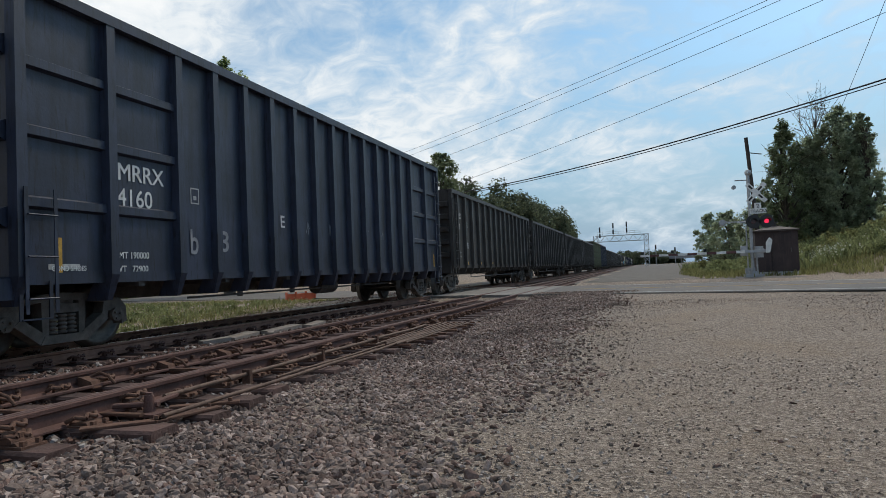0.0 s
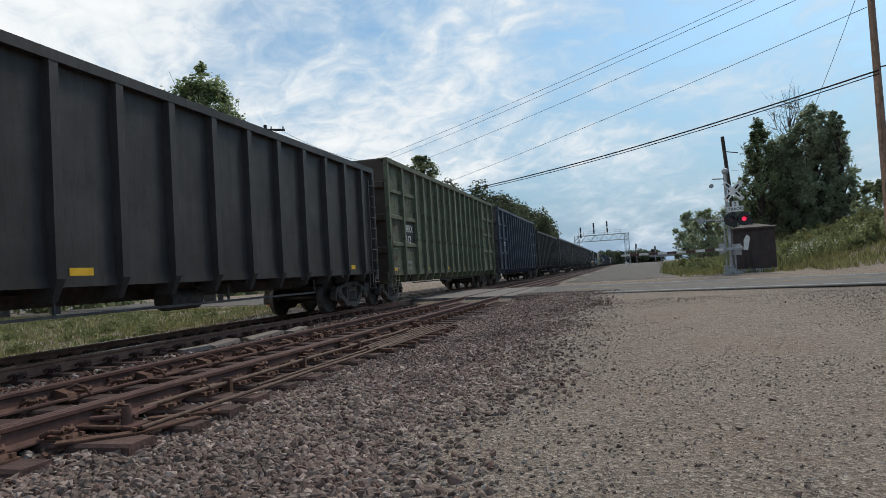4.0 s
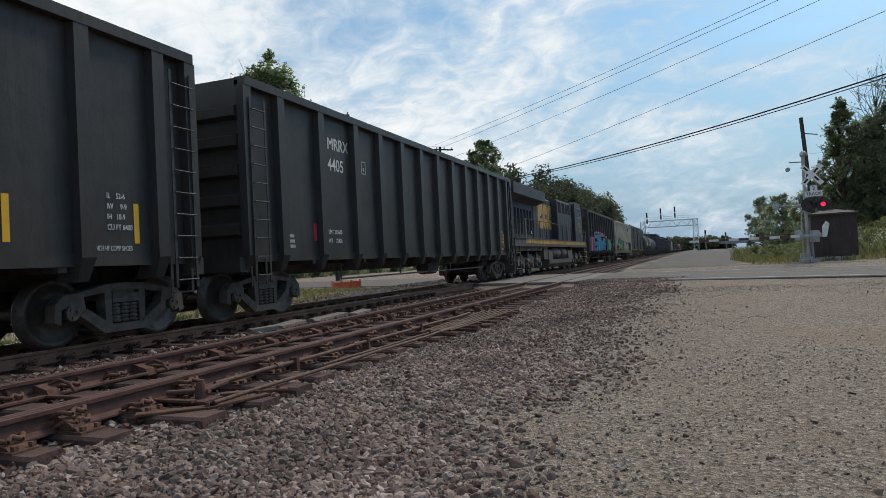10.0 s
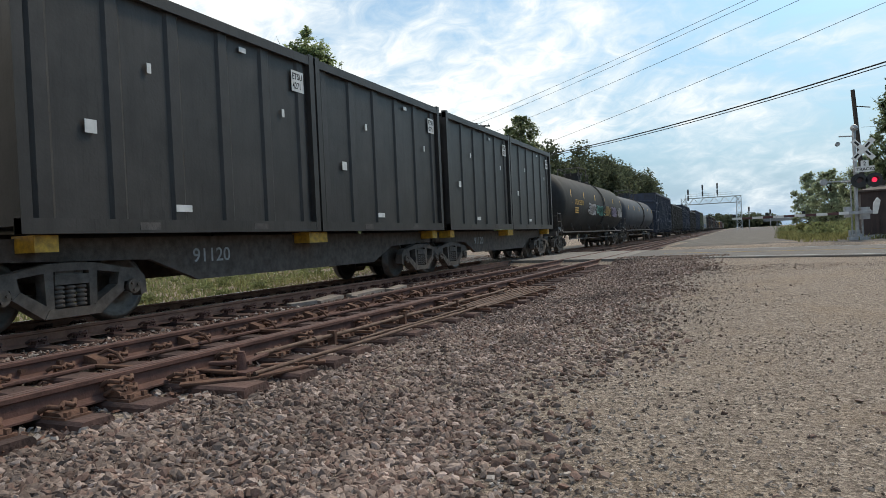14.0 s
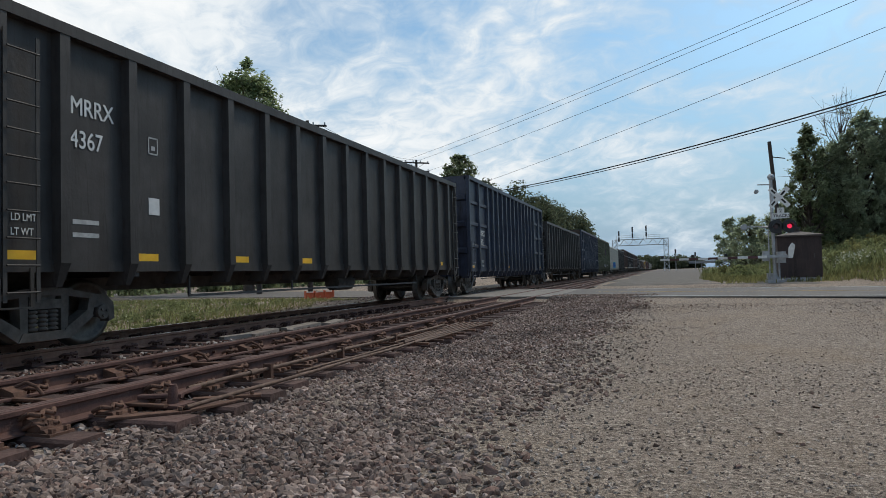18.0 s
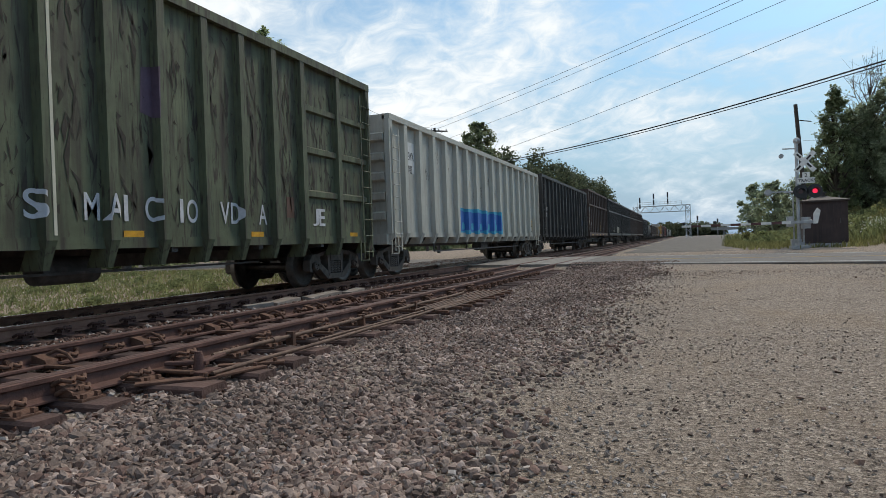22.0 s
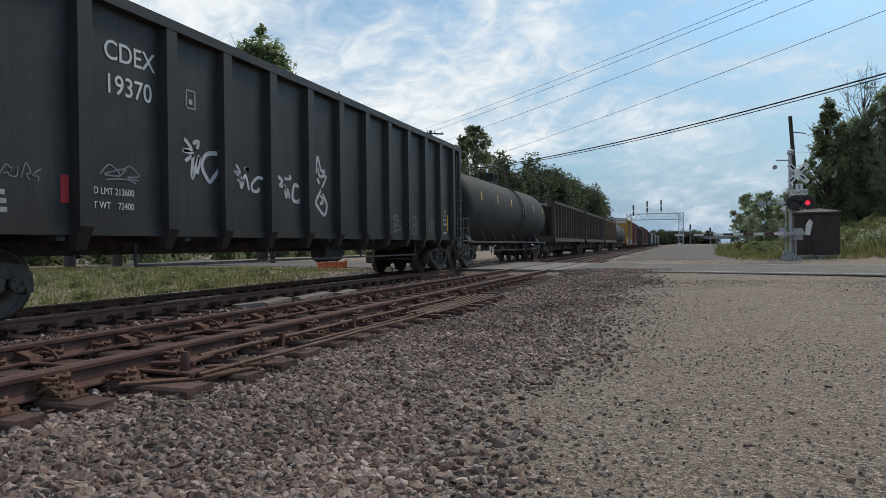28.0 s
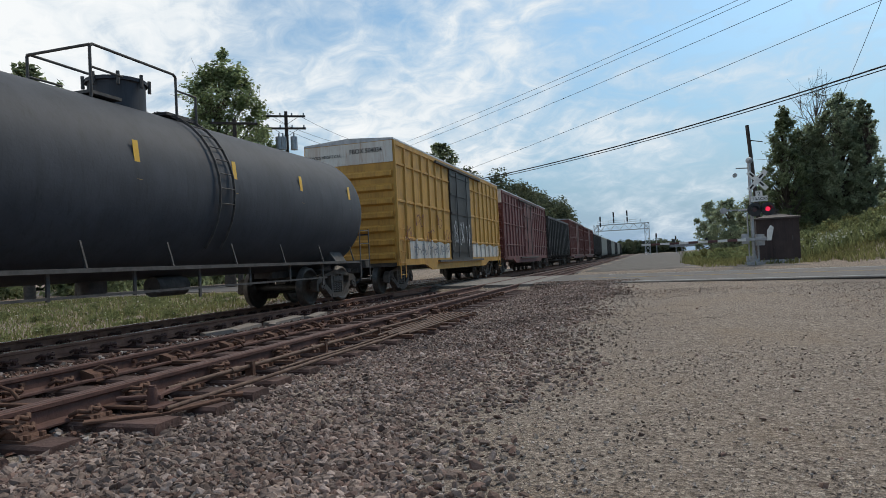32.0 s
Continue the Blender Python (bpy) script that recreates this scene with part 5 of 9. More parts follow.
def gravel_material():
    """Packed fine gravel: speckle of small stones, dust patches, warm stains."""
    m = bpy.data.materials.new("gravel_lot")
    m.use_nodes = True
    N, L = m.node_tree.nodes, m.node_tree.links
    p = N["Principled BSDF"]
    tc = N.new("ShaderNodeTexCoord")

    def tex(kind, scale, **k):
        n = N.new(kind)
        n.inputs["Scale"].default_value = scale
        for a, v in k.items():
            n.inputs[a].default_value = v
        L.new(tc.outputs["Object"], n.inputs["Vector"])
        return n

    def ramp(sock, stops):
        r = N.new("ShaderNodeValToRGB")
        while len(r.color_ramp.elements) < len(stops):
            r.color_ramp.elements.new(0.5)
        for e, (q, c) in zip(r.color_ramp.elements, stops):
            e.position, e.color = q, (*c, 1)
        L.new(sock, r.inputs[0])
        return r.outputs[0]

    def blend(fac, a, b, mode="MIX"):
        mx = N.new("ShaderNodeMix")
        mx.data_type, mx.blend_type = "RGBA", mode
        if isinstance(fac, float):
            mx.inputs["Factor"].default_value = fac
        else:
            L.new(fac, mx.inputs["Factor"])
        for sock, v in (("A", a), ("B", b)):
            if isinstance(v, tuple):
                mx.inputs[sock].default_value = (*v, 1)
            else:
                L.new(v, mx.inputs[sock])
        return mx.outputs["Result"]

    vor = tex("ShaderNodeTexVoronoi", 38.0)
    grain = tex("ShaderNodeTexNoise", 85.0, Detail=4.0, Roughness=0.7)
    broad = tex("ShaderNodeTexNoise", 0.55, Detail=6.0, Roughness=0.6)
    mid = tex("ShaderNodeTexNoise", 3.5, Detail=6.0, Roughness=0.65)
    base = ramp(vor.outputs["Color"], [(0.0, (0.071, 0.052, 0.041)), (0.35, (0.216, 0.169, 0.134)), (0.7, (0.328, 0.264, 0.210)), (1.0, (0.528, 0.443, 0.362))])
    dusty = blend(ramp(mid.outputs["Fac"], [(0.4, (0, 0, 0)), (0.62, (0.38, 0.38, 0.38))]), base, (0.315, 0.25, 0.197))
    warm = blend(ramp(broad.outputs["Fac"], [(0.48, (0, 0, 0)), (0.68, (0.5, 0.5, 0.5))]), dusty, (0.285, 0.21, 0.145))
    col = blend(0.75, warm, ramp(grain.outputs["Fac"], [(0.36, (0.26, 0.26, 0.26)), (0.64, (1.75, 1.75, 1.75))]), "MULTIPLY")
    L.new(col, p.inputs["Base Color"])
    p.inputs["Roughness"].default_value = 0.95
    p.inputs["Specular IOR Level"].default_value = 0.2
    add = N.new("ShaderNodeMath")
    add.operation = "ADD"
    L.new(vor.outputs["Distance"], add.inputs[0])
    L.new(grain.outputs["Fac"], add.inputs[1])
    bp = N.new("ShaderNodeBump")
    bp.inputs["Strength"].default_value, bp.inputs["Distance"].default_value = 1.0, 0.014
    L.new(add.outputs[0], bp.inputs["Height"])
    L.new(bp.outputs[0], p.inputs["Normal"])
    return m


LOT = gravel_material()


def build_ground():
    xs = grid_axis(-1500, 1500, -24, 24, 0.4, 3)
    ys = grid_axis(-400, 2600, -6, 44, 0.4, 3)
    rnd = random.Random(3)
    vs = [(x, y, ground_z(x, y) + (0.012 * noise.noise((x * 1.3, y * 1.3, 0)) + 0.03 * noise.noise((x * 0.25, y * 0.25, 5))) - (0.02 if -1.2 < y - road_near(x) < 9.7 else 0)) for y in ys for x in xs]
    n = len(xs)
    fs = [(j * n + i, j * n + i + 1, (j + 1) * n + i + 1, (j + 1) * n + i) for j in range(len(ys) - 1) for i in range(n - 1)]
    g = Geo().add(vs, fs, True)
    ob = part("ground", g, LOT, None)
    tagged(ob, "packed grey-brown gravel lot and verge beside the tracks", "ground", kind="structure")


build_ground()

ASPHALT = surface("asphalt", (0.115, 0.1, 0.09), (0.18, 0.16, 0.142), 2.0, 0.9, 0, 0.4, 90, spot=0.4, spot_col=(0.21, 0.195, 0.175), spot_scale=40)
ROADPAINT = surface("road_paint", (0.5, 0.5, 0.48), (0.7, 0.7, 0.68), 9, 0.8, spot=0.5, spot_col=(0.2, 0.19, 0.18))
PANEL = surface("crossing_panel", (0.18, 0.16, 0.14), (0.28, 0.25, 0.22), 3, 0.9, 0, 0.3, 60)


def strip(g, x0, x1, d0, d1, z, th=0.05, step=1.0):
    x = x0
    while x < x1 - 1e-6:
        e = min(x + step, x1)
        c = [(x, road_near(x) + d0), (e, road_near(e) + d0), (e, road_near(e) + d1), (x, road_near(x) + d1)]
        g.add([(p, q, z - th) for p, q in c] + [(p, q, z) for p, q in c],
              [(4, 5, 6, 7), (0, 1, 5, 4), (2, 3, 7, 6), (3, 0, 4, 7), (1, 2, 6, 5)])
        x = e
    return g


road = thing("road", "worn grey asphalt road over the level crossing", "road", kind="structure")
part("asphalt", strip(strip(Geo(), -3.6, 120, -0.2, 8.8, -0.02), -160, -10.1, -0.2, 8.8, -0.02), ASPHALT, road)
part("road_line", strip(Geo(), -1.5, 60, 8.1, 8.22, -0.014, 0.004), ROADPAINT, road, "faded white edge line")
part("road_line", strip(Geo(), -2.5, 60, 0.3, 0.4, -0.014, 0.004), ROADPAINT, road, "faded white edge line")
part("centre_line", strip(Geo(), -2.5, 60, 4.2, 4.3, -0.014, 0.004), YELLOW_OLD, road, "faded yellow centre line")
part("tar_seam", strip(Geo(), -1.5, 60, -0.3, -0.2, -0.03, 0.02), surface("tar", (0.1, 0.092, 0.085), (0.17, 0.155, 0.14), 4, 0.9), road, "dark tarred seam along the road")
for k, (x0, x1) in enumerate(((-4.2, -3.6), (-5.6, -4.36), (-7.8, -5.8), (-9.24, -7.96), (-10.1, -9.42))):
    part("crossing_panel", strip(Geo(), x0, x1, -0.2, 8.8, -0.012, 0.2), PANEL, road)


# long crack and a low broken edge where the lot was patched
crack = Geo()
cpts = [(2.2 + 0.3 * i, 17.6 - 0.47 * i + 0.2 * noise.noise((i * 0.9, 4.0, 1.0)), 0.028 + 0.022 * noise.noise((i * 1.3, 8.0, 2.0))) for i in range(30)]
crack.add([q for x, y, w in cpts for q in ((x, y - w, ground_z(x, y) + 0.024), (x, y + w, ground_z(x, y) + 0.024))], [(2 * i, 2 * i + 2, 2 * i + 3, 2 * i + 1) for i in range(len(cpts) - 1)])
part("crack", crack, surface("lot_crack", (0.07, 0.058, 0.05), (0.12, 0.1, 0.085), 9, 0.95), road, "dark crack across the gravel lot")


def rail_geo(y0, y1):
    prof = [(-0.07, -0.175), (0.07, -0.175), (0.07, -0.162), (0.012, -0.135), (0.009, -0.05), (0.034, -0.038), (0.036, -0.008), (0.026, 0.0),
            (-0.026, 0.0), (-0.036, -0.008), (-0.034, -0.038), (-0.009, -0.05), (-0.012, -0.135), (-0.07, -0.162)]
    return Geo().prism(prof[::-1], 1, y0, y1)


tracks = []
for nm, (xa, xb), top in (("siding_track", RAILS[0], RAIL_TOP), ("main_track", RAILS[1], RAIL_POLISH)):
    tr = thing(nm, "rusty near track with heavy rails on dark timber ties" if top is RAIL_TOP else "main track with polished rail heads on timber ties", "railway track", kind="structure")
    for x in (xa, xb):
        part("rail", rail_geo(-60, 700), RAIL_BROWN if top is RAIL_TOP else MAIN_RUST, tr, at=(x, 0, 0))
        part("rail_head", Geo().box(-0.024, 0.024, -60, 700, -0.001, 0.003), top, tr, at=(x, 0, 0))
    tracks.append((tr, (xa + xb) / 2))
trnd = random.Random(11)


def tie_geo(x1=1.32, hw=0.115, top=-0.18):
    """A sawn timber with worn, slightly rounded edges."""
    b = 0.022
    return Geo().prism([(-hw, top - 0.17), (hw, top - 0.17), (hw, top - b), (hw - b, top), (-hw + b, top), (-hw, top - b)], 0, -1.32, x1)


# switch ties: y, how far the end stands out past the rail (x), tilt
SWITCH_TIES = ((1.35, -3.92, 0), (1.95, -3.9, 0.6), (2.5, -3.86, -0.8), (3.0, -3.8, 0.5), (3.5, -3.72, -0.6), (4.08, -3.42, 0.9), (4.66, -3.32, -0.4), (5.22, -3.36, 0.5),
               (5.8, -3.45, -0.5), (6.4, -3.45, 0.3), (7.0, -3.4, -0.3), (7.6, -3.45, 0.4), (8.2, -3.4, 0.1), (8.8, -3.36, -0.4), (9.4, -3.32, 0.3), (10.0, -3.2, 0.6),
               (10.6, -3.15, -0.4), (11.2, -3.2, 0.3), (11.8, -3.25, 0.2), (12.4, -3.25, -0.2), (13.0, -3.3, 0.1))
for tr, xc in tracks:
    far = Geo()
    near = tr is tracks[0][0]
    if near:
        for k, (y, xe, tilt) in enumerate(SWITCH_TIES):
            w = 0.125 + 0.012 * (k % 3)
            part("tie", tie_geo(xe - xc, w, -0.18 + 0.004 * (k % 2)), TIE, tr, "long dark switch tie", at=pose(xc, y, 0, 0, 0, tilt))
    y = 13.55 if near else -4.0
    ys = [-4.0 + 0.58 * i for i in range(9)] if near else []
    while y < 160:
        ys.append(y)
        y += 0.55
    for y in ys:
        if road_near(xc) - 0.3 < y < road_near(xc) + 9:
            continue
        dz = trnd.uniform(-0.01, 0.005)
        if y < 40:
            part("tie", tie_geo, TIE, tr, at=pose(xc + trnd.uniform(-0.06, 0.06), y, dz, 0, 0, trnd.uniform(-1.2, 1.2)), key="tie")
        else:
            far.box(xc - 1.3, xc + 1.3, y - 0.11, y + 0.11, -0.3, -0.18)
    tagged(part("far_ties", far, TIE, tr), kind="stuff")


def clip_tube(g, s, x, z, r=0.019):
    """A curled spring clip that grips the rail's foot."""
    pts = [(s * (x - 0.07), -0.1, z), (s * x, -0.085, z + 0.035), (s * (x + 0.055), -0.04, z + 0.02), (s * (x + 0.03), 0.0, z + 0.045), (s * (x + 0.065), 0.05, z + 0.02), (s * (x + 0.01), 0.1, z + 0.04), (s * (x - 0.055), 0.085, z + 0.005)]
    return g.tube(pts, r, 7)


def plate_geo(wide=0.2):
    g = Geo().box(-wide, wide, -0.1, 0.1, -0.185, -0.162)
    for s in (-1, 1):
        g.prism([(s * 0.075, -0.162), (s * 0.135, -0.162), (s * 0.115, -0.118), (s * 0.085, -0.118)], 1, -0.065, 0.065)
        for yy in (-0.06, 0.06):
            g.box(s * 0.165 - 0.016, s * 0.165 + 0.016, yy - 0.016, yy + 0.016, -0.162, -0.132)
        clip_tube(g, s, 0.115, -0.13)
    return g


def heel_plate_geo():
    """The long gauge plate of a switch tie: two stacked plates, a clip and square spike heads."""
    g = Geo().box(-0.2, 0.3, -0.1, 0.1, -0.182, -0.162)
    g.prism([(0.06, -0.162), (0.24, -0.162), (0.22, -0.14), (0.07, -0.135)], 1, -0.08, 0.08)
    for x, y in ((0.27, -0.06), (0.27, 0.06), (-0.16, -0.07), (-0.16, 0.07)):
        g.box(x - 0.016, x + 0.016, y - 0.016, y + 0.016, -0.162, -0.13)
    return clip_tube(g, 1, 0.125, -0.135, 0.018)


def brace_geo():
    """A cast rail brace that leans against the web, with its clip on top."""
    g = Geo().prism([(0.028, -0.15), (0.2, -0.15), (0.19, -0.12), (0.1, -0.075), (0.05, -0.065), (0.028, -0.07)], 1, -0.085, 0.085)
    g.box(0.05, 0.19, -0.018, 0.018, -0.12, -0.085)
    return clip_tube(g, 1, 0.09, -0.07, 0.018)


for tr, xc in tracks:
    near = tr is tracks[0][0]
    for x in RAILS[0] if near else RAILS[1]:
        if near:
            for k, (y, xe, tilt) in enumerate(SWITCH_TIES):
                if x > xc:
                    p = part("tie_plate", heel_plate_geo, RUST, tr, "rusty gauge plate with spring clip", at=pose(x, y, 0, 0, 0, tilt), key="heelplate")
                    if k % 2 == 0:
                        part("rail_brace", brace_geo, RUST, tr, at=pose(x, y, 0, 0, 0, tilt), key="railbrace")
                else:
                    part("tie_plate", plate_geo, RUST, tr, at=pose(x, y, 0, 0, 0, tilt), key="plate" + tr.name)
        y = 13.55 if near else -4.0
        while y < 20:
            part("tie_plate", plate_geo, RUST if near else RAIL_BROWN, tr, at=(x, y, 0), key="plate" + tr.name)
            y += 0.55

# grey gravel of the tracks' bed beyond the road, feathered into the ground
BED = surface("far_ballast", (0.085, 0.073, 0.062), (0.16, 0.138, 0.118), 1.3, 0.95, 0, 0.8, 14, spot=0.5, spot_col=(0.2, 0.178, 0.155), spot_scale=22)
by = [0.6 + 1.5 * j ** 1.18 for j in range(120)]
bed = Geo()
rows = []
for j, d in enumerate(by):
    right = 4.0 + 0.09 * d + 0.9 * noise.noise((3.1, d * 0.12, 2.0)) if d > 6 else 9.0 - 0.75 * d
    xs = [-14 + 0.6 * noise.noise((d * 0.2, 1.0, 7.0))] + [-13 + (right + 13) * i / 20 for i in range(1, 20)] + [right]
    rows.append([(x, road_near(x) + 9.3 + d, ground_z(x, road_near(x) + 9.3 + d) + (-0.09 if i in (0, 20) or j == 0 else 0.022)) for i, x in enumerate(xs)])
n = len(rows[0])
bed.add([p for r in rows for p in r], [(j * n + i, j * n + i + 1, (j + 1) * n + i + 1, (j + 1) * n + i) for j in range(len(rows) - 1) for i in range(n - 1)], True)
tagged(part("track_bed", bed, BED, None), "grey gravel bed of the tracks beyond the road", "track bed", kind="structure")

# ---- ballast, stone by stone ----


def stones(name, spots, mat, label, size, seed, lumpy=False):
    """spots: N x 3 places; each stone is a crushed, uneven lump."""
    rs = np.random.RandomState(seed)
    n = len(spots)
    base = np.array([(-1, -1, -0.7), (1, -1, -0.6), (1, 1, -0.7), (-1, 1, -0.6), (-0.7, -0.7, 0.8), (0.8, -0.6, 0.7), (0.6, 0.8, 0.8), (-0.8, 0.6, 0.7)])
    faces = np.array([(3, 2, 1, 0), (4, 5, 6, 7), (0, 1, 5, 4), (1, 2, 6, 5), (2, 3, 7, 6), (3, 0, 4, 7)])
    if lumpy:
        # twenty-faced lumps, squared off a little
        p = 1.618
        base = np.array([(-1, p, 0), (1, p, 0), (-1, -p, 0), (1, -p, 0), (0, -1, p), (0, 1, p), (0, -1, -p), (0, 1, -p), (p, 0, -1), (p, 0, 1), (-p, 0, -1), (-p, 0, 1)]) / 1.9
        base = np.sign(base) * np.abs(base) ** 0.6 * 1.08
        faces = np.array([(0, 11, 5), (0, 5, 1), (0, 1, 7), (0, 7, 10), (0, 10, 11), (1, 5, 9), (5, 11, 4), (11, 10, 2), (10, 7, 6), (7, 1, 8),
                          (3, 9, 4), (3, 4, 2), (3, 2, 6), (3, 6, 8), (3, 8, 9), (4, 9, 5), (2, 4, 11), (6, 2, 10), (8, 6, 7), (9, 8, 1)])
    m, c = len(base), faces.shape[1]
    v = base[None] * (1 + rs.uniform(-0.3, 0.3, (n, m, 3)))
    v *= (size * rs.uniform(0.55, 1.35, (n, 1, 1))) * np.stack([rs.uniform(0.75, 1.5, n), rs.uniform(0.6, 1.15, n), rs.uniform(0.35, 0.75, n)], 1)[:, None, :] * 0.5
    yaw = rs.uniform(0, 2 * np.pi, n)
    q = rs.normal(size=(n, 4)) * 0.3
    q[:, 0] += np.cos(yaw / 2)
    q[:, 3] += np.sin(yaw / 2)
    q /= np.linalg.norm(q, axis=1, keepdims=True)
    w, x, y, z = q.T
    R = np.stack([np.stack([1 - 2 * (y * y + z * z), 2 * (x * y - z * w), 2 * (x * z + y * w)], 1), np.stack([2 * (x * y + z * w), 1 - 2 * (x * x + z * z), 2 * (y * z - x * w)], 1),
                  np.stack([2 * (x * z - y * w), 2 * (y * z + x * w), 1 - 2 * (x * x + y * y)], 1)], 1)
    v = np.einsum("nij,nkj->nki", R, v) + spots[:, None, :]
    f = (faces[None] + (np.arange(n) * m)[:, None, None]).reshape(-1, c)
    me = bpy.data.meshes.new(name)
    me.vertices.add(n * m)
    me.vertices.foreach_set("co", v.reshape(-1))
    me.loops.add(len(f) * c)
    me.loops.foreach_set("vertex_index", f.reshape(-1))
    me.polygons.add(len(f))
    me.polygons.foreach_set("loop_start", np.arange(len(f)) * c)
    me.polygons.foreach_set("use_smooth", np.zeros(len(f), dtype=bool))
    me.update(calc_edges=True)
    me.materials.append(mat)
    return tagged(new(name, me), label, "gravel", kind="stuff")


def scatter(n, x0, x1, y0, y1, seed, lift=0.0, keep=None):
    rs = np.random.RandomState(seed)
    # denser near the eye
    u = rs.uniform(0, 1, n)
    xy = np.stack([rs.uniform(x0, x1, n), y0 + (y1 - y0) * u ** 1.5], 1)
    if keep is not None:
        xy = xy[np.array([keep(a, b) for a, b in xy])]
    z = np.array([ground_z(a, b) for a, b in xy]) + lift + rs.uniform(-0.012, 0.02, len(xy))
    return np.column_stack([xy, z])


def edge_keep(x, y):
    # ragged outer edge of the ballast shoulder
    return x < -1.75 + 0.5 * noise.noise((x * 0.8, y * 0.5, 2)) + 0.05 * max(0, y - 13) + random.random() ** 3 * 1.1


def rim_keep(x, y):
    # thins out towards the lot
    return random.random() < 0.8 - 0.42 * (x + 1.9 + 0.6 * noise.noise((x * 0.7, y * 0.5, 6)))


random.seed(5)
near_spots = scatter(92000, -3.75, 0.4, 1.6, 24, 1, keep=edge_keep)
stones("ballast", near_spots[near_spots[:, 1] < 8.5], BALLAST, "crushed grey ballast stones along the near track", 0.05, 2, True)
stones("ballast", near_spots[near_spots[:, 1] >= 8.5], BALLAST, "crushed grey ballast stones along the near track", 0.046, 2)
stones("ballast", np.concatenate([scatter(16000, -7.6, -3.7, 1.0, 21, 4, 0.0), scatter(5000, -7.4, -6.1, 2.0, 21, 6, 0.03)]), RUSTY_BALLAST, "crushed rust-stained ballast stones between the tracks", 0.05, 3)
stones("ballast", scatter(9000, -12.0, -7.6, 4.0, 40, 7), BALLAST, "crushed grey ballast stones under the main track", 0.055, 8)
stones("gravel", scatter(32000, -2.8, 1.9, 1.7, 24, 15, -0.003, keep=rim_keep), LOOSE, "small broken stones at the edge of the ballast", 0.027, 16)
stones("ballast", scatter(13000, -3.7, -1.1, -14, 1.9, 21), BALLAST, "crushed grey ballast stones along the near track", 0.055, 22)
stones("ballast", scatter(9000, -7.6, -3.7, -14, 1.4, 23), RUSTY_BALLAST, "crushed rust-stained ballast stones between the tracks", 0.06, 24)
stones("gravel", scatter(44000, -2.6, 7.0, 1.8, 19, 9, -0.004), LOOSE, "small loose stones on the gravel lot", 0.017, 10)
stones("gravel", scatter(420, -2.2, 8.0, 2.2, 20, 12, 0.002), BALLAST, "scattered larger stones on the gravel lot", 0.034, 13)

# ---- the train, car by car ----
BLUE = paint("navy_paint", (0.023, 0.03, 0.055), 0.45, 0.5, (0.009, 0.009, 0.011), (0.06, 0.055, 0.07), 0.75, 0.25)
BLUE2 = paint("navy_worn_paint", (0.028, 0.037, 0.063), 0.45, 0.55, (0.022, 0.015, 0.013), (0.07, 0.06, 0.07), 0.5, 0.4)
BLACK = paint("black_paint", (0.056, 0.05, 0.046), 0.3, 0.5, (0.03, 0.022, 0.018), (0.035, 0.03, 0.028), 0.4, 0.3)
BLACK_NEW = paint("fresh_black_paint", (0.054, 0.049, 0.045), 0.2, 0.4, (0.02, 0.018, 0.016), (0.02, 0.02, 0.02), 0.25, 0.15)
GREEN = paint("olive_green_paint", (0.1, 0.115, 0.062), 0.35, 0.7, (0.042, 0.03, 0.022), (0.05, 0.03, 0.022), 1.0, 0.8)
RUSTY_GREEN = surface("rust_scratched_green", (0.085, 0.105, 0.055), (0.15, 0.17, 0.1), 1.1, 0.7, 0, 0.15, 22, 0.6, (0.07, 0.045, 0.03), 0.95, (0.055, 0.024, 0.015), 4.0, spot_lo=0.53)
GREEN_END = paint("rusted_end", (0.06, 0.04, 0.03), 0.4, 0.75)
BEIGE = paint("cream_paint", (0.55, 0.5, 0.39), 0.2, 0.65, (0.22, 0.16, 0.11), (0.17, 0.11, 0.07), 0.65, 0.6)
GREY = paint("pale_grey_paint", (0.46, 0.45, 0.39), 0.12, 0.6, (0.25, 0.22, 0.18), (0.24, 0.2, 0.16), 0.4, 0.35)
BROWN = paint("rust_brown_paint", (0.075, 0.045, 0.034), 0.35, 0.7, (0.02, 0.014, 0.012), (0.075, 0.038, 0.025), 0.5, 0.5)
SCRAP_BROWN = paint("dark_brown_paint", (0.088, 0.06, 0.046), 0.3, 0.65, (0.018, 0.014, 0.012), (0.06, 0.038, 0.028), 0.5, 0.4)
OCHRE = paint("ochre_rust_paint", (0.17, 0.105, 0.055), 0.35, 0.75, (0.075, 0.038, 0.022), (0.2, 0.135, 0.06), 0.7, 0.55)
TANK_BLACK = paint("tank_black", (0.037, 0.034, 0.031), 0.25, 0.7, (0.03, 0.028, 0.026), (0.03, 0.03, 0.03), 0.3, 0.2)
TANK_GREY = paint("tank_grey", (0.065, 0.068, 0.078), 0.15, 0.65, (0.03, 0.03, 0.03), (0.07, 0.07, 0.075), 0.25, 0.25)
BOX_YELLOW = paint("box_yellow", (0.5, 0.27, 0.05), 0.2, 0.6, (0.25, 0.12, 0.03), (0.2, 0.1, 0.03), 0.45, 0.35)
MAROON = paint("box_maroon", (0.16, 0.045, 0.04), 0.25, 0.65)
MAROON2 = paint("box_red", (0.15, 0.04, 0.03), 0.25, 0.65)
WHITE = paint("old_white_paint", (0.62, 0.6, 0.55), 0.1, 0.6, (0.35, 0.18, 0.08), (0.4, 0.25, 0.15), 0.4, 0.3)
CHALK = surface("white_spray", (0.45, 0.45, 0.46), (0.66, 0.66, 0.67), 5, 0.8)
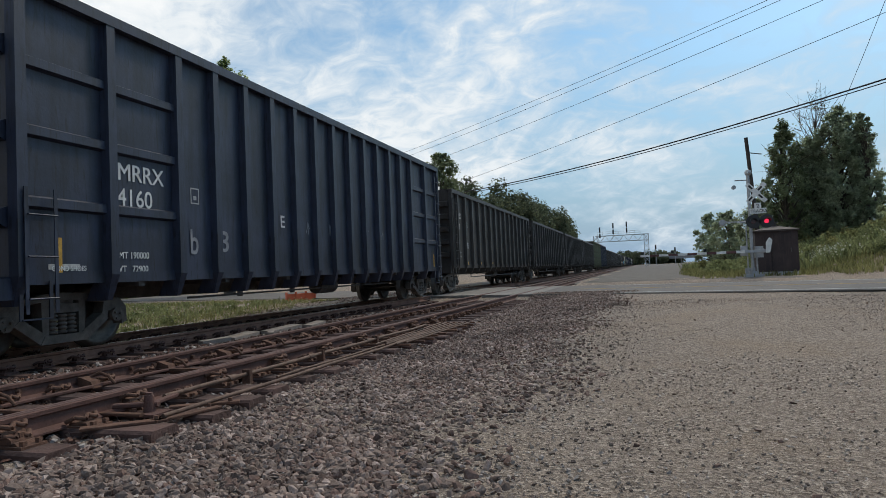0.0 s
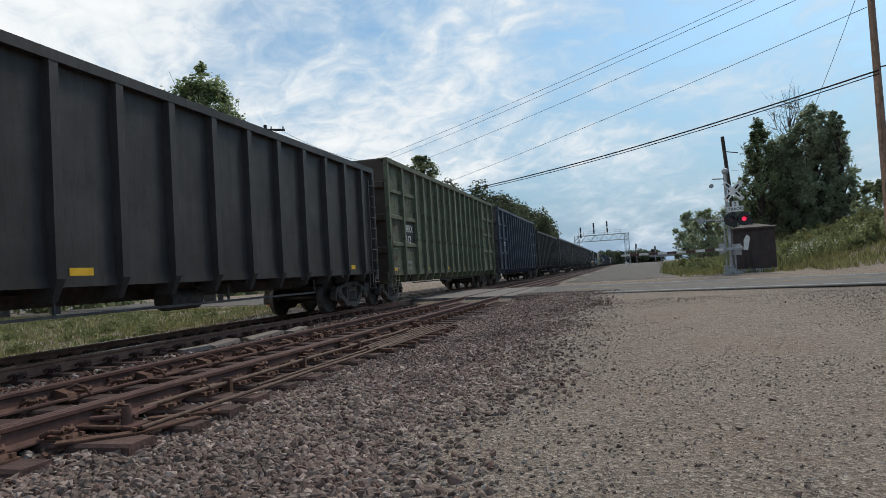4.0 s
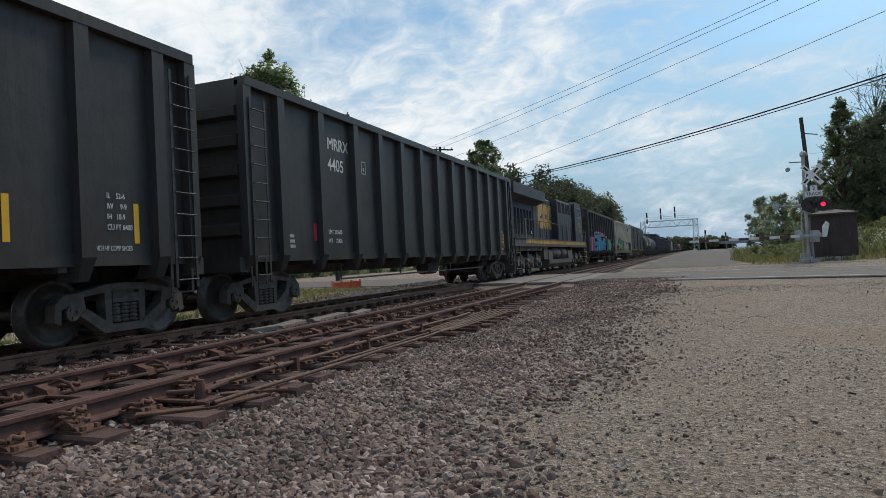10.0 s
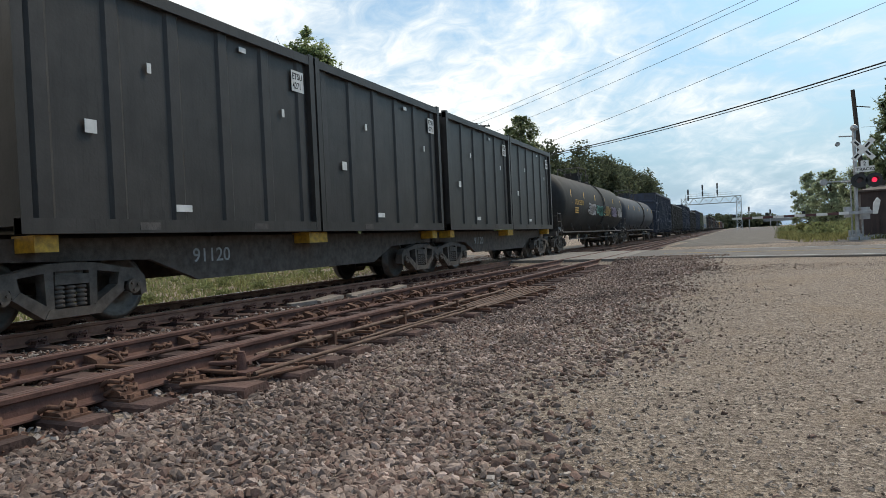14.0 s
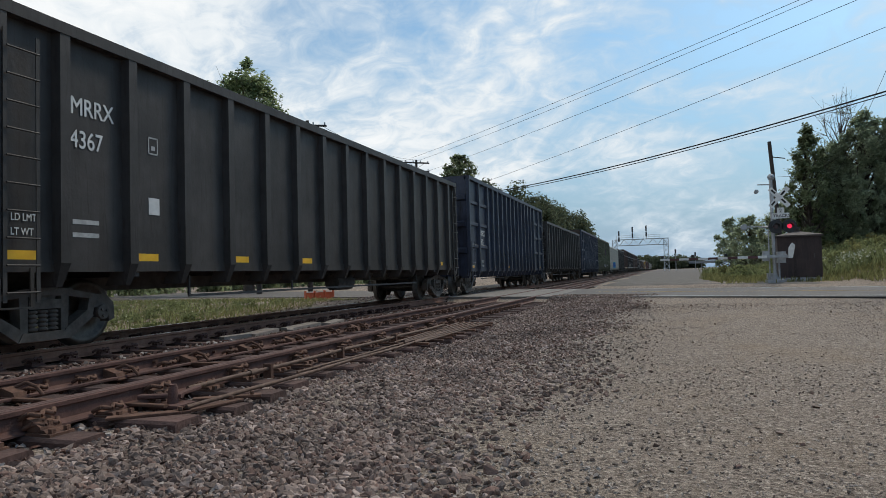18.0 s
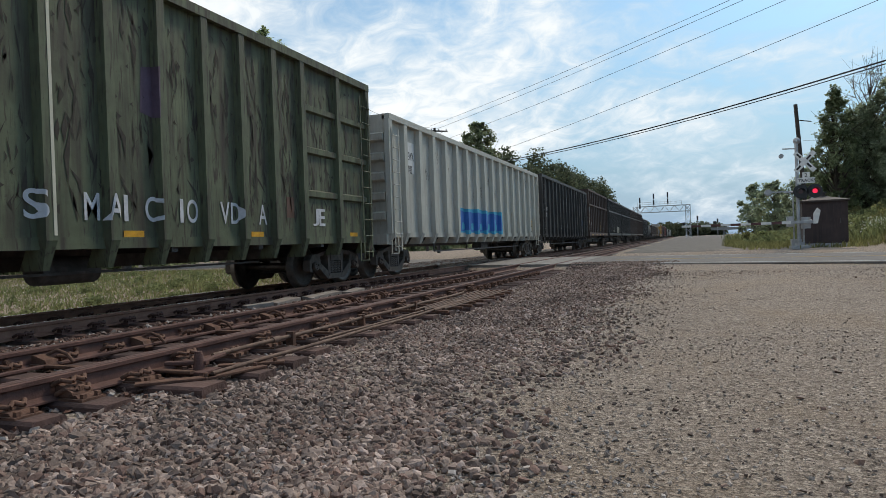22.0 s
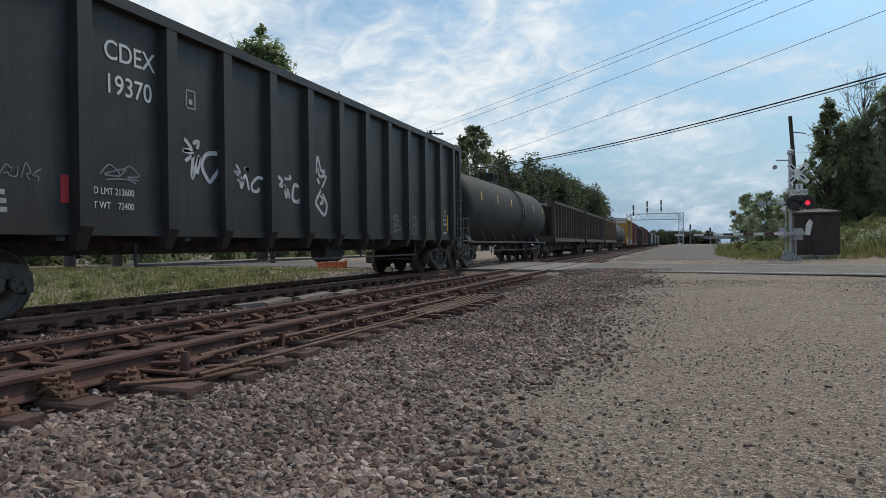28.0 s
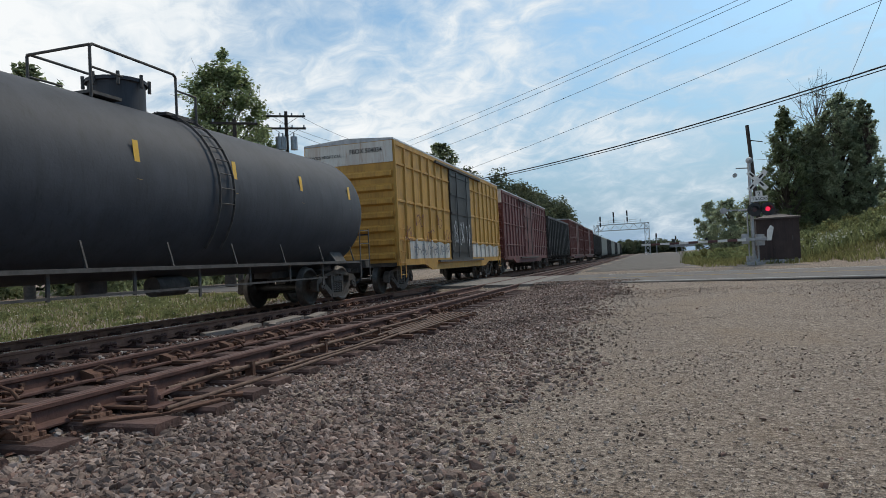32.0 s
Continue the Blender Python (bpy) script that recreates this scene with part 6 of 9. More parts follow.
WORN_SPRAY = surface("worn_white_spray", (0.2, 0.21, 0.22), (0.5, 0.5, 0.5), 14, 0.8)
GREY_SPRAY = surface("grey_spray", (0.16, 0.17, 0.19), (0.3, 0.31, 0.33), 5, 0.8)
FADED_BLUE = surface("faded_blue_spray", (0.04, 0.13, 0.26), (0.09, 0.22, 0.38), 12, 0.8)
CYAN = surface("cyan_spray", (0.03, 0.28, 0.45), (0.06, 0.38, 0.55), 2, 0.7)
PINK = surface("pink_spray", (0.5, 0.2, 0.26), (0.62, 0.3, 0.36), 2, 0.7)
YELLOW_SPRAY = surface("amber_spray", (0.55, 0.28, 0.05), (0.7, 0.4, 0.09), 2, 0.7)
BROWN_SPRAY = surface("brown_spray", (0.09, 0.045, 0.03), (0.14, 0.075, 0.05), 2, 0.7)
BLUE_SPRAY = surface("blue_spray", (0.02, 0.1, 0.36), (0.035, 0.16, 0.48), 2, 0.7)
INK = surface("black_spray", (0.01, 0.01, 0.01), (0.02, 0.02, 0.02), 2, 0.7)
LILAC = surface("lilac_spray", (0.28, 0.24, 0.38), (0.38, 0.34, 0.48), 2, 0.7)
CREAM_SPRAY = surface("cream_spray", (0.5, 0.47, 0.36), (0.62, 0.58, 0.46), 3, 0.7)
GREEN_TAG = surface("green_tag", (0.1, 0.3, 0.26), (0.15, 0.4, 0.34), 3, 0.7)
AMBER_TAG = surface("amber_tag", (0.45, 0.32, 0.13), (0.55, 0.4, 0.18), 3, 0.7)

PINK_FADE = graded("pink_spray_fade", [(1.2, (0.5, 0.2, 0.27)), (2.0, (0.55, 0.24, 0.31)), (2.8, (0.62, 0.36, 0.42))])
SKY_FADE = graded("blue_spray_fade", [(1.2, (0.1, 0.3, 0.44)), (1.8, (0.13, 0.36, 0.5)), (2.5, (0.18, 0.42, 0.56))])
AMBER_FADE = graded("amber_slate_fade", [(1.2, (0.55, 0.3, 0.05)), (1.75, (0.66, 0.42, 0.1)), (1.9, (0.3, 0.3, 0.24)), (2.05, (0.14, 0.22, 0.28)), (2.5, (0.2, 0.29, 0.36))])
LEAF_FADE = graded("green_spray_fade", [(1.2, (0.04, 0.2, 0.1)), (1.7, (0.05, 0.3, 0.13)), (2.3, (0.1, 0.36, 0.16))])
LIME = surface("lime_spray", (0.16, 0.42, 0.16), (0.24, 0.52, 0.22), 3, 0.7)
TEAL = surface("teal_spray", (0.05, 0.22, 0.2), (0.08, 0.3, 0.27), 3, 0.7)
PALE_LIME = surface("pale_lime_spray", (0.34, 0.5, 0.24), (0.44, 0.58, 0.32), 3, 0.7)
PLUM = surface("plum_spray", (0.07, 0.04, 0.06), (0.12, 0.08, 0.12), 3, 0.7)
BLACK_SCUFF = paint("scuffed_black_paint", (0.048, 0.043, 0.039), 0.3, 0.55, (0.11, 0.108, 0.106), (0.09, 0.09, 0.09), 0.3, 0.35)
RUST_PATCH = surface("rust_patch", (0.1, 0.045, 0.03), (0.2, 0.1, 0.06), 6, 0.85, spot=0.4, spot_col=(0.3, 0.24, 0.18))

for m in (TANK_BLACK, TANK_GREY, BLACK, BLACK_NEW, BLACK_SCUFF):
    m.node_tree.nodes["Principled BSDF"].inputs["Specular IOR Level"].default_value = 0.22

RUST_RUN = surface("rust_run", (0.06, 0.026, 0.017), (0.12, 0.055, 0.034), 7, 0.85)
DARK_RUN = surface("dirt_run", (0.032, 0.026, 0.02), (0.06, 0.05, 0.037), 7, 0.85)
CARS = []
CAR_POSTS = []


def fat_letter(car, P, posts, ch, y0, y1, z0, z1, fill, lift=0.006, rim=0.07, shine=True):
    """One sprayed letter: a black body, a colour fill, a thin white glint on its shoulder."""
    drape("letter_rim", letter_shape(ch, y0, y1, z0, z1, 0.055, rim), P, posts, INK, car, lift)
    drape("sprayed_letter", letter_shape(ch, y0, y1, z0, z1, 0.03), P, posts, fill, car, lift + 0.003)


def fat_bubble(car, P, posts, y0, y1, z0, z1, fill, seed, lift=0.006, rim=0.05, slot=True):
    drape("letter_rim", outline_shape(bubble(y0, y1, z0, z1, seed, grow=rim)), P, posts, INK, car, lift)
    drape("sprayed_letter", outline_shape(bubble(y0, y1, z0, z1, seed)), P, posts, fill, car, lift + 0.003)
    if slot:
        c, w = (y0 + y1) / 2, (y1 - y0)
        drape("letter_slot", outline_shape(bubble(c - 0.1 * w, c + 0.1 * w, z0 + 0.22 * (z1 - z0), z0 + 0.42 * (z1 - z0), seed + 1, 12)), P, posts, INK, car, lift + 0.006)


def hand_text(car, P, posts, rows, y, z, h, w, mat, lift=0.012, gap=1.3):
    """Hand-written rows; w: width of one letter."""
    for i, row in enumerate(rows):
        drape("spray_writing", letter_shape(row, y, y + w * len(row), z - i * h * gap, z - i * h * gap + h, 0.012), P, posts, mat, car, lift)


def marks(car, P, y, z, rows, size, mat=LETTER, gap=1.75, squeeze=0.95):
    for i, row in enumerate(rows):
        words("lettering", row, size, mat, car, (P["sh"] + 0.008, y, z - i * size * gap), squeeze=squeeze)


def frame_mark(x, y, z, w, h, t=0.022):
    """A small stencilled frame with a bar in it."""
    g = Geo()
    for a, b, c, d in ((0, w, 0, t), (0, w, h - t, h), (0, t, 0, h), (w - t, w, 0, h), (w * 0.32, w * 0.68, h * 0.25, h * 0.5)):
        g.box(x, x + 0.002, y + a, y + b, z + c, z + d)
    return g


def bars(car, x, y, z, n, w, h, gap, mat=LETTER_DIM, seed=0):
    """Small stencil lines too fine to read."""
    rnd = random.Random(seed)
    for i in range(n):
        part("stencil_line", Geo().box(x + 0.004, x + 0.006, y, y + w * rnd.uniform(0.6, 1), z - i * gap, z - i * gap + h), mat, car)


def tall(s0, s1, mat, marks_rows, label, endmat=None, tag=0):
    car, posts, P = gondola(s0, s1, "tall", mat, label, endmat)
    a = (s0 - s1) / 2
    sh = P["sh"]
    marks(car, P, posts[1] + 0.17, 2.41, marks_rows, 0.26, gap=1.42, squeeze=1.0)
    CAR_POSTS.append(posts)
    if marks_rows[-1] != "4160":
        for i, row in enumerate(("LD LMT 190700", "LT WT    72300")):
            words("load_words", row, 0.095, LETTER_DIM, car, (sh + 0.008, posts[1] + 0.14, 1.3 - 0.19 * i), squeeze=0.85)
    bars(car, sh, a + 0.5, 1.12, 2, 0.5, 0.07, 0.11, LETTER_DIM, 2)
    part("plate_mark", frame_mark(sh + 0.005, posts[2] + 0.35, 2.2, 0.22, 0.27), LETTER_DIM, car)
    if marks_rows[-1] == "4160":
        reflectors(car, [a + 0.62, posts[2] + 0.11, posts[5] + 0.11, posts[9] + 0.11, -a - 0.55], P["sh"] + 0.004, 1.08, 0.09, 0.45, YELLOW_OLD)
    else:
        reflectors(car, [a + 0.5, posts[3] + 0.2, posts[6] + 0.45, posts[9] + 0.24, posts[12] + 0.24, -a - 0.95], P["sh"] + 0.004, 1.06, 0.36, 0.11, AMBER_PLATE)
    rnd = random.Random(tag + 7)
    if tag:
        for k in range(4, 12):
            if rnd.random() < 0.75:
                kind = rnd.choice(("crown", "loops", "tower", "word", "crown"))
                sign(car, kind, sh + 0.008, posts[k] + 0.22, 1.22, 0.5, rnd.uniform(0.45, 1.1) if kind in ("crown", "tower") else rnd.uniform(0.25, 0.5), WORN_SPRAY if rnd.random() < 0.6 else GREY_SPRAY, 0.022)
        g = Geo()
        for k in range(3, 14):
            scratches(g, sh + 0.005, posts[k] + 0.14, posts[k + 1] - 0.12, 1.3, 4.4, 10 + 4 * (k % 3), tag * 17 + k, 0.6, 0.035)
        scraped(car, g, DARK_RUN, "dark scraped streaks")
    CARS.append(car)
    return car, posts, P


def plain(s0, s1, mat, rows, label, tag=0, n=None, zt=None, rows_at=()):
    car, posts, P = gondola(s0, s1, "plain", mat, label, n=n, zt=zt, rows_at=rows_at)
    a = (s0 - s1) / 2
    sh = P["sh"]
    if rows:
        marks(car, P, posts[1] + 0.16, 3.06, rows, 0.24, gap=1.8, squeeze=0.8)
    part("plate_mark", frame_mark(sh + 0.005, posts[2] + 0.4, 2.75, 0.2, 0.26), LETTER_DIM, car)
    for i, row in enumerate(("LD LMT", "LT WT")):
        words("load_words", row, 0.09, LETTER, car, (sh + 0.008, posts[0] + 0.2, 1.62 - 0.17 * i), squeeze=0.8)
        part("stencil_line", Geo().box(sh + 0.004, sh + 0.006, posts[1] + 0.2, posts[1] + 0.62, 1.63 - 0.17 * i, 1.69 - 0.17 * i), LETTER_DIM, car)
    part("label_plate", Geo().box(sh + 0.004, sh + 0.008, posts[2] + 0.4, posts[2] + 0.62, 1.85, 2.1), LETTER, car, "white label plate")
    reflectors(car, [posts[0] + 0.12, posts[2] + 0.17, posts[4] + 0.2, posts[6] + 0.25, posts[-3] + 0.2], sh + 0.002, 1.14, 0.42, 0.13, YELLOW)
    if tag:
        squiggle(car, sh + 0.008, posts[4] + 0.2, 1.5, 1.0, 0.5, CHALK, tag, 0.035, 5)
        squiggle(car, sh + 0.008, posts[-3] + 0.2, 1.5, 0.8, 0.6, BLUE_SPRAY if tag % 2 else GREY_SPRAY, tag + 1, 0.035, 5)
    CARS.append(car)
    return car, posts, P


def newer(s0, s1, mat, rows, label, n=None, lcol=LETTER, rows_at=()):
    car, posts, P = gondola(s0, s1, "new", mat, label, n=n, rows_at=rows_at)
    sh = P["sh"]
    if lcol is LETTER:
        marks(car, P, posts[2] + 0.4, 3.43, rows, 0.27, lcol, gap=1.68, squeeze=0.92)
    else:
        marks(car, P, posts[1] + 0.28, 3.22, rows, 0.23, lcol, gap=1.6, squeeze=0.6)
    part("plate_mark", frame_mark(sh + 0.005, posts[3] + 0.42, 3.05, 0.22, 0.3), LETTER_DIM, car)
    if rows and lcol is LETTER:
        for i, row in enumerate(("LD LMT 213600", "LT WT    72400")):
            words("load_words", row, 0.095, lcol, car, (sh + 0.008, posts[2] + 0.15, 1.6 - 0.19 * i), squeeze=0.85)
    bars(car, sh, posts[1] + 0.1, 1.5, 3, 0.4, 0.06, 0.1, LETTER_DIM, 5)
    for i, row in enumerate(("IL    52-6", "IW     9-9", "IH   10-9", "CU FT 6400")):
        words("size_words", row, 0.075, lcol, car, (sh + 0.008, posts[-3] + 0.4, 1.95 - 0.14 * i), squeeze=0.8)
    words("brake_words", "2 INCH HF COMP SHOES", 0.07, lcol, car, (sh + 0.008, posts[-3] + 0.14, 1.25), squeeze=0.62)
    if lcol is LETTER:
        part("jack_pad_mark", Geo().box(sh + 0.004, sh + 0.008, posts[2] - 0.28, posts[2] - 0.16, 1.45, 1.8), RED, car, "red marked jacking point")
    reflectors(car, [posts[-6] + 0.3, posts[-4] + 0.3, posts[-3] + 0.85], sh + 0.002, 1.35, 0.09, 0.55, YELLOW)
    CARS.append(car)
    return car, posts, P


def stack(s0, s1, mat, rows, label, n=None):
    car, posts, P = gondola(s0, s1, "stack", mat, label, n=n)
    sh = P["sh"]
    for i in (0, 1) if n else ():
        words("lettering", rows[i], 0.23, LETTER, car, (sh + 0.008, posts[i + 1] + 0.24, 2.0), squeeze=0.85)
    for i in () if n else (0, 1):
        for k, yy in ((0, -4.72), (1, -3.88)):
            words("lettering", rows[i][2 * k:2 * k + 2], 0.25, LETTER, car, (sh + 0.008, yy, 2.35 - 0.49 * i))
    bars(car, sh, posts[1] + 0.2, 1.75, 2, 0.5, 0.08, 0.16, LETTER_DIM, 4)
    part("plate_mark", frame_mark(sh + 0.005, -2.7, 2.15, 0.2, 0.24), LETTER_DIM, car)
    a0 = (s0 - s1) / 2
    for i in (0, 1):
        words("end_lettering", rows[i], 0.13, LETTER, car, (0, 0, 0), squeeze=0.95).matrix_basis = pose(0.75, a0 - 0.03, 4.55 - 0.18 * i, 0, 0, -90)
    reflectors(car, [-5.88, 1.5], sh + 0.002, 1.48, 0.11, 0.84, YELLOW_OLD)
    CARS.append(car)
    return car, posts, P


def scrap(s0, s1, mat, rows, label, signs=(-1.9, 2.63), board=0.32, n=None):
    car, posts, P = gondola(s0, s1, "scrap", mat, label, n=n)
    sh = P["sh"]
    for (i, row, dz) in rows:
        words("lettering", row, 0.28, LETTER, car, (sh + 0.008, posts[i] + 0.12, 2.35 - dz), squeeze=0.9)
    if signs:
        for y in signs:
            c = part("notice", Geo().box(sh + 0.003, sh + 0.008, y, y + 0.56, 2.34, 2.7), RED, car, "red notice plate with white words")
            words("notice_words", "DO NOT", 0.12, LETTER, c, (sh + 0.01, y + 0.05, 2.54), squeeze=0.78)
            words("notice_words", "TAMP", 0.12, LETTER, c, (sh + 0.01, y + 0.1, 2.38), squeeze=0.85)
        y = board
        c = part("company_board", Geo().box(sh + 0.003, sh + 0.008, y, y + 0.48, 1.95, 2.8), LETTER, car, "white and blue board with a plain diamond")
        part("board_field", Geo().box(sh + 0.009, sh + 0.011, y + 0.02, y + 0.46, 1.97, 2.35), BLUE_SPRAY, c)
        part("board_diamond", Geo().prism([(y + 0.24, 2.43), (y + 0.36, 2.56), (y + 0.24, 2.7), (y + 0.12, 2.56)], 0, sh + 0.009, sh + 0.011), INK, c)
        bars(car, sh + 0.008, y + 0.06, 2.27, 4, 0.34, 0.04, 0.075, LETTER, 9)
        words("lettering", "COALVEYOR", 0.11, LETTER, car, (sh + 0.008, signs[1] - 0.14, 1.4), squeeze=0.9)
        for dy in (-1.25, 1.12):
            part("reflector", Geo().box(sh + 0.004, sh + 0.008, signs[1] + dy, signs[1] + dy + 0.11, 1.32, 1.75), YELLOW_OLD, car)
        part("plate_mark", frame_mark(sh + 0.005, signs[1] + 1.38, 1.42, 0.42, 0.27, 0.014), LETTER_DIM, car)
        part("hatch", Geo().box(sh + 0.002, sh + 0.03, signs[1] + 2.2, signs[1] + 2.6, 1.42, 1.75), mat, car)
    reflectors(car, [p + 0.3 for p in posts[:-1]], P["hw"] + 0.032, 1.1, 0.16, 0.09, LETTER_DIM)
    a0 = (s0 - s1) / 2
    num = "DJJX 8905" if not rows else "DJJX 950" + rows[-1][1]
    pl = part("end_plate", Geo().box(-1.0, 1.0, a0 - 0.03, a0 - 0.005, P["zt"] - 0.33, P["zt"] - 0.05), INK, car, "black number plate on the end")
    words("end_lettering", num, 0.17, LETTER, pl, (0, 0, 0), squeeze=1.05).matrix_basis = pose(-0.2, a0 - 0.035, P["zt"] - 0.28, 0, 0, -90)
    for s in (1, -1):
        for e in (a0, -a0):
            d = 1 if e < 0 else -1
            part("corner_gusset", Geo().prism([(e + 0.02 * d, P["zt"] - 0.2), (e + 0.55 * d, P["zb"] + 0.05), (e - 0.1 * d, P["zb"] + 0.05)], 0, *sorted((s * (P["hw"] - 0.06), s * (P["hw"] - 0.01)))), mat, car)
    CARS.append(car)
    return car, posts, P


def rust_runs(car, P, posts, mat, seed):
    """Scrapes and bulges over the panels of an old car: many fine dark ones, a few broad."""
    rnd, dark, broad = random.Random(seed), Geo(), Geo()
    for k in range(0, len(posts) - 1):
        y0, y1 = posts[k] + 0.13, posts[k + 1] - 0.12
        if y1 - y0 > 0.3:
            n = rnd.randint(40, 66)
            scratches(dark, P["sh"] + 0.005, y0, y1, 1.2, 4.5, n, seed + k, 0.55, 0.05, 0.3)
            scratches(broad, P["sh"] + 0.007, y0, y1, 1.3, 4.4, n // 3, seed + 50 + k, 0.9, 0.1, 0.12)
    scraped(car, dark, DARK_RUN, "fine dark scraped streaks")
    scraped(car, broad, mat, "broad rusty scraped streaks")


def build_train():
    car, posts, P = tall(-15.0, 4.2, BLUE2, ("MRRX",), "tall navy blue ribbed steel gondola, worn")
    tall(6.05, 23.2, BLUE, ("MRRX", "4160"), "tall navy blue ribbed steel gondola with white reporting marks")
    car, posts, P = CARS[-1], CAR_POSTS[-1], STYLES["tall"]
    hand_text(car, P, posts, ("b",), -5.32, 1.35, 0.42, 0.2, GREY_SPRAY)
    hand_text(car, P, posts, ("3",), -4.5, 1.4, 0.38, 0.24, GREY_SPRAY)
    hand_text(car, P, posts, ("E",), -2.43, 1.95, 0.25, 0.16, CHALK)
    for k in range(5):
        squiggle(car, P["sh"] + 0.008, -2.43 + 1.1 + 1.12 * k, 1.85, 0.16, 0.3, GREY_SPRAY, 20 + k, 0.025, 2)
    words("load_words", "LMT 190000", 0.1, LETTER, car, (P["sh"] + 0.01, -6.97, 1.27), squeeze=0.95)
    words("load_words", "WT   72900", 0.1, LETTER, car, (P["sh"] + 0.01, -6.97, 1.07), squeeze=0.95)
    words("brake_words", "COND SHOES", 0.07, LETTER, car, (P["sh"] + 0.01, -8.03, 1.1), squeeze=0.9)
    plain(25.0, 43.5, BLACK, ("IRRX", "333"), "black ribbed steel gondola with white reporting marks")
    plain(45.2, 63.6, BLACK, ("IRRX", "383"), "black ribbed steel gondola with white reporting marks")
    plain(65.2, 84.0, BLACK, ("IRRX", "364"), "black ribbed steel gondola")
    plain(85.4, 103.8, BLACK, (), "black ribbed steel gondola")
    car, posts, P = tall(105.1, 122.6, RUSTY_GREEN, ("MRRX", "4112"), "tall olive green gondola streaked with rust", GREEN_END)
    part("stencil_field", Geo().box(P["sh"] + 0.003, P["sh"] + 0.006, posts[1] + 0.1, posts[2] - 0.1, 1.95, 2.9), INK, car, "black stencil field")
    part("pale_strip", Geo().box(P["hw"] + 0.002, P["hw"] + 0.005, posts[8] + 0.03, posts[8] + 0.073, 1.1, 4.5), CREAM_SPRAY, car)
    rust_runs(car, P, posts, RUST_RUN, 930)
    car, posts, P = tall(124.5, 141.6, BLUE, ("MRRX", "4144"), "tall navy blue gondola with rust patches", STEEL_DARK, tag=2)
    sign(car, "word", P["sh"] + 0.01, -8.45, 3.85, 1.0, 0.42, WORN_SPRAY, 0.05)
    plain(143.4, 161.6, BLACK, ("RRRX", "306"), "black ribbed steel gondola with orange reflectors")
    newer(163.4, 181.6, BLACK_NEW, ("MRRX", "4422"), "clean black ribbed gondola with white reporting marks")
    car, posts, P = newer(183.4, 200.9, BLACK_NEW, ("MRRX", "4421"), "clean black ribbed gondola with white looping tags")
    sign(car, "ring", P["sh"] + 0.008, posts[-4] + 0.25, 1.2, 0.95, 1.0, GREY_SPRAY, 0.05)
    sign(car, "loops", P["sh"] + 0.008, posts[6] + 0.35, 1.4, 0.6, 0.4, GREY_SPRAY, 0.025)
    newer(202.5, 220.4, BLACK_NEW, ("FGRX", "4522"), "clean black ribbed gondola with white reporting marks")
    newer(221.7, 239.6, BLACK_NEW, ("MRRX", "4405"), "clean black ribbed gondola with white reporting marks")
    CARS.append(locomotive(240.1, 260.9))
    car, posts, P = newer(261.9, 279.6, BLACK_SCUFF, (), "black gondola with a blue and pink sprayed mural",
                          rows_at=(-7.12, -5.75, *(-4.42 + 1.334 * i for i in range(9)), 7.72))
    sh = P["sh"]
    drape("pink_field", outline_shape(cloud(-7.3, -5.75, 1.16, 2.15, 2.2, 2.1, 0.3)), P, posts, PINK_FADE, car, 0.004)
    drape("pink_field", outline_shape(cloud(-5.7, 3.0, 1.16, 2.5, 2.25, 2.6, 0.32)), P, posts, PINK_FADE, car, 0.004, "pink sprayed cloud")
    drape("dark_field", outline_shape(cloud(-5.72, 2.2, 1.2, 2.25, 2.1, 1.5, 0.3)), P, posts, INK, car, 0.006)
    for ch, y0, y1, z0, z1 in (("S", -5.66, -3.85, 1.14, 2.42), ("a", -3.8, -2.68, 1.16, 2.5), ("i", -2.45, -1.5, 1.16, 2.6), ("Y", -1.12, 0.08, 1.2, 2.32), ("F", 0.2, 2.12, 1.22, 2.24)):
        fat_letter(car, P, posts, ch, y0, y1, z0, z1, SKY_FADE, 0.009)
    drape("teal_field", outline_shape(cloud(3.05, 6.3, 1.18, 2.15, 2.1, 2.2, 0.12)), P, posts, TEAL, car, 0.004)
    for k in range(3):
        fat_bubble(car, P, posts, 3.75 + 0.85 * k, 4.45 + 0.85 * k, 1.24, 2.2, PALE_LIME if k != 2 else GREEN_TAG, 31 + k)
    for k in range(3):
        squiggle(car, sh + 0.01, -7.15 + 0.42 * k, 1.5 + 0.1 * (k % 2), 0.5, 0.75, INK, 640 + k, 0.05, 3)
    part("name_field", Geo().box(sh + 0.003, sh + 0.006, -6.9, -5.87, 2.66, 2.9), LETTER_DIM, car, "grey-white name field")
    words("lettering", "CDEX", 0.17, LETTER, car, (sh + 0.009, -6.82, 2.69), squeeze=1.35)
    words("lettering", "206255", 0.22, LETTER, car, (sh + 0.008, -6.86, 2.3), squeeze=0.9)
    words("lettering", "LMT 200100", 0.1, LETTER, car, (sh + 0.013, -6.9, 1.36), squeeze=1.1)
    words("lettering", "WT   85900", 0.1, LETTER, car, (sh + 0.013, -6.9, 1.2), squeeze=1.1)
    for k, row in enumerate(("EXH 17-0   W 10-3", "EXW 10-5   H 15-0", "EW  10-3   H 16-2", "        62-9", "         8-3", "         7-5")):
        words("clearance_words", row, 0.075, LETTER, car, (sh + 0.008, 6.48, 2.6 - 0.125 * k), squeeze=0.88)
    for k, row in enumerate(("EMPTY COG OVER 36", "FLOOR HT", "EMPTY/LOAD", '16" ADJ. BLOCK')):
        words("clearance_words", row, 0.07, LETTER, car, (sh + 0.008, 6.46, 1.88 - 0.105 * k), squeeze=0.72)
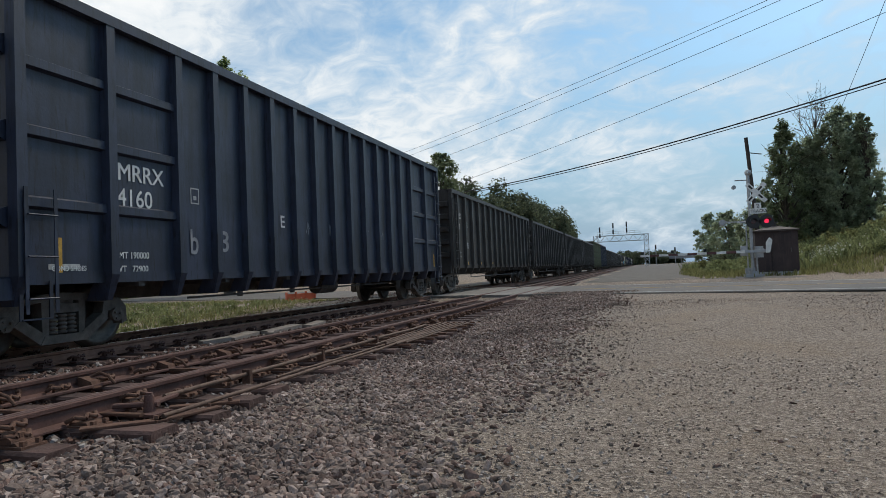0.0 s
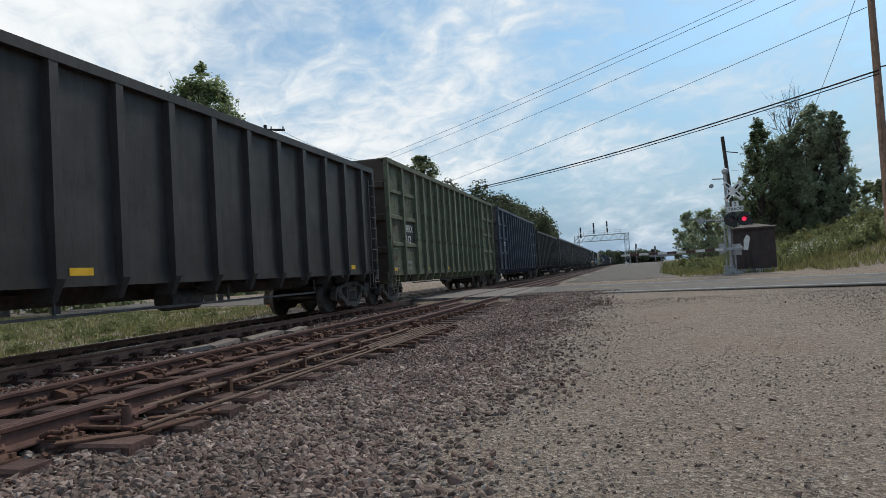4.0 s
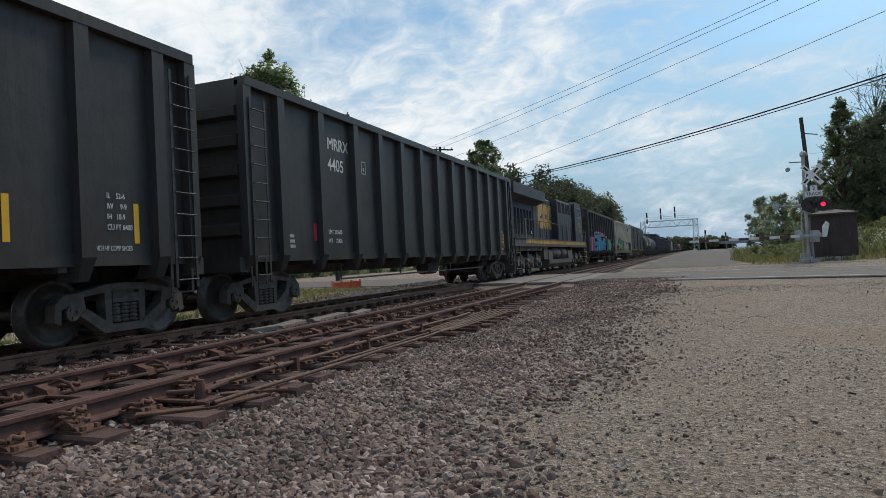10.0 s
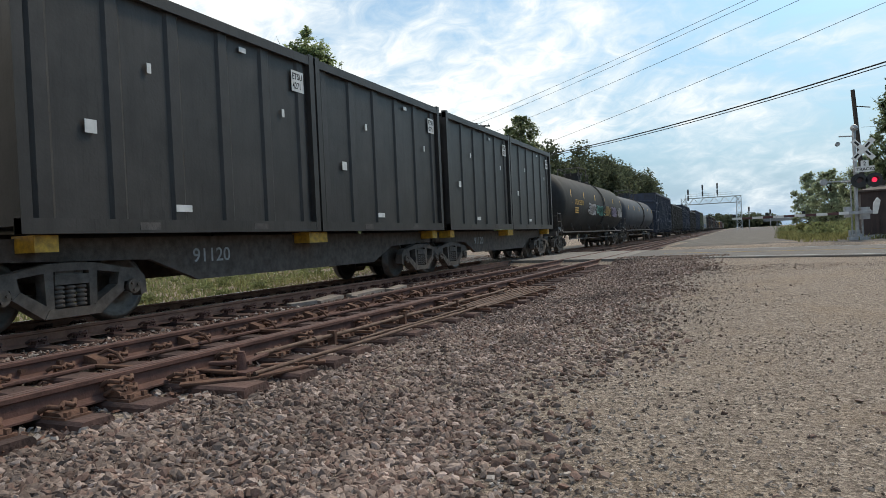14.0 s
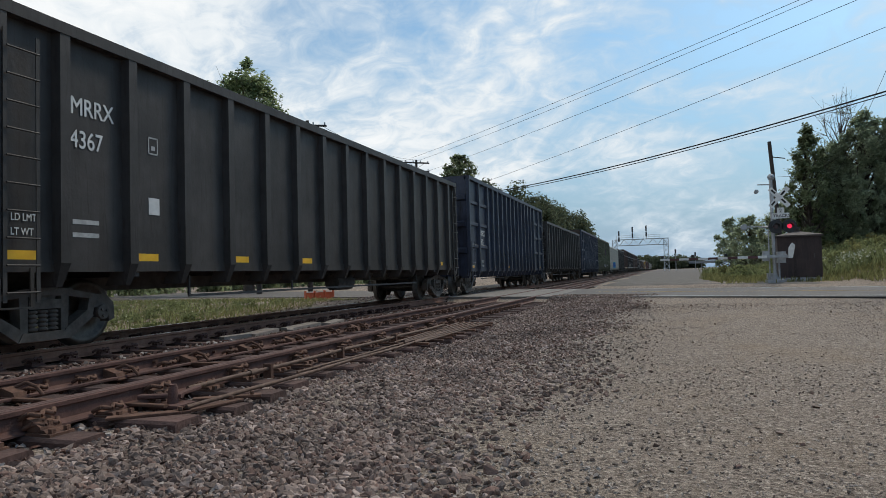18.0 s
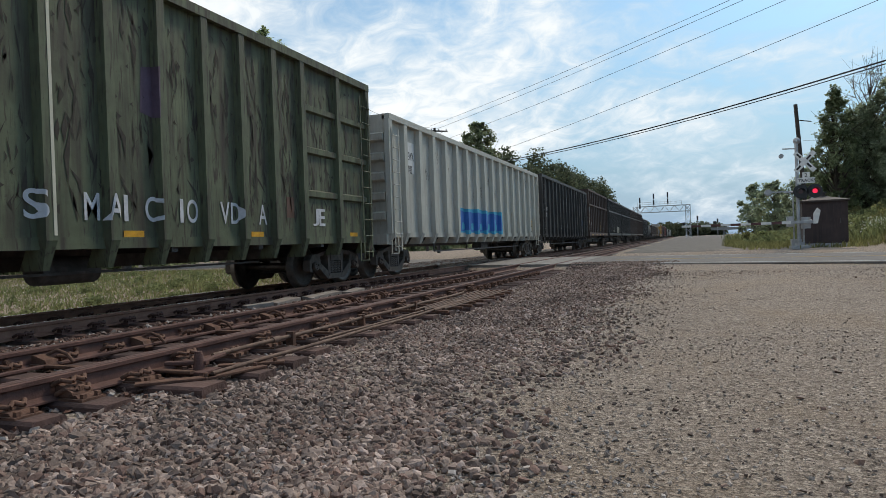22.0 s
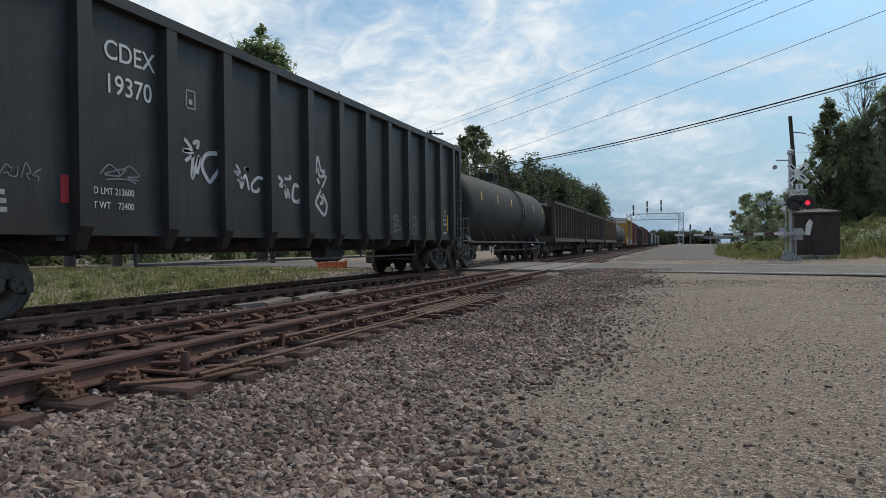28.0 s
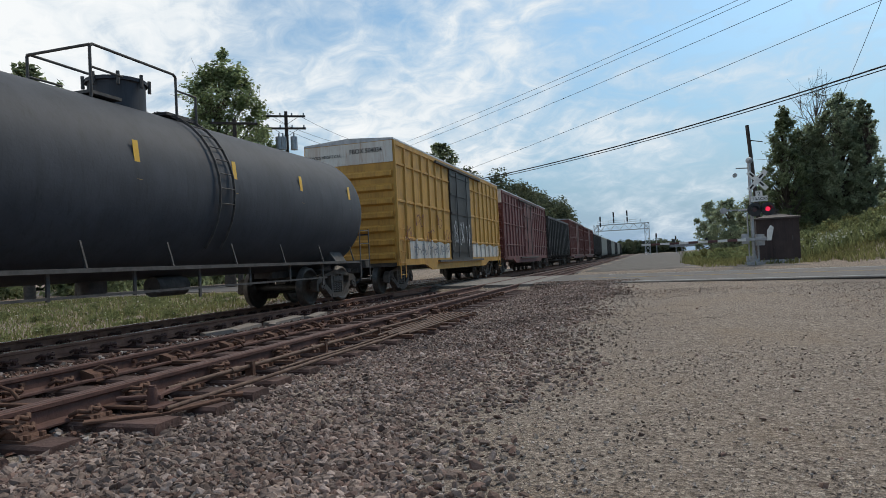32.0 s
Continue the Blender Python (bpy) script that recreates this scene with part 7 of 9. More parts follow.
    words("warning_words", "NOT LOAD ABOVE", 0.08, LETTER, car, (sh + 0.008, 7.97, 2.0), squeeze=0.68)
    words("warning_words", "OF SIDES", 0.08, LETTER, car, (sh + 0.008, 8.02, 1.88), squeeze=0.68)
    part("warning_plate", Geo().box(sh + 0.004, sh + 0.007, 8.05, 8.45, 1.71, 1.82), YELLOW, car, "yellow warning plate")
    part("reflector", Geo().box(sh + 0.004, sh + 0.008, 7.98, 8.44, 1.2, 1.42), YELLOW, car, "orange reflector")
    words("warning_words", "COMP SHOES", 0.06, LETTER, car, (sh + 0.008, 8.05, 1.1), squeeze=0.8)
    part("plate_mark", frame_mark(sh + 0.005, 6.46, 1.18, 0.34, 0.27), LETTER, car)
    hand_text(car, P, posts, ("ICH",), 6.85, 1.34, 0.24, 0.145, CHALK)
    hand_text(car, P, posts, ("BB",), 7.92, 1.52, 0.24, 0.13, CHALK)
    hand_text(car, P, posts, ("BB", "IN"), 8.62, 1.62, 0.28, 0.16, CHALK)
    for k, (y, z) in enumerate(((-4.9, 3.0), (-1.0, 2.7), (0.3, 2.9), (2.7, 2.5))):
        squiggle(car, sh + 0.008, y, z, 0.5, 0.35, GREY_SPRAY, 90 + k, 0.03, 3)
    car, posts, P = newer(281.1, 298.9, BEIGE, ("FWTX", "620"), "cream gondola with sprayed murals and rust runs", lcol=INK,
                          rows_at=(-8.2, -7.22, -6.1, -5.05, *(-3.9 + 1.08 * i for i in range(11)), 7.95))
    sh = P["sh"]
    for s in (1, -1):
        part("rusted_rim", Geo().box(*sorted((s * (P["hw"] + 0.012), s * (sh - 0.085))), -8.94, 8.94, P["zt"] - 0.07, P["zt"] + 0.006), RUST_PATCH, car, "flaking rusty top edge")
    drape("brown_field", outline_shape(cloud(-7.4, -3.5, 1.14, 1.72, 1.6, 3.0, 0.08)), P, posts, BROWN_SPRAY, car, 0.004)
    for k, (y0, y1, z1) in enumerate(((-7.0, -6.5, 2.44), (-6.44, -5.98, 2.32), (-5.94, -5.02, 2.44), (-4.8, -3.84, 2.38))):
        fat_bubble(car, P, posts, y0, y1, 1.22, z1, AMBER_FADE, 41 + k, slot=k % 2 == 1)
    drape("lime_field", outline_shape(cloud(-3.45, 0.2, 1.14, 1.98, 2.0, 2.2, 0.18)), P, posts, LIME, car, 0.004)
    for ch, y0, y1 in (("B", -2.95, -2.12), ("B", -1.92, -1.2), ("B", -1.05, -0.5)):
        fat_letter(car, P, posts, ch, y0, y1, 1.17, 2.18, LEAF_FADE, 0.006)
    hand_text(car, P, posts, ("HEN", "YOU", "WERE", "HERE"), -3.62, 1.9, 0.13, 0.085, INK)
    hand_text(car, P, posts, ("IS", "AND", "THEM"), -0.3, 1.9, 0.16, 0.12, INK)
    for y, row in ((0.84, "IN!"), (2.16, "B!"), (3.29, "B!"), (4.45, "B!")):
        hand_text(car, P, posts, (row,), y, 1.85, 0.26, 0.18, INK)
    for k, y in enumerate((0.8, 2.1, 3.1, 4.35)):
        squiggle(car, sh + 0.008, y, 1.25, 0.7, 0.5, PINK if k % 2 else GREY_SPRAY, 150 + k, 0.02, 5)
    drape("rust_patch", outline_shape([(4.34, 3.42), (5.02, 3.4), (5.0, 3.8), (4.38, 3.82)]), P, posts, RUST_PATCH, car, 0.005)
    drape("brown_field", outline_shape([(4.95, 1.14), (5.35, 1.14), (5.35, 1.78), (4.95, 1.76)]), P, posts, RUST_PATCH, car, 0.004)
    drape("black_blob", outline_shape(bubble(5.4, 5.95, 1.14, 2.05, 61)), P, posts, INK, car, 0.005)
    hand_text(car, P, posts, ("WISH", "YOU", "WERE"), 5.44, 1.7, 0.13, 0.11, CHALK, 0.01)
    drape("plum_field", outline_shape(cloud(6.05, 8.15, 1.14, 2.1, 2.0, 2.4, 0.22)), P, posts, PLUM, car, 0.004)
    for k in range(3):
        fat_bubble(car, P, posts, 6.15 + 0.66 * k, 6.7 + 0.66 * k, 1.25, 2.0, LILAC if k == 1 else BROWN_SPRAY, 65 + k)
    part("white_panel", Geo().box(sh + 0.003, sh + 0.006, -8.05, -7.4, 1.34, 2.06), WHITE, car, "white sprayed panel with black writing")
    part("orange_panel", Geo().box(sh + 0.003, sh + 0.006, -8.0, -7.3, 1.14, 1.33), YELLOW_SPRAY, car)
    drape("brown_field", outline_shape([(-7.45, 1.14), (-7.0, 1.14), (-7.0, 1.72), (-7.45, 1.74)]), P, posts, BROWN_SPRAY, car, 0.004)
    hand_text(car, P, posts, ("BKB", "IN", "TSS"), -7.94, 1.82, 0.17, 0.165, INK)
    hand_text(car, P, posts, ("14",), -6.88, 2.86, 0.22, 0.14, INK)
    hand_text(car, P, posts, ("BB", "AJS", "BB"), -8.7, 2.2, 0.26, 0.11, INK, gap=1.6)
    for k in range(9):
        squiggle(car, sh + 0.008, -7.9 + 1.75 * k, 2.45 + 0.3 * (k % 3), 0.45, 0.5, GREY_SPRAY if k % 2 else INK, 120 + k, 0.014, 3)
    CARS.append(container_pair(300.2, 311.9, BLACK_NEW, "flat car with two black ribbed waste containers"))
    CARS.append(container_pair(312.3, 323.7, BLACK_NEW, "flat car with two black ribbed waste containers"))
    t1 = tank_car(324.6, 343.4, TANK_BLACK, "black tank car with sprayed tags and yellow reflectors", 2.42, 1.57)
    t2 = tank_car(344.4, 363.4, TANK_GREY, "dark grey tank car with a crash box", 2.3, 1.45)
    for k, (m, w) in enumerate(((CHALK, 2.0), (GREEN_TAG, 2.2), (AMBER_TAG, 1.9), (LILAC, 1.8), (CHALK, 1.5))):
        for q in range(3):
            squiggle(t1, 1.585, -3.2 + 2.4 * k + 0.1 * q, 1.9, w, 0.6, m, 200 + 7 * k + q, 0.06, 6)
    words("lettering", "UTLX 950751", 0.26, YELLOW_OLD, t1, (0, 0, 0), squeeze=1.0).matrix_basis = pose(1.578, -6.4, 2.35, 0, -2, 0)
    bars(t1, 1.565, -6.4, 2.15, 3, 1.1, 0.06, 0.11, YELLOW_OLD, 41)
    CARS.extend((t1, t2))
    tall(364.9, 382.0, BLUE2, ("MRRX", "4131"), "tall navy blue ribbed gondola with chalk tags", tag=3)
    plain(384.0, 401.6, BLACK, ("MRRX", "4367"), "black ribbed steel gondola with white reporting marks")
    car, posts, P = tall(403.4, 420.1, BLUE, ("MRRX", "4185"), "tall navy blue gondola covered with chalk tags", tag=4)
    plain(421.9, 440.0, BLACK, ("RRRX", "349"), "black ribbed steel gondola")
    tall(441.7, 458.3, BLUE2, ("MRRX", "4175"), "tall blue gondola with a rusted end", GREEN_END, tag=5)
    car, posts, P = tall(459.5, 476.8, GREEN, ("MRRX", "4105"), "tall olive green gondola streaked with rust and dirt", GREEN_END)
    part("stencil_field", Geo().box(P["sh"] + 0.003, P["sh"] + 0.006, posts[1] + 0.1, posts[2] - 0.1, 1.95, 2.9), INK, car, "black stencil field")
    part("pale_strip", Geo().box(P["hw"] + 0.002, P["hw"] + 0.005, posts[8] + 0.03, posts[8] + 0.073, 1.1, 4.5), CREAM_SPRAY, car)
    rust_runs(car, P, posts, DARK_RUN, 970)
    for ch, y in (("S", -0.27), ("M", 0.56), ("A", 0.84), ("I", 1.2), ("C", 1.58), ("I", 2.27), ("O", 2.42), ("V", 3.2), ("D", 3.47), ("A", 4.25), ("J", 6.1), ("E", 6.35)):
        hand_text(car, P, posts, (ch,), y, 1.3, 0.36, 0.07 if ch == "I" else 0.24, CHALK)
    drape("rust_patch", outline_shape([(1.55, 2.85), (1.82, 2.8), (1.85, 3.55), (1.6, 3.5)]), P, posts, PLUM, car, 0.005)
    part("plate_mark", Geo().box(P["sh"] + 0.004, P["sh"] + 0.007, 5.16, 5.42, 1.45, 1.85), BROWN_SPRAY, car)
    car, posts, P = newer(478.0, 496.6, GREY, ("LEWX", "2182"), "pale grey ribbed gondola with a blue mural", n=15, lcol=INK)
    part("stencil_field", Geo().box(P["sh"] + 0.003, P["sh"] + 0.006, -8.15, -7.42, 2.85, 3.72), LETTER, car, "white stencil field")
    srnd = random.Random(88)
    for k in range(16):
        squiggle(car, P["sh"] + 0.008, -6.6 + 0.95 * k, srnd.uniform(2.3, 3.4), 0.3, srnd.uniform(0.3, 0.7), INK, 880 + k, 0.012, 2)
    drape("cyan_field", outline_shape(cloud(-3.7, 1.9, 1.14, 2.02, 2.0, 1.2, 0.06)), P, posts, CYAN, car, 0.004)
    for k in range(5):
        drape("sprayed_letter", outline_shape(bubble(-3.5 + 1.06 * k, -2.6 + 1.06 * k, 1.26, 1.94, 71 + k, square=7)), P, posts, BLUE_SPRAY, car, 0.007)
        drape("letter_slot", outline_shape(bubble(-3.25 + 1.06 * k, -2.95 + 1.06 * k, 1.3, 1.55, 76 + k, 12, square=7)), P, posts, CYAN, car, 0.01)
    car, posts, P = plain(497.6, 515.1, BLACK_SCUFF, (), "black weathered gondola with white sprayed outlines", zt=4.43,
                          rows_at=(-7.85, -6.7, -5.55, -4.4, -3.25, -2.1, -0.95, 0.2, 1.35, 2.5, 3.65, 4.78, 5.68, 7.08, 8.0))
    marks(car, P, posts[1] + 0.42, 2.5, ("LEWX", "1202"), 0.22, gap=1.5, squeeze=0.8)
    x = P["sh"] + 0.008
    sign(car, "fan", x, 3.85, 1.95, 0.72, 0.6, CHALK, 0.04)
    sign(car, "loops", x, 3.86, 1.15, 0.75, 0.6, GREY_SPRAY, 0.05)
    part("white_dot", Geo().cyl((x, 5.12, 2.0), (x + 0.002, 5.12, 2.0), 0.09, 20), CHALK, car)
    part("plate_mark", frame_mark(x, 4.96, 1.35, 0.42, 0.3, 0.02), LETTER, car)
    sign(car, "loops", x, 4.96, 1.13, 0.45, 0.28, WORN_SPRAY, 0.018)
    sign(car, "word", x, 4.98, 1.68, 0.4, 0.18, WORN_SPRAY, 0.02)
    sign(car, "word", x, 5.86, 2.0, 0.95, 0.27, FADED_BLUE, 0.05)
    sign(car, "loops", x, 5.9, 1.82, 0.95, 0.35, FADED_BLUE, 0.035)
    for k, (kind, y, z, w, h) in enumerate((("word", 5.9, 1.68, 0.4, 0.18), ("loops", 5.9, 1.25, 0.5, 0.35), ("word", 7.3, 1.2, 0.5, 0.32), ("loops", 7.3, 1.7, 0.4, 0.5), ("tower", 8.2, 1.85, 0.14, 0.5), ("crown", 2.75, 1.3, 0.6, 0.9), ("script", 1.6, 1.4, 0.6, 0.5), ("loops", -0.7, 1.3, 0.7, 0.6), ("word", -3.0, 1.5, 0.7, 0.3))):
        sign(car, kind, x, y, z, w, h, WORN_SPRAY, 0.02)
    bars(car, P["sh"] + 0.004, 6.4, 1.55, 3, 0.42, 0.045, 0.09, LETTER_DIM, 3)
    g, pale = Geo(), Geo()
    for k in range(len(posts) - 1):
        if posts[k + 1] - posts[k] > 0.5:
            scratches(pale if k == 12 else g, x - 0.002, posts[k] + 0.14, posts[k + 1] - 0.12, 2.3, 4.2, 34 if k == 12 else 9, 640 + k, 0.45 if k == 12 else 0.3, 0.04 if k == 12 else 0.016, 0.12)
    scraped(car, g, WORN_SPRAY, "thin pale scratches")
    scraped(car, pale, CREAM_SPRAY, "cream paint drips")
    car, posts, P = stack(516.5, 530.1, BROWN, ("JAMX", "1107"), "rust-brown two-tier gondola with a peeled cream corner", 11)
    x = P["sh"] + 0.006
    drape("peeled_patch", outline_shape([(-6.58, 1.5), (-6.2, 1.45), (-5.68, 1.42), (-5.64, 2.6), (-5.66, 3.5), (-6.1, 3.48), (-6.6, 3.5), (-6.5, 2.8), (-6.4, 2.1)]), P, [], WHITE, car, 0.004, "peeling cream primer")
    g = Geo()
    scratches(g, x + 0.002, -6.6, -5.66, 1.4, 3.5, 46, 660, 1.2, 0.13, 0.05)
    scraped(car, g, RUST_PATCH, "rust showing through the primer")
    for k, y in enumerate((-5.25, -2.3, 0.1, 2.6, 5.0)):
        part("reflector", Geo().box(P["hw"] + 0.031, P["hw"] + 0.035, y, y + (0.75 if k == 0 else 0.36), 1.1, 1.21), YELLOW_OLD, car)
    part("orange_tag", Geo().box(x, x + 0.003, 0.62, 0.78, 4.15, 4.68), YELLOW_SPRAY, car)
    for k, y in enumerate((-5.2, -4.1, -2.7, -1.0, 0.3, 2.6, 3.9)):
        sign(car, ("loops", "word", "tower")[k % 3], x, y, 1.45, 0.55, 0.4, GREY_SPRAY if k != 1 else WORN_SPRAY, 0.02)
    car, posts, P = stack(531.7, 545.5, BLACK, ("JAMX", "1002"), "black two-tier gondola with cream sprayed shapes")
    for k in range(2):
        fat_bubble(car, P, posts, -1.75 + 0.85 * k, -0.95 + 0.85 * k, 1.36, 1.95 + 0.25 * (k == 0), CREAM_SPRAY, 81 + k)
    for k in range(5):
        fat_bubble(car, P, posts, 2.35 + 0.68 * k, 2.93 + 0.68 * k, 1.38, 2.12 - 0.06 * (k % 2), CREAM_SPRAY, 91 + k)
    hand_text(car, dict(P, sh=P["hw"] + 0.03, hw=P["hw"] + 0.03), [], ("CENTRAL",), -4.25, 1.12, 0.17, 0.145, GREY_SPRAY, 0.003)
    part("orange_tag", Geo().box(P["sh"] + 0.004, P["sh"] + 0.007, 0.78, 0.9, 4.2, 4.6), YELLOW_SPRAY, car)
    squiggle(car, P["sh"] + 0.008, -5.35, 1.8, 0.6, 0.7, GREY_SPRAY, 510, 0.035, 3)
    for k in range(3):
        squiggle(car, P["sh"] + 0.014, -3.0 + 0.75 * k, 1.4, 0.8, 0.95, GREY_SPRAY if k < 2 else CREAM_SPRAY, 500 + k, 0.04, 4)
    squiggle(car, P["sh"] + 0.014, 0.2, 1.4, 1.4, 0.6, CREAM_SPRAY, 507, 0.06, 3)
    stack(546.9, 560.7, BLACK, ("JAMX", "1055"), "black two-tier gondola with white reporting marks")
    stack(562.2, 576.0, SCRAP_BROWN, ("JAMX", "1041"), "dark brown two-tier gondola, weathered")
    stack(577.5, 591.4, BROWN, ("JAMX", "1038"), "rust-brown two-tier gondola with flaking paint")
    car, posts, P = newer(593.0, 611.0, BLACK_NEW, ("CDEX", "19370"), "clean black ribbed gondola with white tags")
    for k, kind, z, w, h in ((3, "script", 1.95, 0.8, 0.62), (4, "script", 1.85, 0.72, 0.42), (5, "script", 1.75, 0.7, 0.5), (6, "tower", 1.55, 0.55, 1.15)):
        sign(car, kind, P["sh"] + 0.008, posts[k] + 0.34, z, w, h, CHALK, 0.066)
    for k, kind in ((9, "crown"), (10, "tower"), (11, "word")):
        sign(car, kind, P["sh"] + 0.008, posts[k] + 0.4, 1.2, 0.5, 0.55, GREY_SPRAY, 0.025)
    sign(car, "loops", P["sh"] + 0.008, posts[2] + 0.35, 1.78, 0.7, 0.24, GREY_SPRAY, 0.02)
    sign(car, "word", P["sh"] + 0.008, posts[1] + 0.4, 1.7, 0.5, 0.16, GREY_SPRAY, 0.016)
    CARS.append(tank_car(611.6, 627.9, TANK_BLACK, "black tank car with yellow reflectors and white stencils", 2.36, 1.5))
    scrap(630.0, 643.9, SCRAP_BROWN, ((2, "DJ", 0), (3, "JX", 0), (2, "950", 0.5), (3, "972", 0.5)), "dark brown scrap gondola with sloped rusty ends")
    scrap(645.1, 659.3, SCRAP_BROWN, ((2, "DJ", 0), (3, "JX", 0), (2, "950", 0.5), (3, "938", 0.5)), "dark brown scrap gondola with sloped ends", (-1.95, 2.7), 0.5)
    car, posts, P = scrap(660.9, 674.6, OCHRE, (), "ochre rust-coloured scrap gondola with sloped ends", (-1.36, 1.96), 0.33, 16)
    part("stencil_field", Geo().box(P["sh"] + 0.003, P["sh"] + 0.006, -4.95, -4.32, 1.75, 2.42), INK, car, "black stencil field")
    part("stencil_field", Geo().box(P["sh"] + 0.003, P["sh"] + 0.006, -4.12, -3.5, 1.75, 2.42), INK, car, "black stencil field")
    words("lettering", "DJJX", 0.22, LETTER, car, (P["sh"] + 0.008, -4.9, 2.1), squeeze=0.68)
    words("lettering", "8905", 0.22, LETTER, car, (P["sh"] + 0.008, -4.08, 2.1), squeeze=0.8)
    CARS.append(tank_car(675.2, 691.4, TANK_GREY, "slate grey tank car with yellow reflectors", 2.33, 1.49))
    fb = box_car(693.2, 708.1, BOX_YELLOW, "yellow ribbed box car with a dark door and white end band", door=BLACK, capmat=WHITE)
    words("lettering", "FBOX 504034", 0.15, INK, fb, (0, 0, 0), squeeze=0.9).matrix_basis = pose(0.05, -7.49, 4.36, 0, 0, -90)
    words("lettering", "EXCESS HEIGHT CAR", 0.09, INK, fb, (0, 0, 0), squeeze=0.9).matrix_basis = pose(-1.3, -7.49, 4.3, 0, 0, -90)
    for k in range(5):
        squiggle(fb, 1.545, -6.9 + 1.1 * k, 1.6 + 0.5 * (k % 2), 0.8, 0.5, MAROON2, 700 + k, 0.03, 3)
    for k in range(3):
        squiggle(fb, 1.58, -1.4 + 0.95 * k, 1.5, 0.7, 1.0, CHALK, 710 + k, 0.035, 3)
    BP = dict(sh=1.485, hw=1.535, pw=0.08)
    bposts = [-7.39 + k * 14.78 / 18 for k in range(19)]
    drape("white_field", outline_shape(cloud(-6.3, -1.8, 1.05, 1.62, 1.5, 2.6, 0.12)), BP, bposts, WHITE, fb, 0.004, "flaking white sprayed field")
    drape("white_field", outline_shape(cloud(1.8, 7.2, 1.05, 1.55, 1.45, 2.1, 0.14)), BP, bposts, WHITE, fb, 0.004, "flaking white sprayed field")
    for k in range(6):
        squiggle(fb, 1.545, -6.1 + 0.72 * k, 1.15, 0.6, 0.4, GREY_SPRAY, 730 + k, 0.04, 3)
    CARS.append(fb)
    CARS.append(box_car(709.3, 725.6, MAROON, "maroon ribbed box car, faded", capmat=WHITE, zt=4.7))
    plain(727.0, 742.0, BLACK, (), "short dark ribbed gondola", n=12)
    CARS.append(box_car(743.4, 759.5, MAROON2, "red-brown box car with worn white panels", zt=4.75))
    CARS.append(box_car(761.0, 777.0, MAROON2, "red-brown box car with worn white panels", zt=4.65))
    plain(778.6, 797.0, BLACK, (), "dark ribbed steel gondola, weathered")
    plain(798.6, 816.0, GREY, (), "pale grey ribbed steel gondola")
    plain(817.6, 836.0, BLACK, (), "dark ribbed steel gondola, weathered")
    plain(837.6, 855.0, GREY, (), "pale grey ribbed steel gondola")
    plain(856.6, 875.0, BLACK, (), "dark ribbed steel gondola, weathered")
    plain(876.6, 895.0, GREY, (), "pale grey ribbed steel gondola")
    plain(896.6, 915.0, BLACK, (), "dark ribbed steel gondola, weathered")


build_train()

# ---- trees, weeds and grass ----
BARK = surface("bark", (0.06, 0.045, 0.035), (0.13, 0.1, 0.08), 5, 0.95, 0, 0.5, 20)


def leafy(name, a, b, vary=0.45):
    m = surface(name, a, b, 0.6, 0.75, 0, vary=vary, island=True, spec=0.25)
    N, L = m.node_tree.nodes, m.node_tree.links
    p = N["Principled BSDF"]
    tr = N.new("ShaderNodeBsdfTranslucent")
    L.new(p.inputs["Base Color"].links[0].from_socket, tr.inputs[0])
    mx = N.new("ShaderNodeMixShader")
    mx.inputs[0].default_value = 0.65
    L.new(p.outputs[0], mx.inputs[1])
    L.new(tr.outputs[0], mx.inputs[2])
    L.new(mx.outputs[0], N["Material Output"].inputs[0])
    return m


LEAF = leafy("leaves", (0.19, 0.225, 0.125), (0.3, 0.34, 0.19))
LEAF_DARK = leafy("dark_leaves", (0.3, 0.345, 0.225), (0.44, 0.485, 0.325), 0.3)
LEAF_PALE = leafy("pale_leaves", (0.2, 0.25, 0.12), (0.32, 0.37, 0.19))
GRASS = leafy("grass_blades", (0.14, 0.145, 0.06), (0.25, 0.24, 0.105), 0.4)
WEED = leafy("weed_leaves", (0.15, 0.175, 0.08), (0.27, 0.285, 0.135), 0.4)
FLOWER = surface("flower_heads", (0.55, 0.54, 0.4), (0.7, 0.68, 0.55), 4, 0.8, vary=0.2, island=True)


def quads(name, centres, sizes, mat, seed, upright=0.0, aspect=1.0, facing=None):
    """Many small leaves: one quad each, turned every way; upright pulls them to stand."""
    rs = np.random.RandomState(seed)
    n = len(centres)
    a = rs.normal(size=(n, 3))
    a[:, 2] *= 1 - upright
    if facing is not None:
        a = a * 0.55 + facing
    a /= np.linalg.norm(a, axis=1, keepdims=True)
    b = np.cross(a, rs.normal(size=(n, 3)) * (1 - upright) + np.array([0, 0, 1.0]) * upright * 3)
    b /= np.linalg.norm(b, axis=1, keepdims=True)
    c = np.cross(a, b)
    s = np.asarray(sizes).reshape(-1, 1) * 0.5
    v = np.stack([centres - b * s - c * s * aspect, centres + b * s * 0.9 - c * s * aspect * 0.4, centres + b * s * 0.3 + c * s * aspect, centres - b * s * 0.8 + c * s * aspect * 0.5], 1)
    me = bpy.data.meshes.new(name)
    me.vertices.add(n * 4)
    me.vertices.foreach_set("co", v.reshape(-1))
    me.loops.add(n * 4)
    me.loops.foreach_set("vertex_index", np.arange(n * 4))
    me.polygons.add(n)
    me.polygons.foreach_set("loop_start", np.arange(n) * 4)
    me.update(calc_edges=True)
    me.materials.append(mat)
    return me


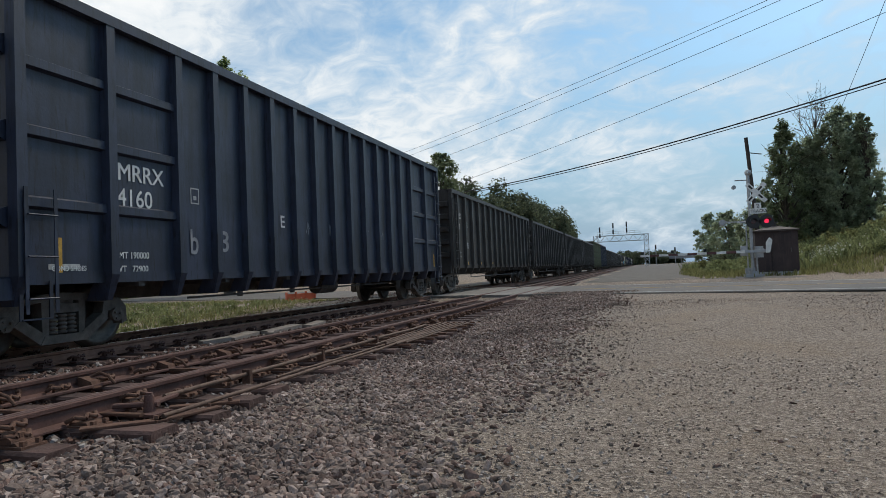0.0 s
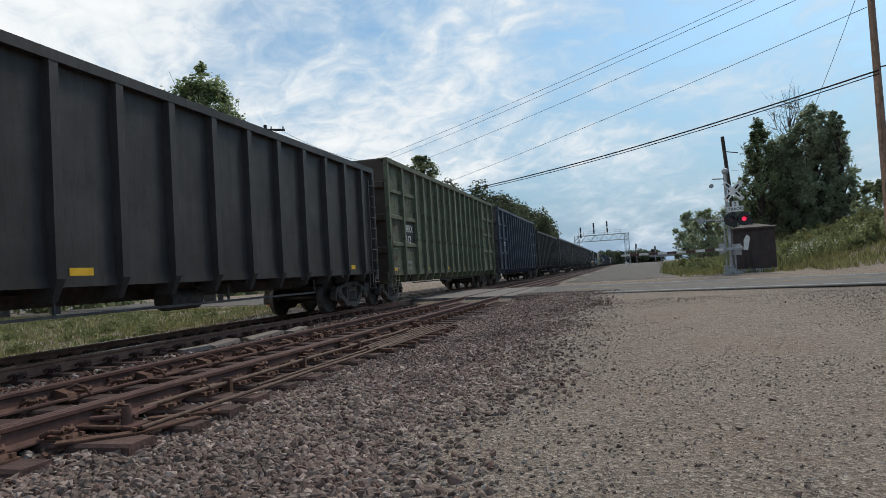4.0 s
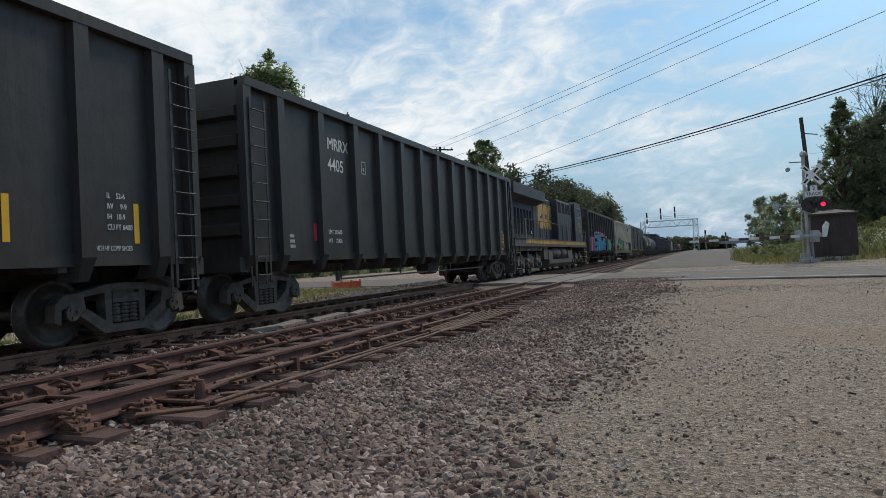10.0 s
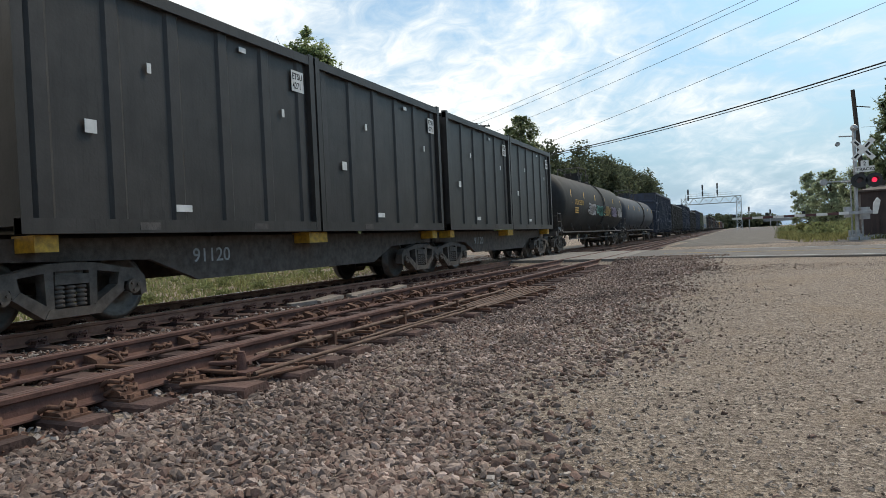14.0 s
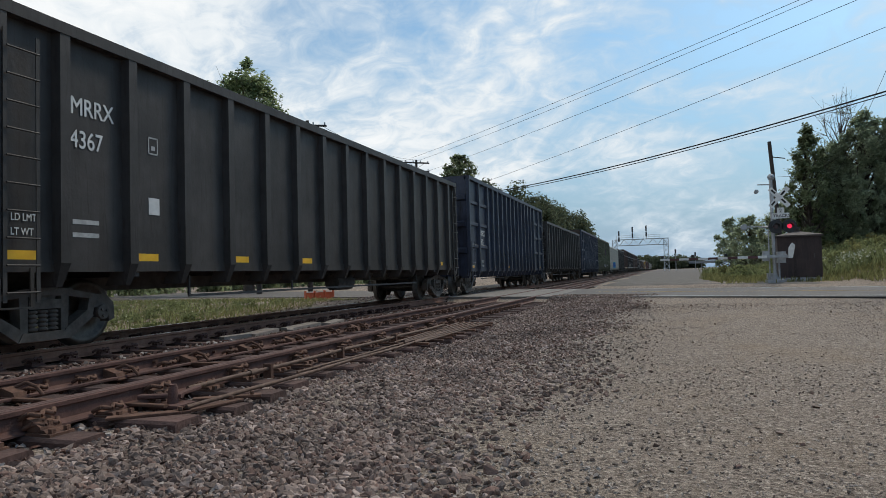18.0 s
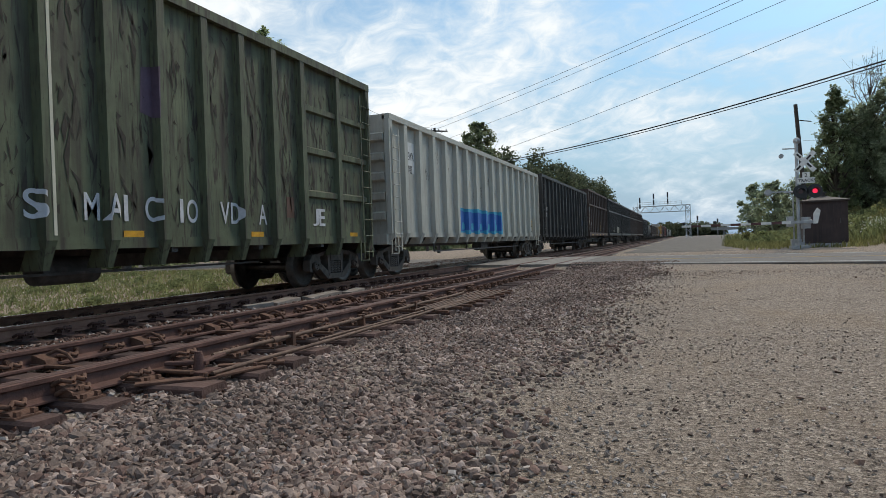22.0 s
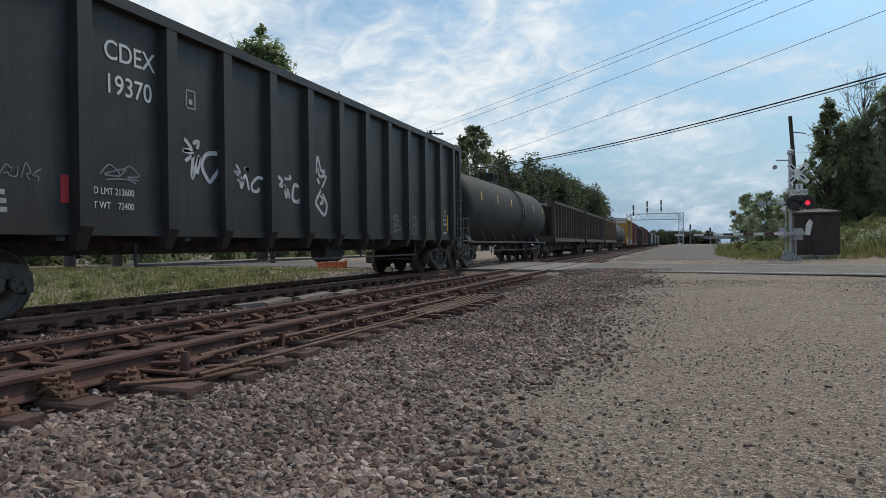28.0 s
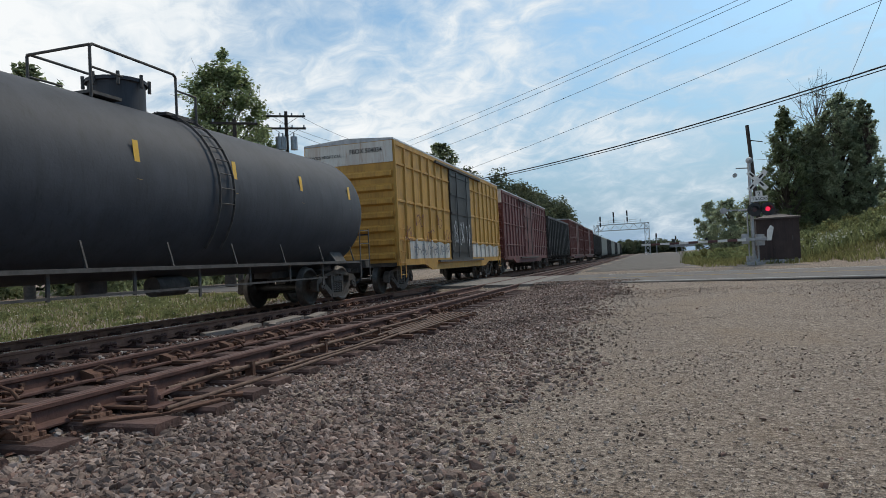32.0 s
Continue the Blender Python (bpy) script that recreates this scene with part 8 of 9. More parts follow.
def tree(x, y, z, h, w, label, mat, seed, leaves=5000, leaf=0.3, lobes=16, base=0.25, bare=False, pointed=0.0):
    rs = np.random.RandomState(seed)
    t = thing("tree", label, "tree", (x, y, z), "trees round the crossing")
    g = Geo()
    lean = rs.uniform(-0.03, 0.03, 2) * h
    pts = [Vector((lean[0] * u, lean[1] * u, h * 0.86 * u)) for u in (0, 0.2, 0.42, 0.66, 1)]
    r0 = 0.02 * h + 0.06
    for i in range(4):
        g.cyl(pts[i], pts[i + 1], r0 * (1 - 0.23 * i), 8, r0 * (1 - 0.23 * (i + 1)))
    cl = []
    for k in range(lobes):
        u = base + (1 - base) * (k + 0.5) / lobes
        an = k * 2.4 + rs.uniform(-0.4, 0.4)
        prof = math.sin(math.pi * min(1, (u - base) / (1 - base) * 0.86 + 0.14)) ** 0.6 * (1 - pointed * u)
        rad = w / 2 * prof * rs.uniform(0.35, 0.8)
        c = Vector((math.cos(an) * rad, math.sin(an) * rad, h * u * rs.uniform(0.93, 1.0)))
        root = Vector((lean[0] * u, lean[1] * u, h * max(0.12, u - 0.2)))
        g.cyl(root, c, 0.012 * h * (1.1 - u) + 0.02, 6, 0.015)
        for q in range(5 if bare else 2 if u < 0.8 else 0):
            e = c + Vector(rs.normal(size=3) * w * 0.13) + Vector((0, 0, 0.06 * h))
            g.cyl(c, e, 0.02, 5, 0.008)
            if bare:
                g.cyl(c + (e - c) * 0.6, e + Vector(rs.normal(size=3) * w * 0.08), 0.012, 4, 0.005)
        cl.append((np.array(c), w * rs.uniform(0.12, 0.27) * (0.55 + 0.5 * prof) * min(1, (18 / lobes) ** 0.27)))
    part("trunk", g, BARK, t)
    if leaves:
        # twigs with leaves stand out from each lobe, outwards and up, with gaps between them
        nt = max(6, leaves // (len(cl) * 22))
        idx = rs.randint(0, len(cl), leaves)
        cc = np.array([q[0] for q in cl])
        rr = np.array([q[1] for q in cl])
        out = cc - np.array([0, 0, h * 0.5])
        out /= np.linalg.norm(out, axis=1, keepdims=True) + 1e-6
        ax = rs.normal(size=(len(cl), nt, 3)) * 0.75 + out[:, None, :] * 0.55 + np.array([0, 0, 0.4])
        ax /= np.linalg.norm(ax, axis=2, keepdims=True)
        ax *= rs.uniform(0.7, 1.35, (len(cl), nt, 1))
        d = ax[idx, rs.randint(0, nt, leaves)]
        u = rs.uniform(0.05, 1, (leaves, 1)) ** 0.7
        r1 = rr[idx][:, None]
        p = cc[idx] + d * r1 * u + rs.normal(size=(leaves, 3)) * r1 * (0.2 - 0.13 * u)
        p[:, 2] = np.maximum(p[:, 2], 0.08 * h)
        face = p - np.array([0, 0, h * 0.45])
        face /= np.linalg.norm(face, axis=1, keepdims=True) + 1e-6
        me = quads("crown", p, leaf * rs.uniform(0.6, 1.3, leaves), mat, seed + 1, facing=face * 0.8 + np.array([0, 0, 0.45]))
        ob = new("crown", me)
        ob.parent = t
    return t


def gz(x, y):
    return ground_z(x, y) - 0.05


# behind the train
tree(-25, 36.2, -0.4, 15.0, 8.4, "slim leafy poplar-like tree with bright green leaves", LEAF_PALE, 21, 40000, 0.16, 95, 0.2)
tree(-31.5, 27.5, -0.4, 12.6, 6, "broad leafy tree behind the tracks", LEAF, 22, 4500, 0.3, 14)
tree(-29.5, 28.8, -0.4, 11.2, 4.5, "leafy young tree behind the tracks", LEAF_DARK, 23, 3500, 0.3, 12)
tree(-26.2, 37.5, -0.4, 8.5, 4.2, "low leafy tree beside the poplar", LEAF, 24, 3500, 0.3, 12)
tree(-30, 100, -0.4, 20.2, 9.5, "tall round leafy tree beyond the crossing", LEAF, 25, 24000, 0.28, 60, 0.25)
tree(-38, 101, -0.4, 17, 7, "leafy tree beyond the crossing", LEAF, 26, 4000, 0.5, 14, 0.3)
tree(-36, 88, -0.4, 13, 7, "leafy tree beyond the crossing", LEAF_DARK, 27, 3500, 0.5, 14, 0.2)
# right bank
tree(11.7, 60.5, 1.6, 10.4, 5.6, "conical green tree with ascending branches", LEAF, 31, 26000, 0.14, 70, 0.1, pointed=0.5)
tree(15.9, 61.5, 2.0, 11.0, 6.2, "dense dark green tree overgrown with vines", LEAF_DARK, 32, 64000, 0.135, 120, 0.06)
tree(14.0, 62.5, 1.8, 9.0, 6.0, "dense dark green tree overgrown with vines", LEAF_DARK, 33, 36000, 0.135, 80, 0.04)
tree(17.3, 60.0, 2.1, 10.4, 3.0, "dense dark green tree overgrown with vines", LEAF_DARK, 37, 24000, 0.135, 60, 0.06)
tree(15.2, 63.5, 2.0, 12.6, 5.5, "bare dead tree with fine twigs", LEAF_DARK, 34, 300, 0.16, 46, 0.35, bare=True)
tree(11.9, 74, gz(11.9, 74), 6.3, 5.2, "rounded dark shrub-like tree", LEAF_DARK, 35, 18000, 0.16, 40, 0.05)
tree(10.3, 88, gz(10.3, 88), 7.0, 4.6, "rounded dark shrub-like tree", LEAF_DARK, 36, 15000, 0.18, 36, 0.05)
tree(9.3, 100, gz(9.3, 100), 7.4, 4.6, "rounded dark shrub-like tree", LEAF_DARK, 38, 8000, 0.22, 26, 0.05)
tree(28.5, 72, gz(28.5, 72), 8.0, 7, "leafy green tree on the bank", LEAF, 39, 4500, 0.36, 16, 0.1)
tree(24.5, 74, gz(24.5, 74), 6.2, 7, "leafy green tree on the bank", LEAF, 40, 3500, 0.36, 14, 0.05)


LEAF_WOOD = leafy("wood_leaves", (0.075, 0.09, 0.055), (0.13, 0.15, 0.09), 0.4)


def wood(name, label, x0, y0, x1, y1, n, h, wd, seed, leaf=0.8, per=900, lumps=20):
    """A close-grown row of broadleaf trees: each crown a heap of leafy lumps."""
    rs = np.random.RandomState(seed)
    P, S, D = [], [], []
    g = Geo()
    for i in range(n):
        u = (i + rs.uniform(0, 1)) / n
        x, y = x0 + (x1 - x0) * u + rs.normal() * 3, y0 + (y1 - y0) * u + rs.normal() * 3
        hh = h * rs.uniform(0.78, 1.06)
        g.cyl((x, y, -0.5), (x, y, hh * 0.7), 0.25, 6, 0.1)
        for k in range(lumps):
            v = (k + rs.uniform(0, 1)) / lumps
            a, r = rs.uniform(0, 6.28), wd * 0.42 * math.sin(math.pi * (0.12 + 0.8 * v)) * rs.uniform(0.2, 1)
            c = np.array([x + math.cos(a) * r, y + math.sin(a) * r, hh * (0.08 + 0.84 * v)])
            d = rs.normal(size=(per // lumps, 3))
            d /= np.linalg.norm(d, axis=1, keepdims=True)
            D.append(d)
            P.append(c + d * wd * 0.17 * rs.uniform(0.55, 1.1, (len(d), 1)))
            S.append(leaf * rs.uniform(0.6, 1.3, len(d)))
    w = thing(name, label, "wood", kind="stuff")
    part("trunks", g, BARK, w)
    ob = new("crowns", quads("crowns", np.concatenate(P), np.concatenate(S), LEAF_WOOD, seed, facing=np.concatenate(D) * 0.8 + np.array([0, 0, 0.45])))
    ob.parent = w
    return w


wood("far_wood", "long row of leafy trees behind the tracks", -44, 178, -34, 296, 34, 28, 14, 51, 0.7, 1900, 30)
wood("far_wood", "lower trees at the end of the row behind the tracks", -32, 345, -30, 480, 16, 15, 12, 56, 0.8, 900)
wood("far_wood", "distant wood closing the view along the line", -70, 520, 30, 620, 40, 11, 18, 52, 1.5, 700)
wood("far_wood", "distant wood beyond the road", 40, 260, 260, 180, 60, 12, 16, 53, 1.4, 500)
wood("far_wood", "wood behind the lot", -60, 20, -75, 140, 30, 12, 12, 54, 1.0, 600)
wood("far_wood", "wood behind the camera's side", 60, -60, 70, 120, 30, 12, 12, 55, 1.2, 400)


def blades(name, label, n, x0, x1, y0, y1, h, mat, seed, keep=None, w=0.012, cat="grass"):
    """Thin bent blades that stand on the ground."""
    rs = np.random.RandomState(seed)
    xy = np.stack([rs.uniform(x0, x1, n), rs.uniform(y0, y1, n)], 1)
    if keep:
        xy = xy[np.array([keep(a, b) for a, b in xy])]
    n = len(xy)
    z = np.array([ground_z(a, b) for a, b in xy])
    hh = h * rs.uniform(0.4, 1.25, n)
    an = rs.uniform(0, 6.28, n)
    d = np.stack([np.cos(an), np.sin(an), 0 * an], 1)
    le = rs.uniform(-0.5, 0.5, (n, 2)) * hh[:, None]
    b = np.column_stack([xy, z - 0.02])
    ww = (w * rs.uniform(0.6, 1.6, n))[:, None]
    m = b + np.column_stack([le * 0.35, hh * 0.6])
    t = b + np.column_stack([le, hh])
    v = np.stack([b - d * ww, b + d * ww, m + d * ww * 0.8, t, m - d * ww * 0.8], 1)
    me = bpy.data.meshes.new(name)
    me.vertices.add(n * 5)
    me.vertices.foreach_set("co", v.reshape(-1))
    f = np.array([0, 1, 2, 3, 4])[None] + (np.arange(n) * 5)[:, None]
    me.loops.add(n * 5)
    me.loops.foreach_set("vertex_index", f.reshape(-1))
    me.polygons.add(n)
    me.polygons.foreach_set("loop_start", np.arange(n) * 5)
    me.update(calc_edges=True)
    me.materials.append(mat)
    return tagged(new(name, me), label, cat, kind="stuff")


def patch(x, y):
    return noise.noise((x * 0.5, y * 0.35, 9)) > -0.5 - 0.03 * (y - 20 if y < 20 else 0)


def left_keep(x, y):
    return x < -11.6 - 0.08 * max(0, 14 - y) + noise.noise((x, y * 0.6, 3)) * 0.8 and patch(x, y) and y < road_near(x) - 1.5


blades("grass", "rough green grass and weeds beyond the tracks", 60000, -30, -11, 2, 26, 0.1, GRASS, 61, left_keep, 0.011)
blades("weeds", "taller weeds beyond the tracks", 4500, -23, -12.6, 4, 23, 0.22, WEED, 62, left_keep, 0.014)


def bank_keep(x, y):
    return y > road_near(x) + (10 if x > 8 else 14.5) + 1.5 * noise.noise((x * 0.6, y, 4)) and x > 2.2 + 0.04 * (y - 30) + 1.2 * noise.noise((x, y * 0.4, 7))


blades("grass", "long green grass on the bank beyond the road", 70000, 1.5, 34, 30, 62, 0.3, GRASS, 63, bank_keep, 0.018)
blades("weeds", "tall weeds on the bank beyond the road", 52000, 2.8, 34, 36, 62, 0.75, WEED, 64, lambda x, y: bank_keep(x, y) and (x > 7.6 or y > 40 + 4 * (8 - x)), 0.018)
blades("grass", "tufts of grass at the foot of the signal", 700, 2.5, 9, 32, 36, 0.25, GRASS, 65, None, 0.02)


def flowers(n, x0, x1, y0, y1, h, seed, keep, size):
    rs = np.random.RandomState(seed)
    xy = np.stack([rs.uniform(x0, x1, n), rs.uniform(y0, y1, n)], 1)
    xy = xy[np.array([keep(a, b) for a, b in xy])]
    z = np.array([ground_z(a, b) for a, b in xy]) + h * rs.uniform(0.5, 1.1, len(xy))
    tagged(new("wild_flowers", quads("wild_flowers", np.column_stack([xy, z]), size * rs.uniform(0.6, 1.3, len(xy)), FLOWER, seed, 0.2)), "small pale wild flowers in the grass", "flowers", kind="stuff")


flowers(700, -22, -12, 4, 23, 0.2, 66, left_keep, 0.035)
flowers(2600, 8, 22, 36, 46, 0.75, 67, lambda x, y: noise.noise((x * 0.3, y * 0.3, 1)) > -0.1, 0.09)


def bushes(name, label, spots, mat, seed, per=170, leaf=0.09):
    """Low ragged weed clumps: stems with many small leaves."""
    rs = np.random.RandomState(seed)
    C, S = [], []
    for x, y, h, w in spots:
        n = int(per * h * w * 1.6)
        u = rs.uniform(0, 1, n) ** 0.8
        an, r = rs.uniform(0, 6.28, n), w / 2 * rs.uniform(0, 1, n) ** 0.6 * (1.05 - 0.65 * u)
        lump = 0.75 + 0.25 * np.sin(an * 3 + x)
        C.append(np.column_stack([x + np.cos(an) * r * lump, y + np.sin(an) * r * lump, ground_z(x, y) + h * u * lump]))
        S.append(leaf * rs.uniform(0.6, 1.5, n))
    tagged(new(name, quads(name, np.concatenate(C), np.concatenate(S), mat, seed, 0.25, 1.5)), label, "weeds", kind="stuff")


brs = random.Random(71)
bush_spots = []
while len(bush_spots) < 260:
    x, y = brs.uniform(3.5, 30), brs.uniform(35.5, 60)
    if x > 7.6 + 0.0 * y or (y > 40 and x > 3.5 + 0.06 * (y - 40)):
        k = 1.0 if x > 8 else 0.7
        bush_spots.append((x, y, k * brs.uniform(0.5, 1.35), brs.uniform(0.9, 2.4)))
bushes("weed_clumps", "ragged green weed clumps on the bank", bush_spots[:170], WEED, 72)
bushes("weed_clumps", "pale green weed clumps on the bank", bush_spots[170:], GRASS, 73)
lrs = random.Random(75)
bushes("weed_clumps", "low weed clumps beyond the tracks", [(lrs.uniform(-22, -12.8), lrs.uniform(5, 22), lrs.uniform(0.12, 0.28), lrs.uniform(0.5, 1.4)) for _ in range(90)], WEED, 76, 600, 0.04)

hrs = random.Random(79)
bushes("hedge", "dense row of low bushes behind the verge", [(-36 + hrs.uniform(-2, 2), -25 + 3.2 * k, hrs.uniform(2.2, 3.6), hrs.uniform(3.5, 5)) for k in range(46)], LEAF, 80, 80, 0.2)

# ---- crossing signal, hut, gantry ----
DARK_METAL = surface("signal_black", (0.014, 0.014, 0.015), (0.03, 0.03, 0.032), 4, 0.5)
SIGN_WHITE = surface("sign_white", (0.6, 0.6, 0.58), (0.75, 0.75, 0.73), 5, 0.6)
SIGN_BLACK = surface("sign_black", (0.012, 0.012, 0.012), (0.02, 0.02, 0.02), 5, 0.6)
LAMP_RED = glow("lit_red_lens", (0.9, 0.03, 0.09), 0.9)
LENS_DARK = surface("dark_red_lens", (0.05, 0.008, 0.01), (0.08, 0.012, 0.014), 4, 0.2)
GATE_RED = surface("gate_red", (0.07, 0.03, 0.03), (0.12, 0.045, 0.04), 5, 0.6)
GATE_WHITE = surface("gate_white", (0.6, 0.6, 0.57), (0.75, 0.75, 0.72), 5, 0.6)
HUT = surface("hut_brown", (0.028, 0.018, 0.017), (0.055, 0.036, 0.033), 2, 0.7, 0, 0.15, 20, streak=0.5, streak_col=(0.075, 0.045, 0.04))
HUT_ROOF = surface("hut_roof", (0.055, 0.042, 0.038), (0.095, 0.075, 0.068), 3, 0.8, 0, 0.2, 30)


def crossing_signal(x, y, z):
    t = thing("crossing_signal", "grey mast with crossbuck, two red lamps and a lowered striped gate", "crossing signal", (x, y, z))
    part("mast", Geo().cyl((0, 0, 0), (0, 0, 4.6), 0.07, 14).cyl((0, 0, 0), (0, 0, 0.25), 0.17, 14), GALV, t)
    part("base", Geo().prism([(-0.35, -0.35), (0.35, -0.35), (0.35, 0.35), (-0.35, 0.35)], 2, -0.2, 0.12), GALV, t)
    F = pose(0.3, -0.1, 0, 0, 0, -98)
    for sgn in (-1, 1):
        b = part("crossbuck_blade", Geo().box(0, 0.02, -0.55, 0.55, -0.1, 0.1), SIGN_WHITE, t, at=F @ pose(0.02 * (sgn > 0), 0, 3.75, sgn * 48, 0, 0))
        bars(b, 0.016, -0.46, -0.03, 1, 0.32, 0.08, 0.2, SIGN_BLACK, 3)
        bars(b, 0.016, 0.12, -0.03, 1, 0.34, 0.08, 0.2, SIGN_BLACK, 4)
    s = part("track_count_sign", Geo().box(0, 0.02, -0.14, 0.14, 0, 0.24).box(0, 0.02, -0.34, 0.34, -0.24, 0), SIGN_WHITE, t, at=F @ pose(0.02, 0.03, 3.05))
    w = words("sign_words", "2", 0.17, SIGN_BLACK, s, (0.023, -0.06, 0.03))
    w = words("sign_words", "TRACKS", 0.13, SIGN_BLACK, s, (0.023, -0.3, -0.18))
    part("cross_arm", Geo().cyl((-0.55, -0.12, 2.45), (0.6, -0.12, 2.45), 0.035, 8), GALV, t)
    for k, (dx, lens) in enumerate(((0.08, LENS_DARK), (0.62, LAMP_RED))):
        h = part("lamp", Geo().cyl((0, 0.02, 0), (0, 0.16, 0), 0.15, 18).cyl((0, 0.0, 0), (0, 0.02, 0), 0.3, 24), DARK_METAL, t, at=(dx, -0.32, 2.45))
        part("hood", Geo().prism([(0.16 * math.cos(radians(q)), 0.16 * math.sin(radians(q))) for q in range(0, 181, 20)] + [(0.14 * math.cos(radians(q)), 0.14 * math.sin(radians(q))) for q in range(180, -1, -20)], 1, -0.3, 0.0), DARK_METAL, h)
        part("lens", Geo().cyl((0, -0.012, 0), (0, -0.004, 0), 0.1, 18), lens, h, "lit red lens" if k == 1 else "")
    part("bell", Geo().lathe([(-0.06, 0.02), (-0.02, 0.12), (0.04, 0.15), (0.08, 0.13)], (0.02, -0.05, 4.68), 16, 1), GALV, t)
    part("side_arm", Geo().bar((0, 0, 4.35), (-0.55, -0.03, 4.37), 0.06, 0.05, 0.01).cyl((-0.62, -0.03, 4.05), (-0.62, -0.25, 4.05), 0.09, 12), GALV, t)
    part("rear_lamp", Geo().cyl((-1.15, 0, 2.5), (-1.15, 0.3, 2.5), 0.14, 14).bar((-1.15, 0.1, 2.5), (0, 0, 2.5), 0.05, 0.05), GALV, t)
    m = part("gate_mechanism", Geo().box(0.12, 0.44, -0.2, 0.2, 0.85, 1.35).cyl((0.1, 0, 1.15), (0.5, 0, 1.15), 0.1, 12), GALV, t)
    part("counterweight", Geo().prism([(0.5, 1.05), (0.66, 1.05), (0.78, 1.6), (0.66, 1.72), (0.52, 1.5)], 1, -0.5, -0.42), GATE_WHITE, t)
    part("relay_box", Geo().box(-0.46, -0.2, -0.15, 0.15, 0.95, 1.4), GALV, t)
    part("lower_box", Geo().box(-0.28, 0.12, 0.1, 0.4, 0.0, 0.4), GALV, t)
    part("conduit", Geo().cyl((-0.18, 0.05, 0), (-0.18, 0.05, 2.3), 0.03, 8).cyl((0.2, 0.05, 0), (0.2, 0.05, 0.9), 0.04, 8), GALV, t)
    n = 11
    for k in range(n):
        x0, x1 = -0.3 - k * 4.5 / n, -0.3 - (k + 1) * 4.5 / n
        part("gate_arm", Geo().bar((x0, -0.42, 1.13), (x1, -0.42, 1.13), 0.04, 0.12 - 0.003 * k, 0.008), GATE_RED if k % 2 else GATE_WHITE, t)
    part("arm_bracket", Geo().bar((0.55, -0.42, 1.13), (-0.35, -0.42, 1.13), 0.06, 0.13, 0.01), GALV, t)
    for dx in (-2.0, -3.4, -4.7):
        part("arm_lamp", Geo().cyl((dx, -0.42, 1.2), (dx, -0.42, 1.32), 0.07, 10), DARK_METAL, t)
    return t


crossing_signal(4.75, 32.4, 0.1)
po = thing("short_pole", "weathered dark timber pole behind the crossing signal", "pole", (5.6, 35.2, 0.1))
part("shaft", Geo().cyl((0, 0, -0.2), (-0.42, 0, 6.75), 0.11, 12, 0.085), POLE_DARK, po)
part("insulator_arm", Geo().bar((-0.35, 0, 6.0), (0.25, 0.1, 5.9), 0.04, 0.04), POLE_DARK, po)


def hut(x, y, z, w, d, h):
    t = thing("relay_hut", "dark brown steel relay hut with a low pyramid roof", "hut", pose(x, y, z, 0, 0, -4))
    part("wall", Geo().box(-w / 2, w / 2, -d / 2, d / 2, 0, h), HUT, t)
    for k in range(6):
        part("wall_seam", Geo().box(-w / 2 + k * w / 5 - 0.012, -w / 2 + k * w / 5 + 0.012, -d / 2 - 0.014, -d / 2, 0.05, h), HUT, t)
    part("door", Geo().box(-0.2, 0.72, -d / 2 - 0.03, -d / 2, 0.1, h - 0.15), HUT, t)
    part("door_handle", Geo().box(0.58, 0.62, -d / 2 - 0.07, -d / 2 - 0.03, 0.95, 1.15), STEEL_DARK, t)
    part("plinth", Geo().box(-w / 2 - 0.05, w / 2 + 0.05, -d / 2 - 0.05, d / 2 + 0.05, -0.2, 0.06), GALV, t)
    a, b, e = w / 2 + 0.1, d / 2 + 0.1, 0.3
    part("roof", Geo().add([(-a, -b, h), (a, -b, h), (a, b, h), (-a, b, h), (-a, -b, h + 0.07), (a, -b, h + 0.07), (a, b, h + 0.07), (-a, b, h + 0.07), (0, 0, h + e)],
                           [(0, 1, 5, 4), (1, 2, 6, 5), (2, 3, 7, 6), (3, 0, 4, 7), (4, 5, 8), (5, 6, 8), (6, 7, 8), (7, 4, 8), (3, 2, 1, 0)]), HUT_ROOF, t)
    part("roof_vent", Geo().cyl((0, 0, h + 0.25), (0, 0, h + 0.42), 0.12, 12).cyl((0, 0, h + 0.42), (0, 0, h + 0.48), 0.2, 12), HUT_ROOF, t)
    part("corner_stake", Geo().cyl((w / 2 - 0.1, d / 2 - 0.1, h), (w / 2 - 0.1, d / 2 - 0.1, h + 0.3), 0.02, 8), GALV, t)
    return t


hut(6.12, 34.9, 0.2, 1.78, 1.8, 1.95)


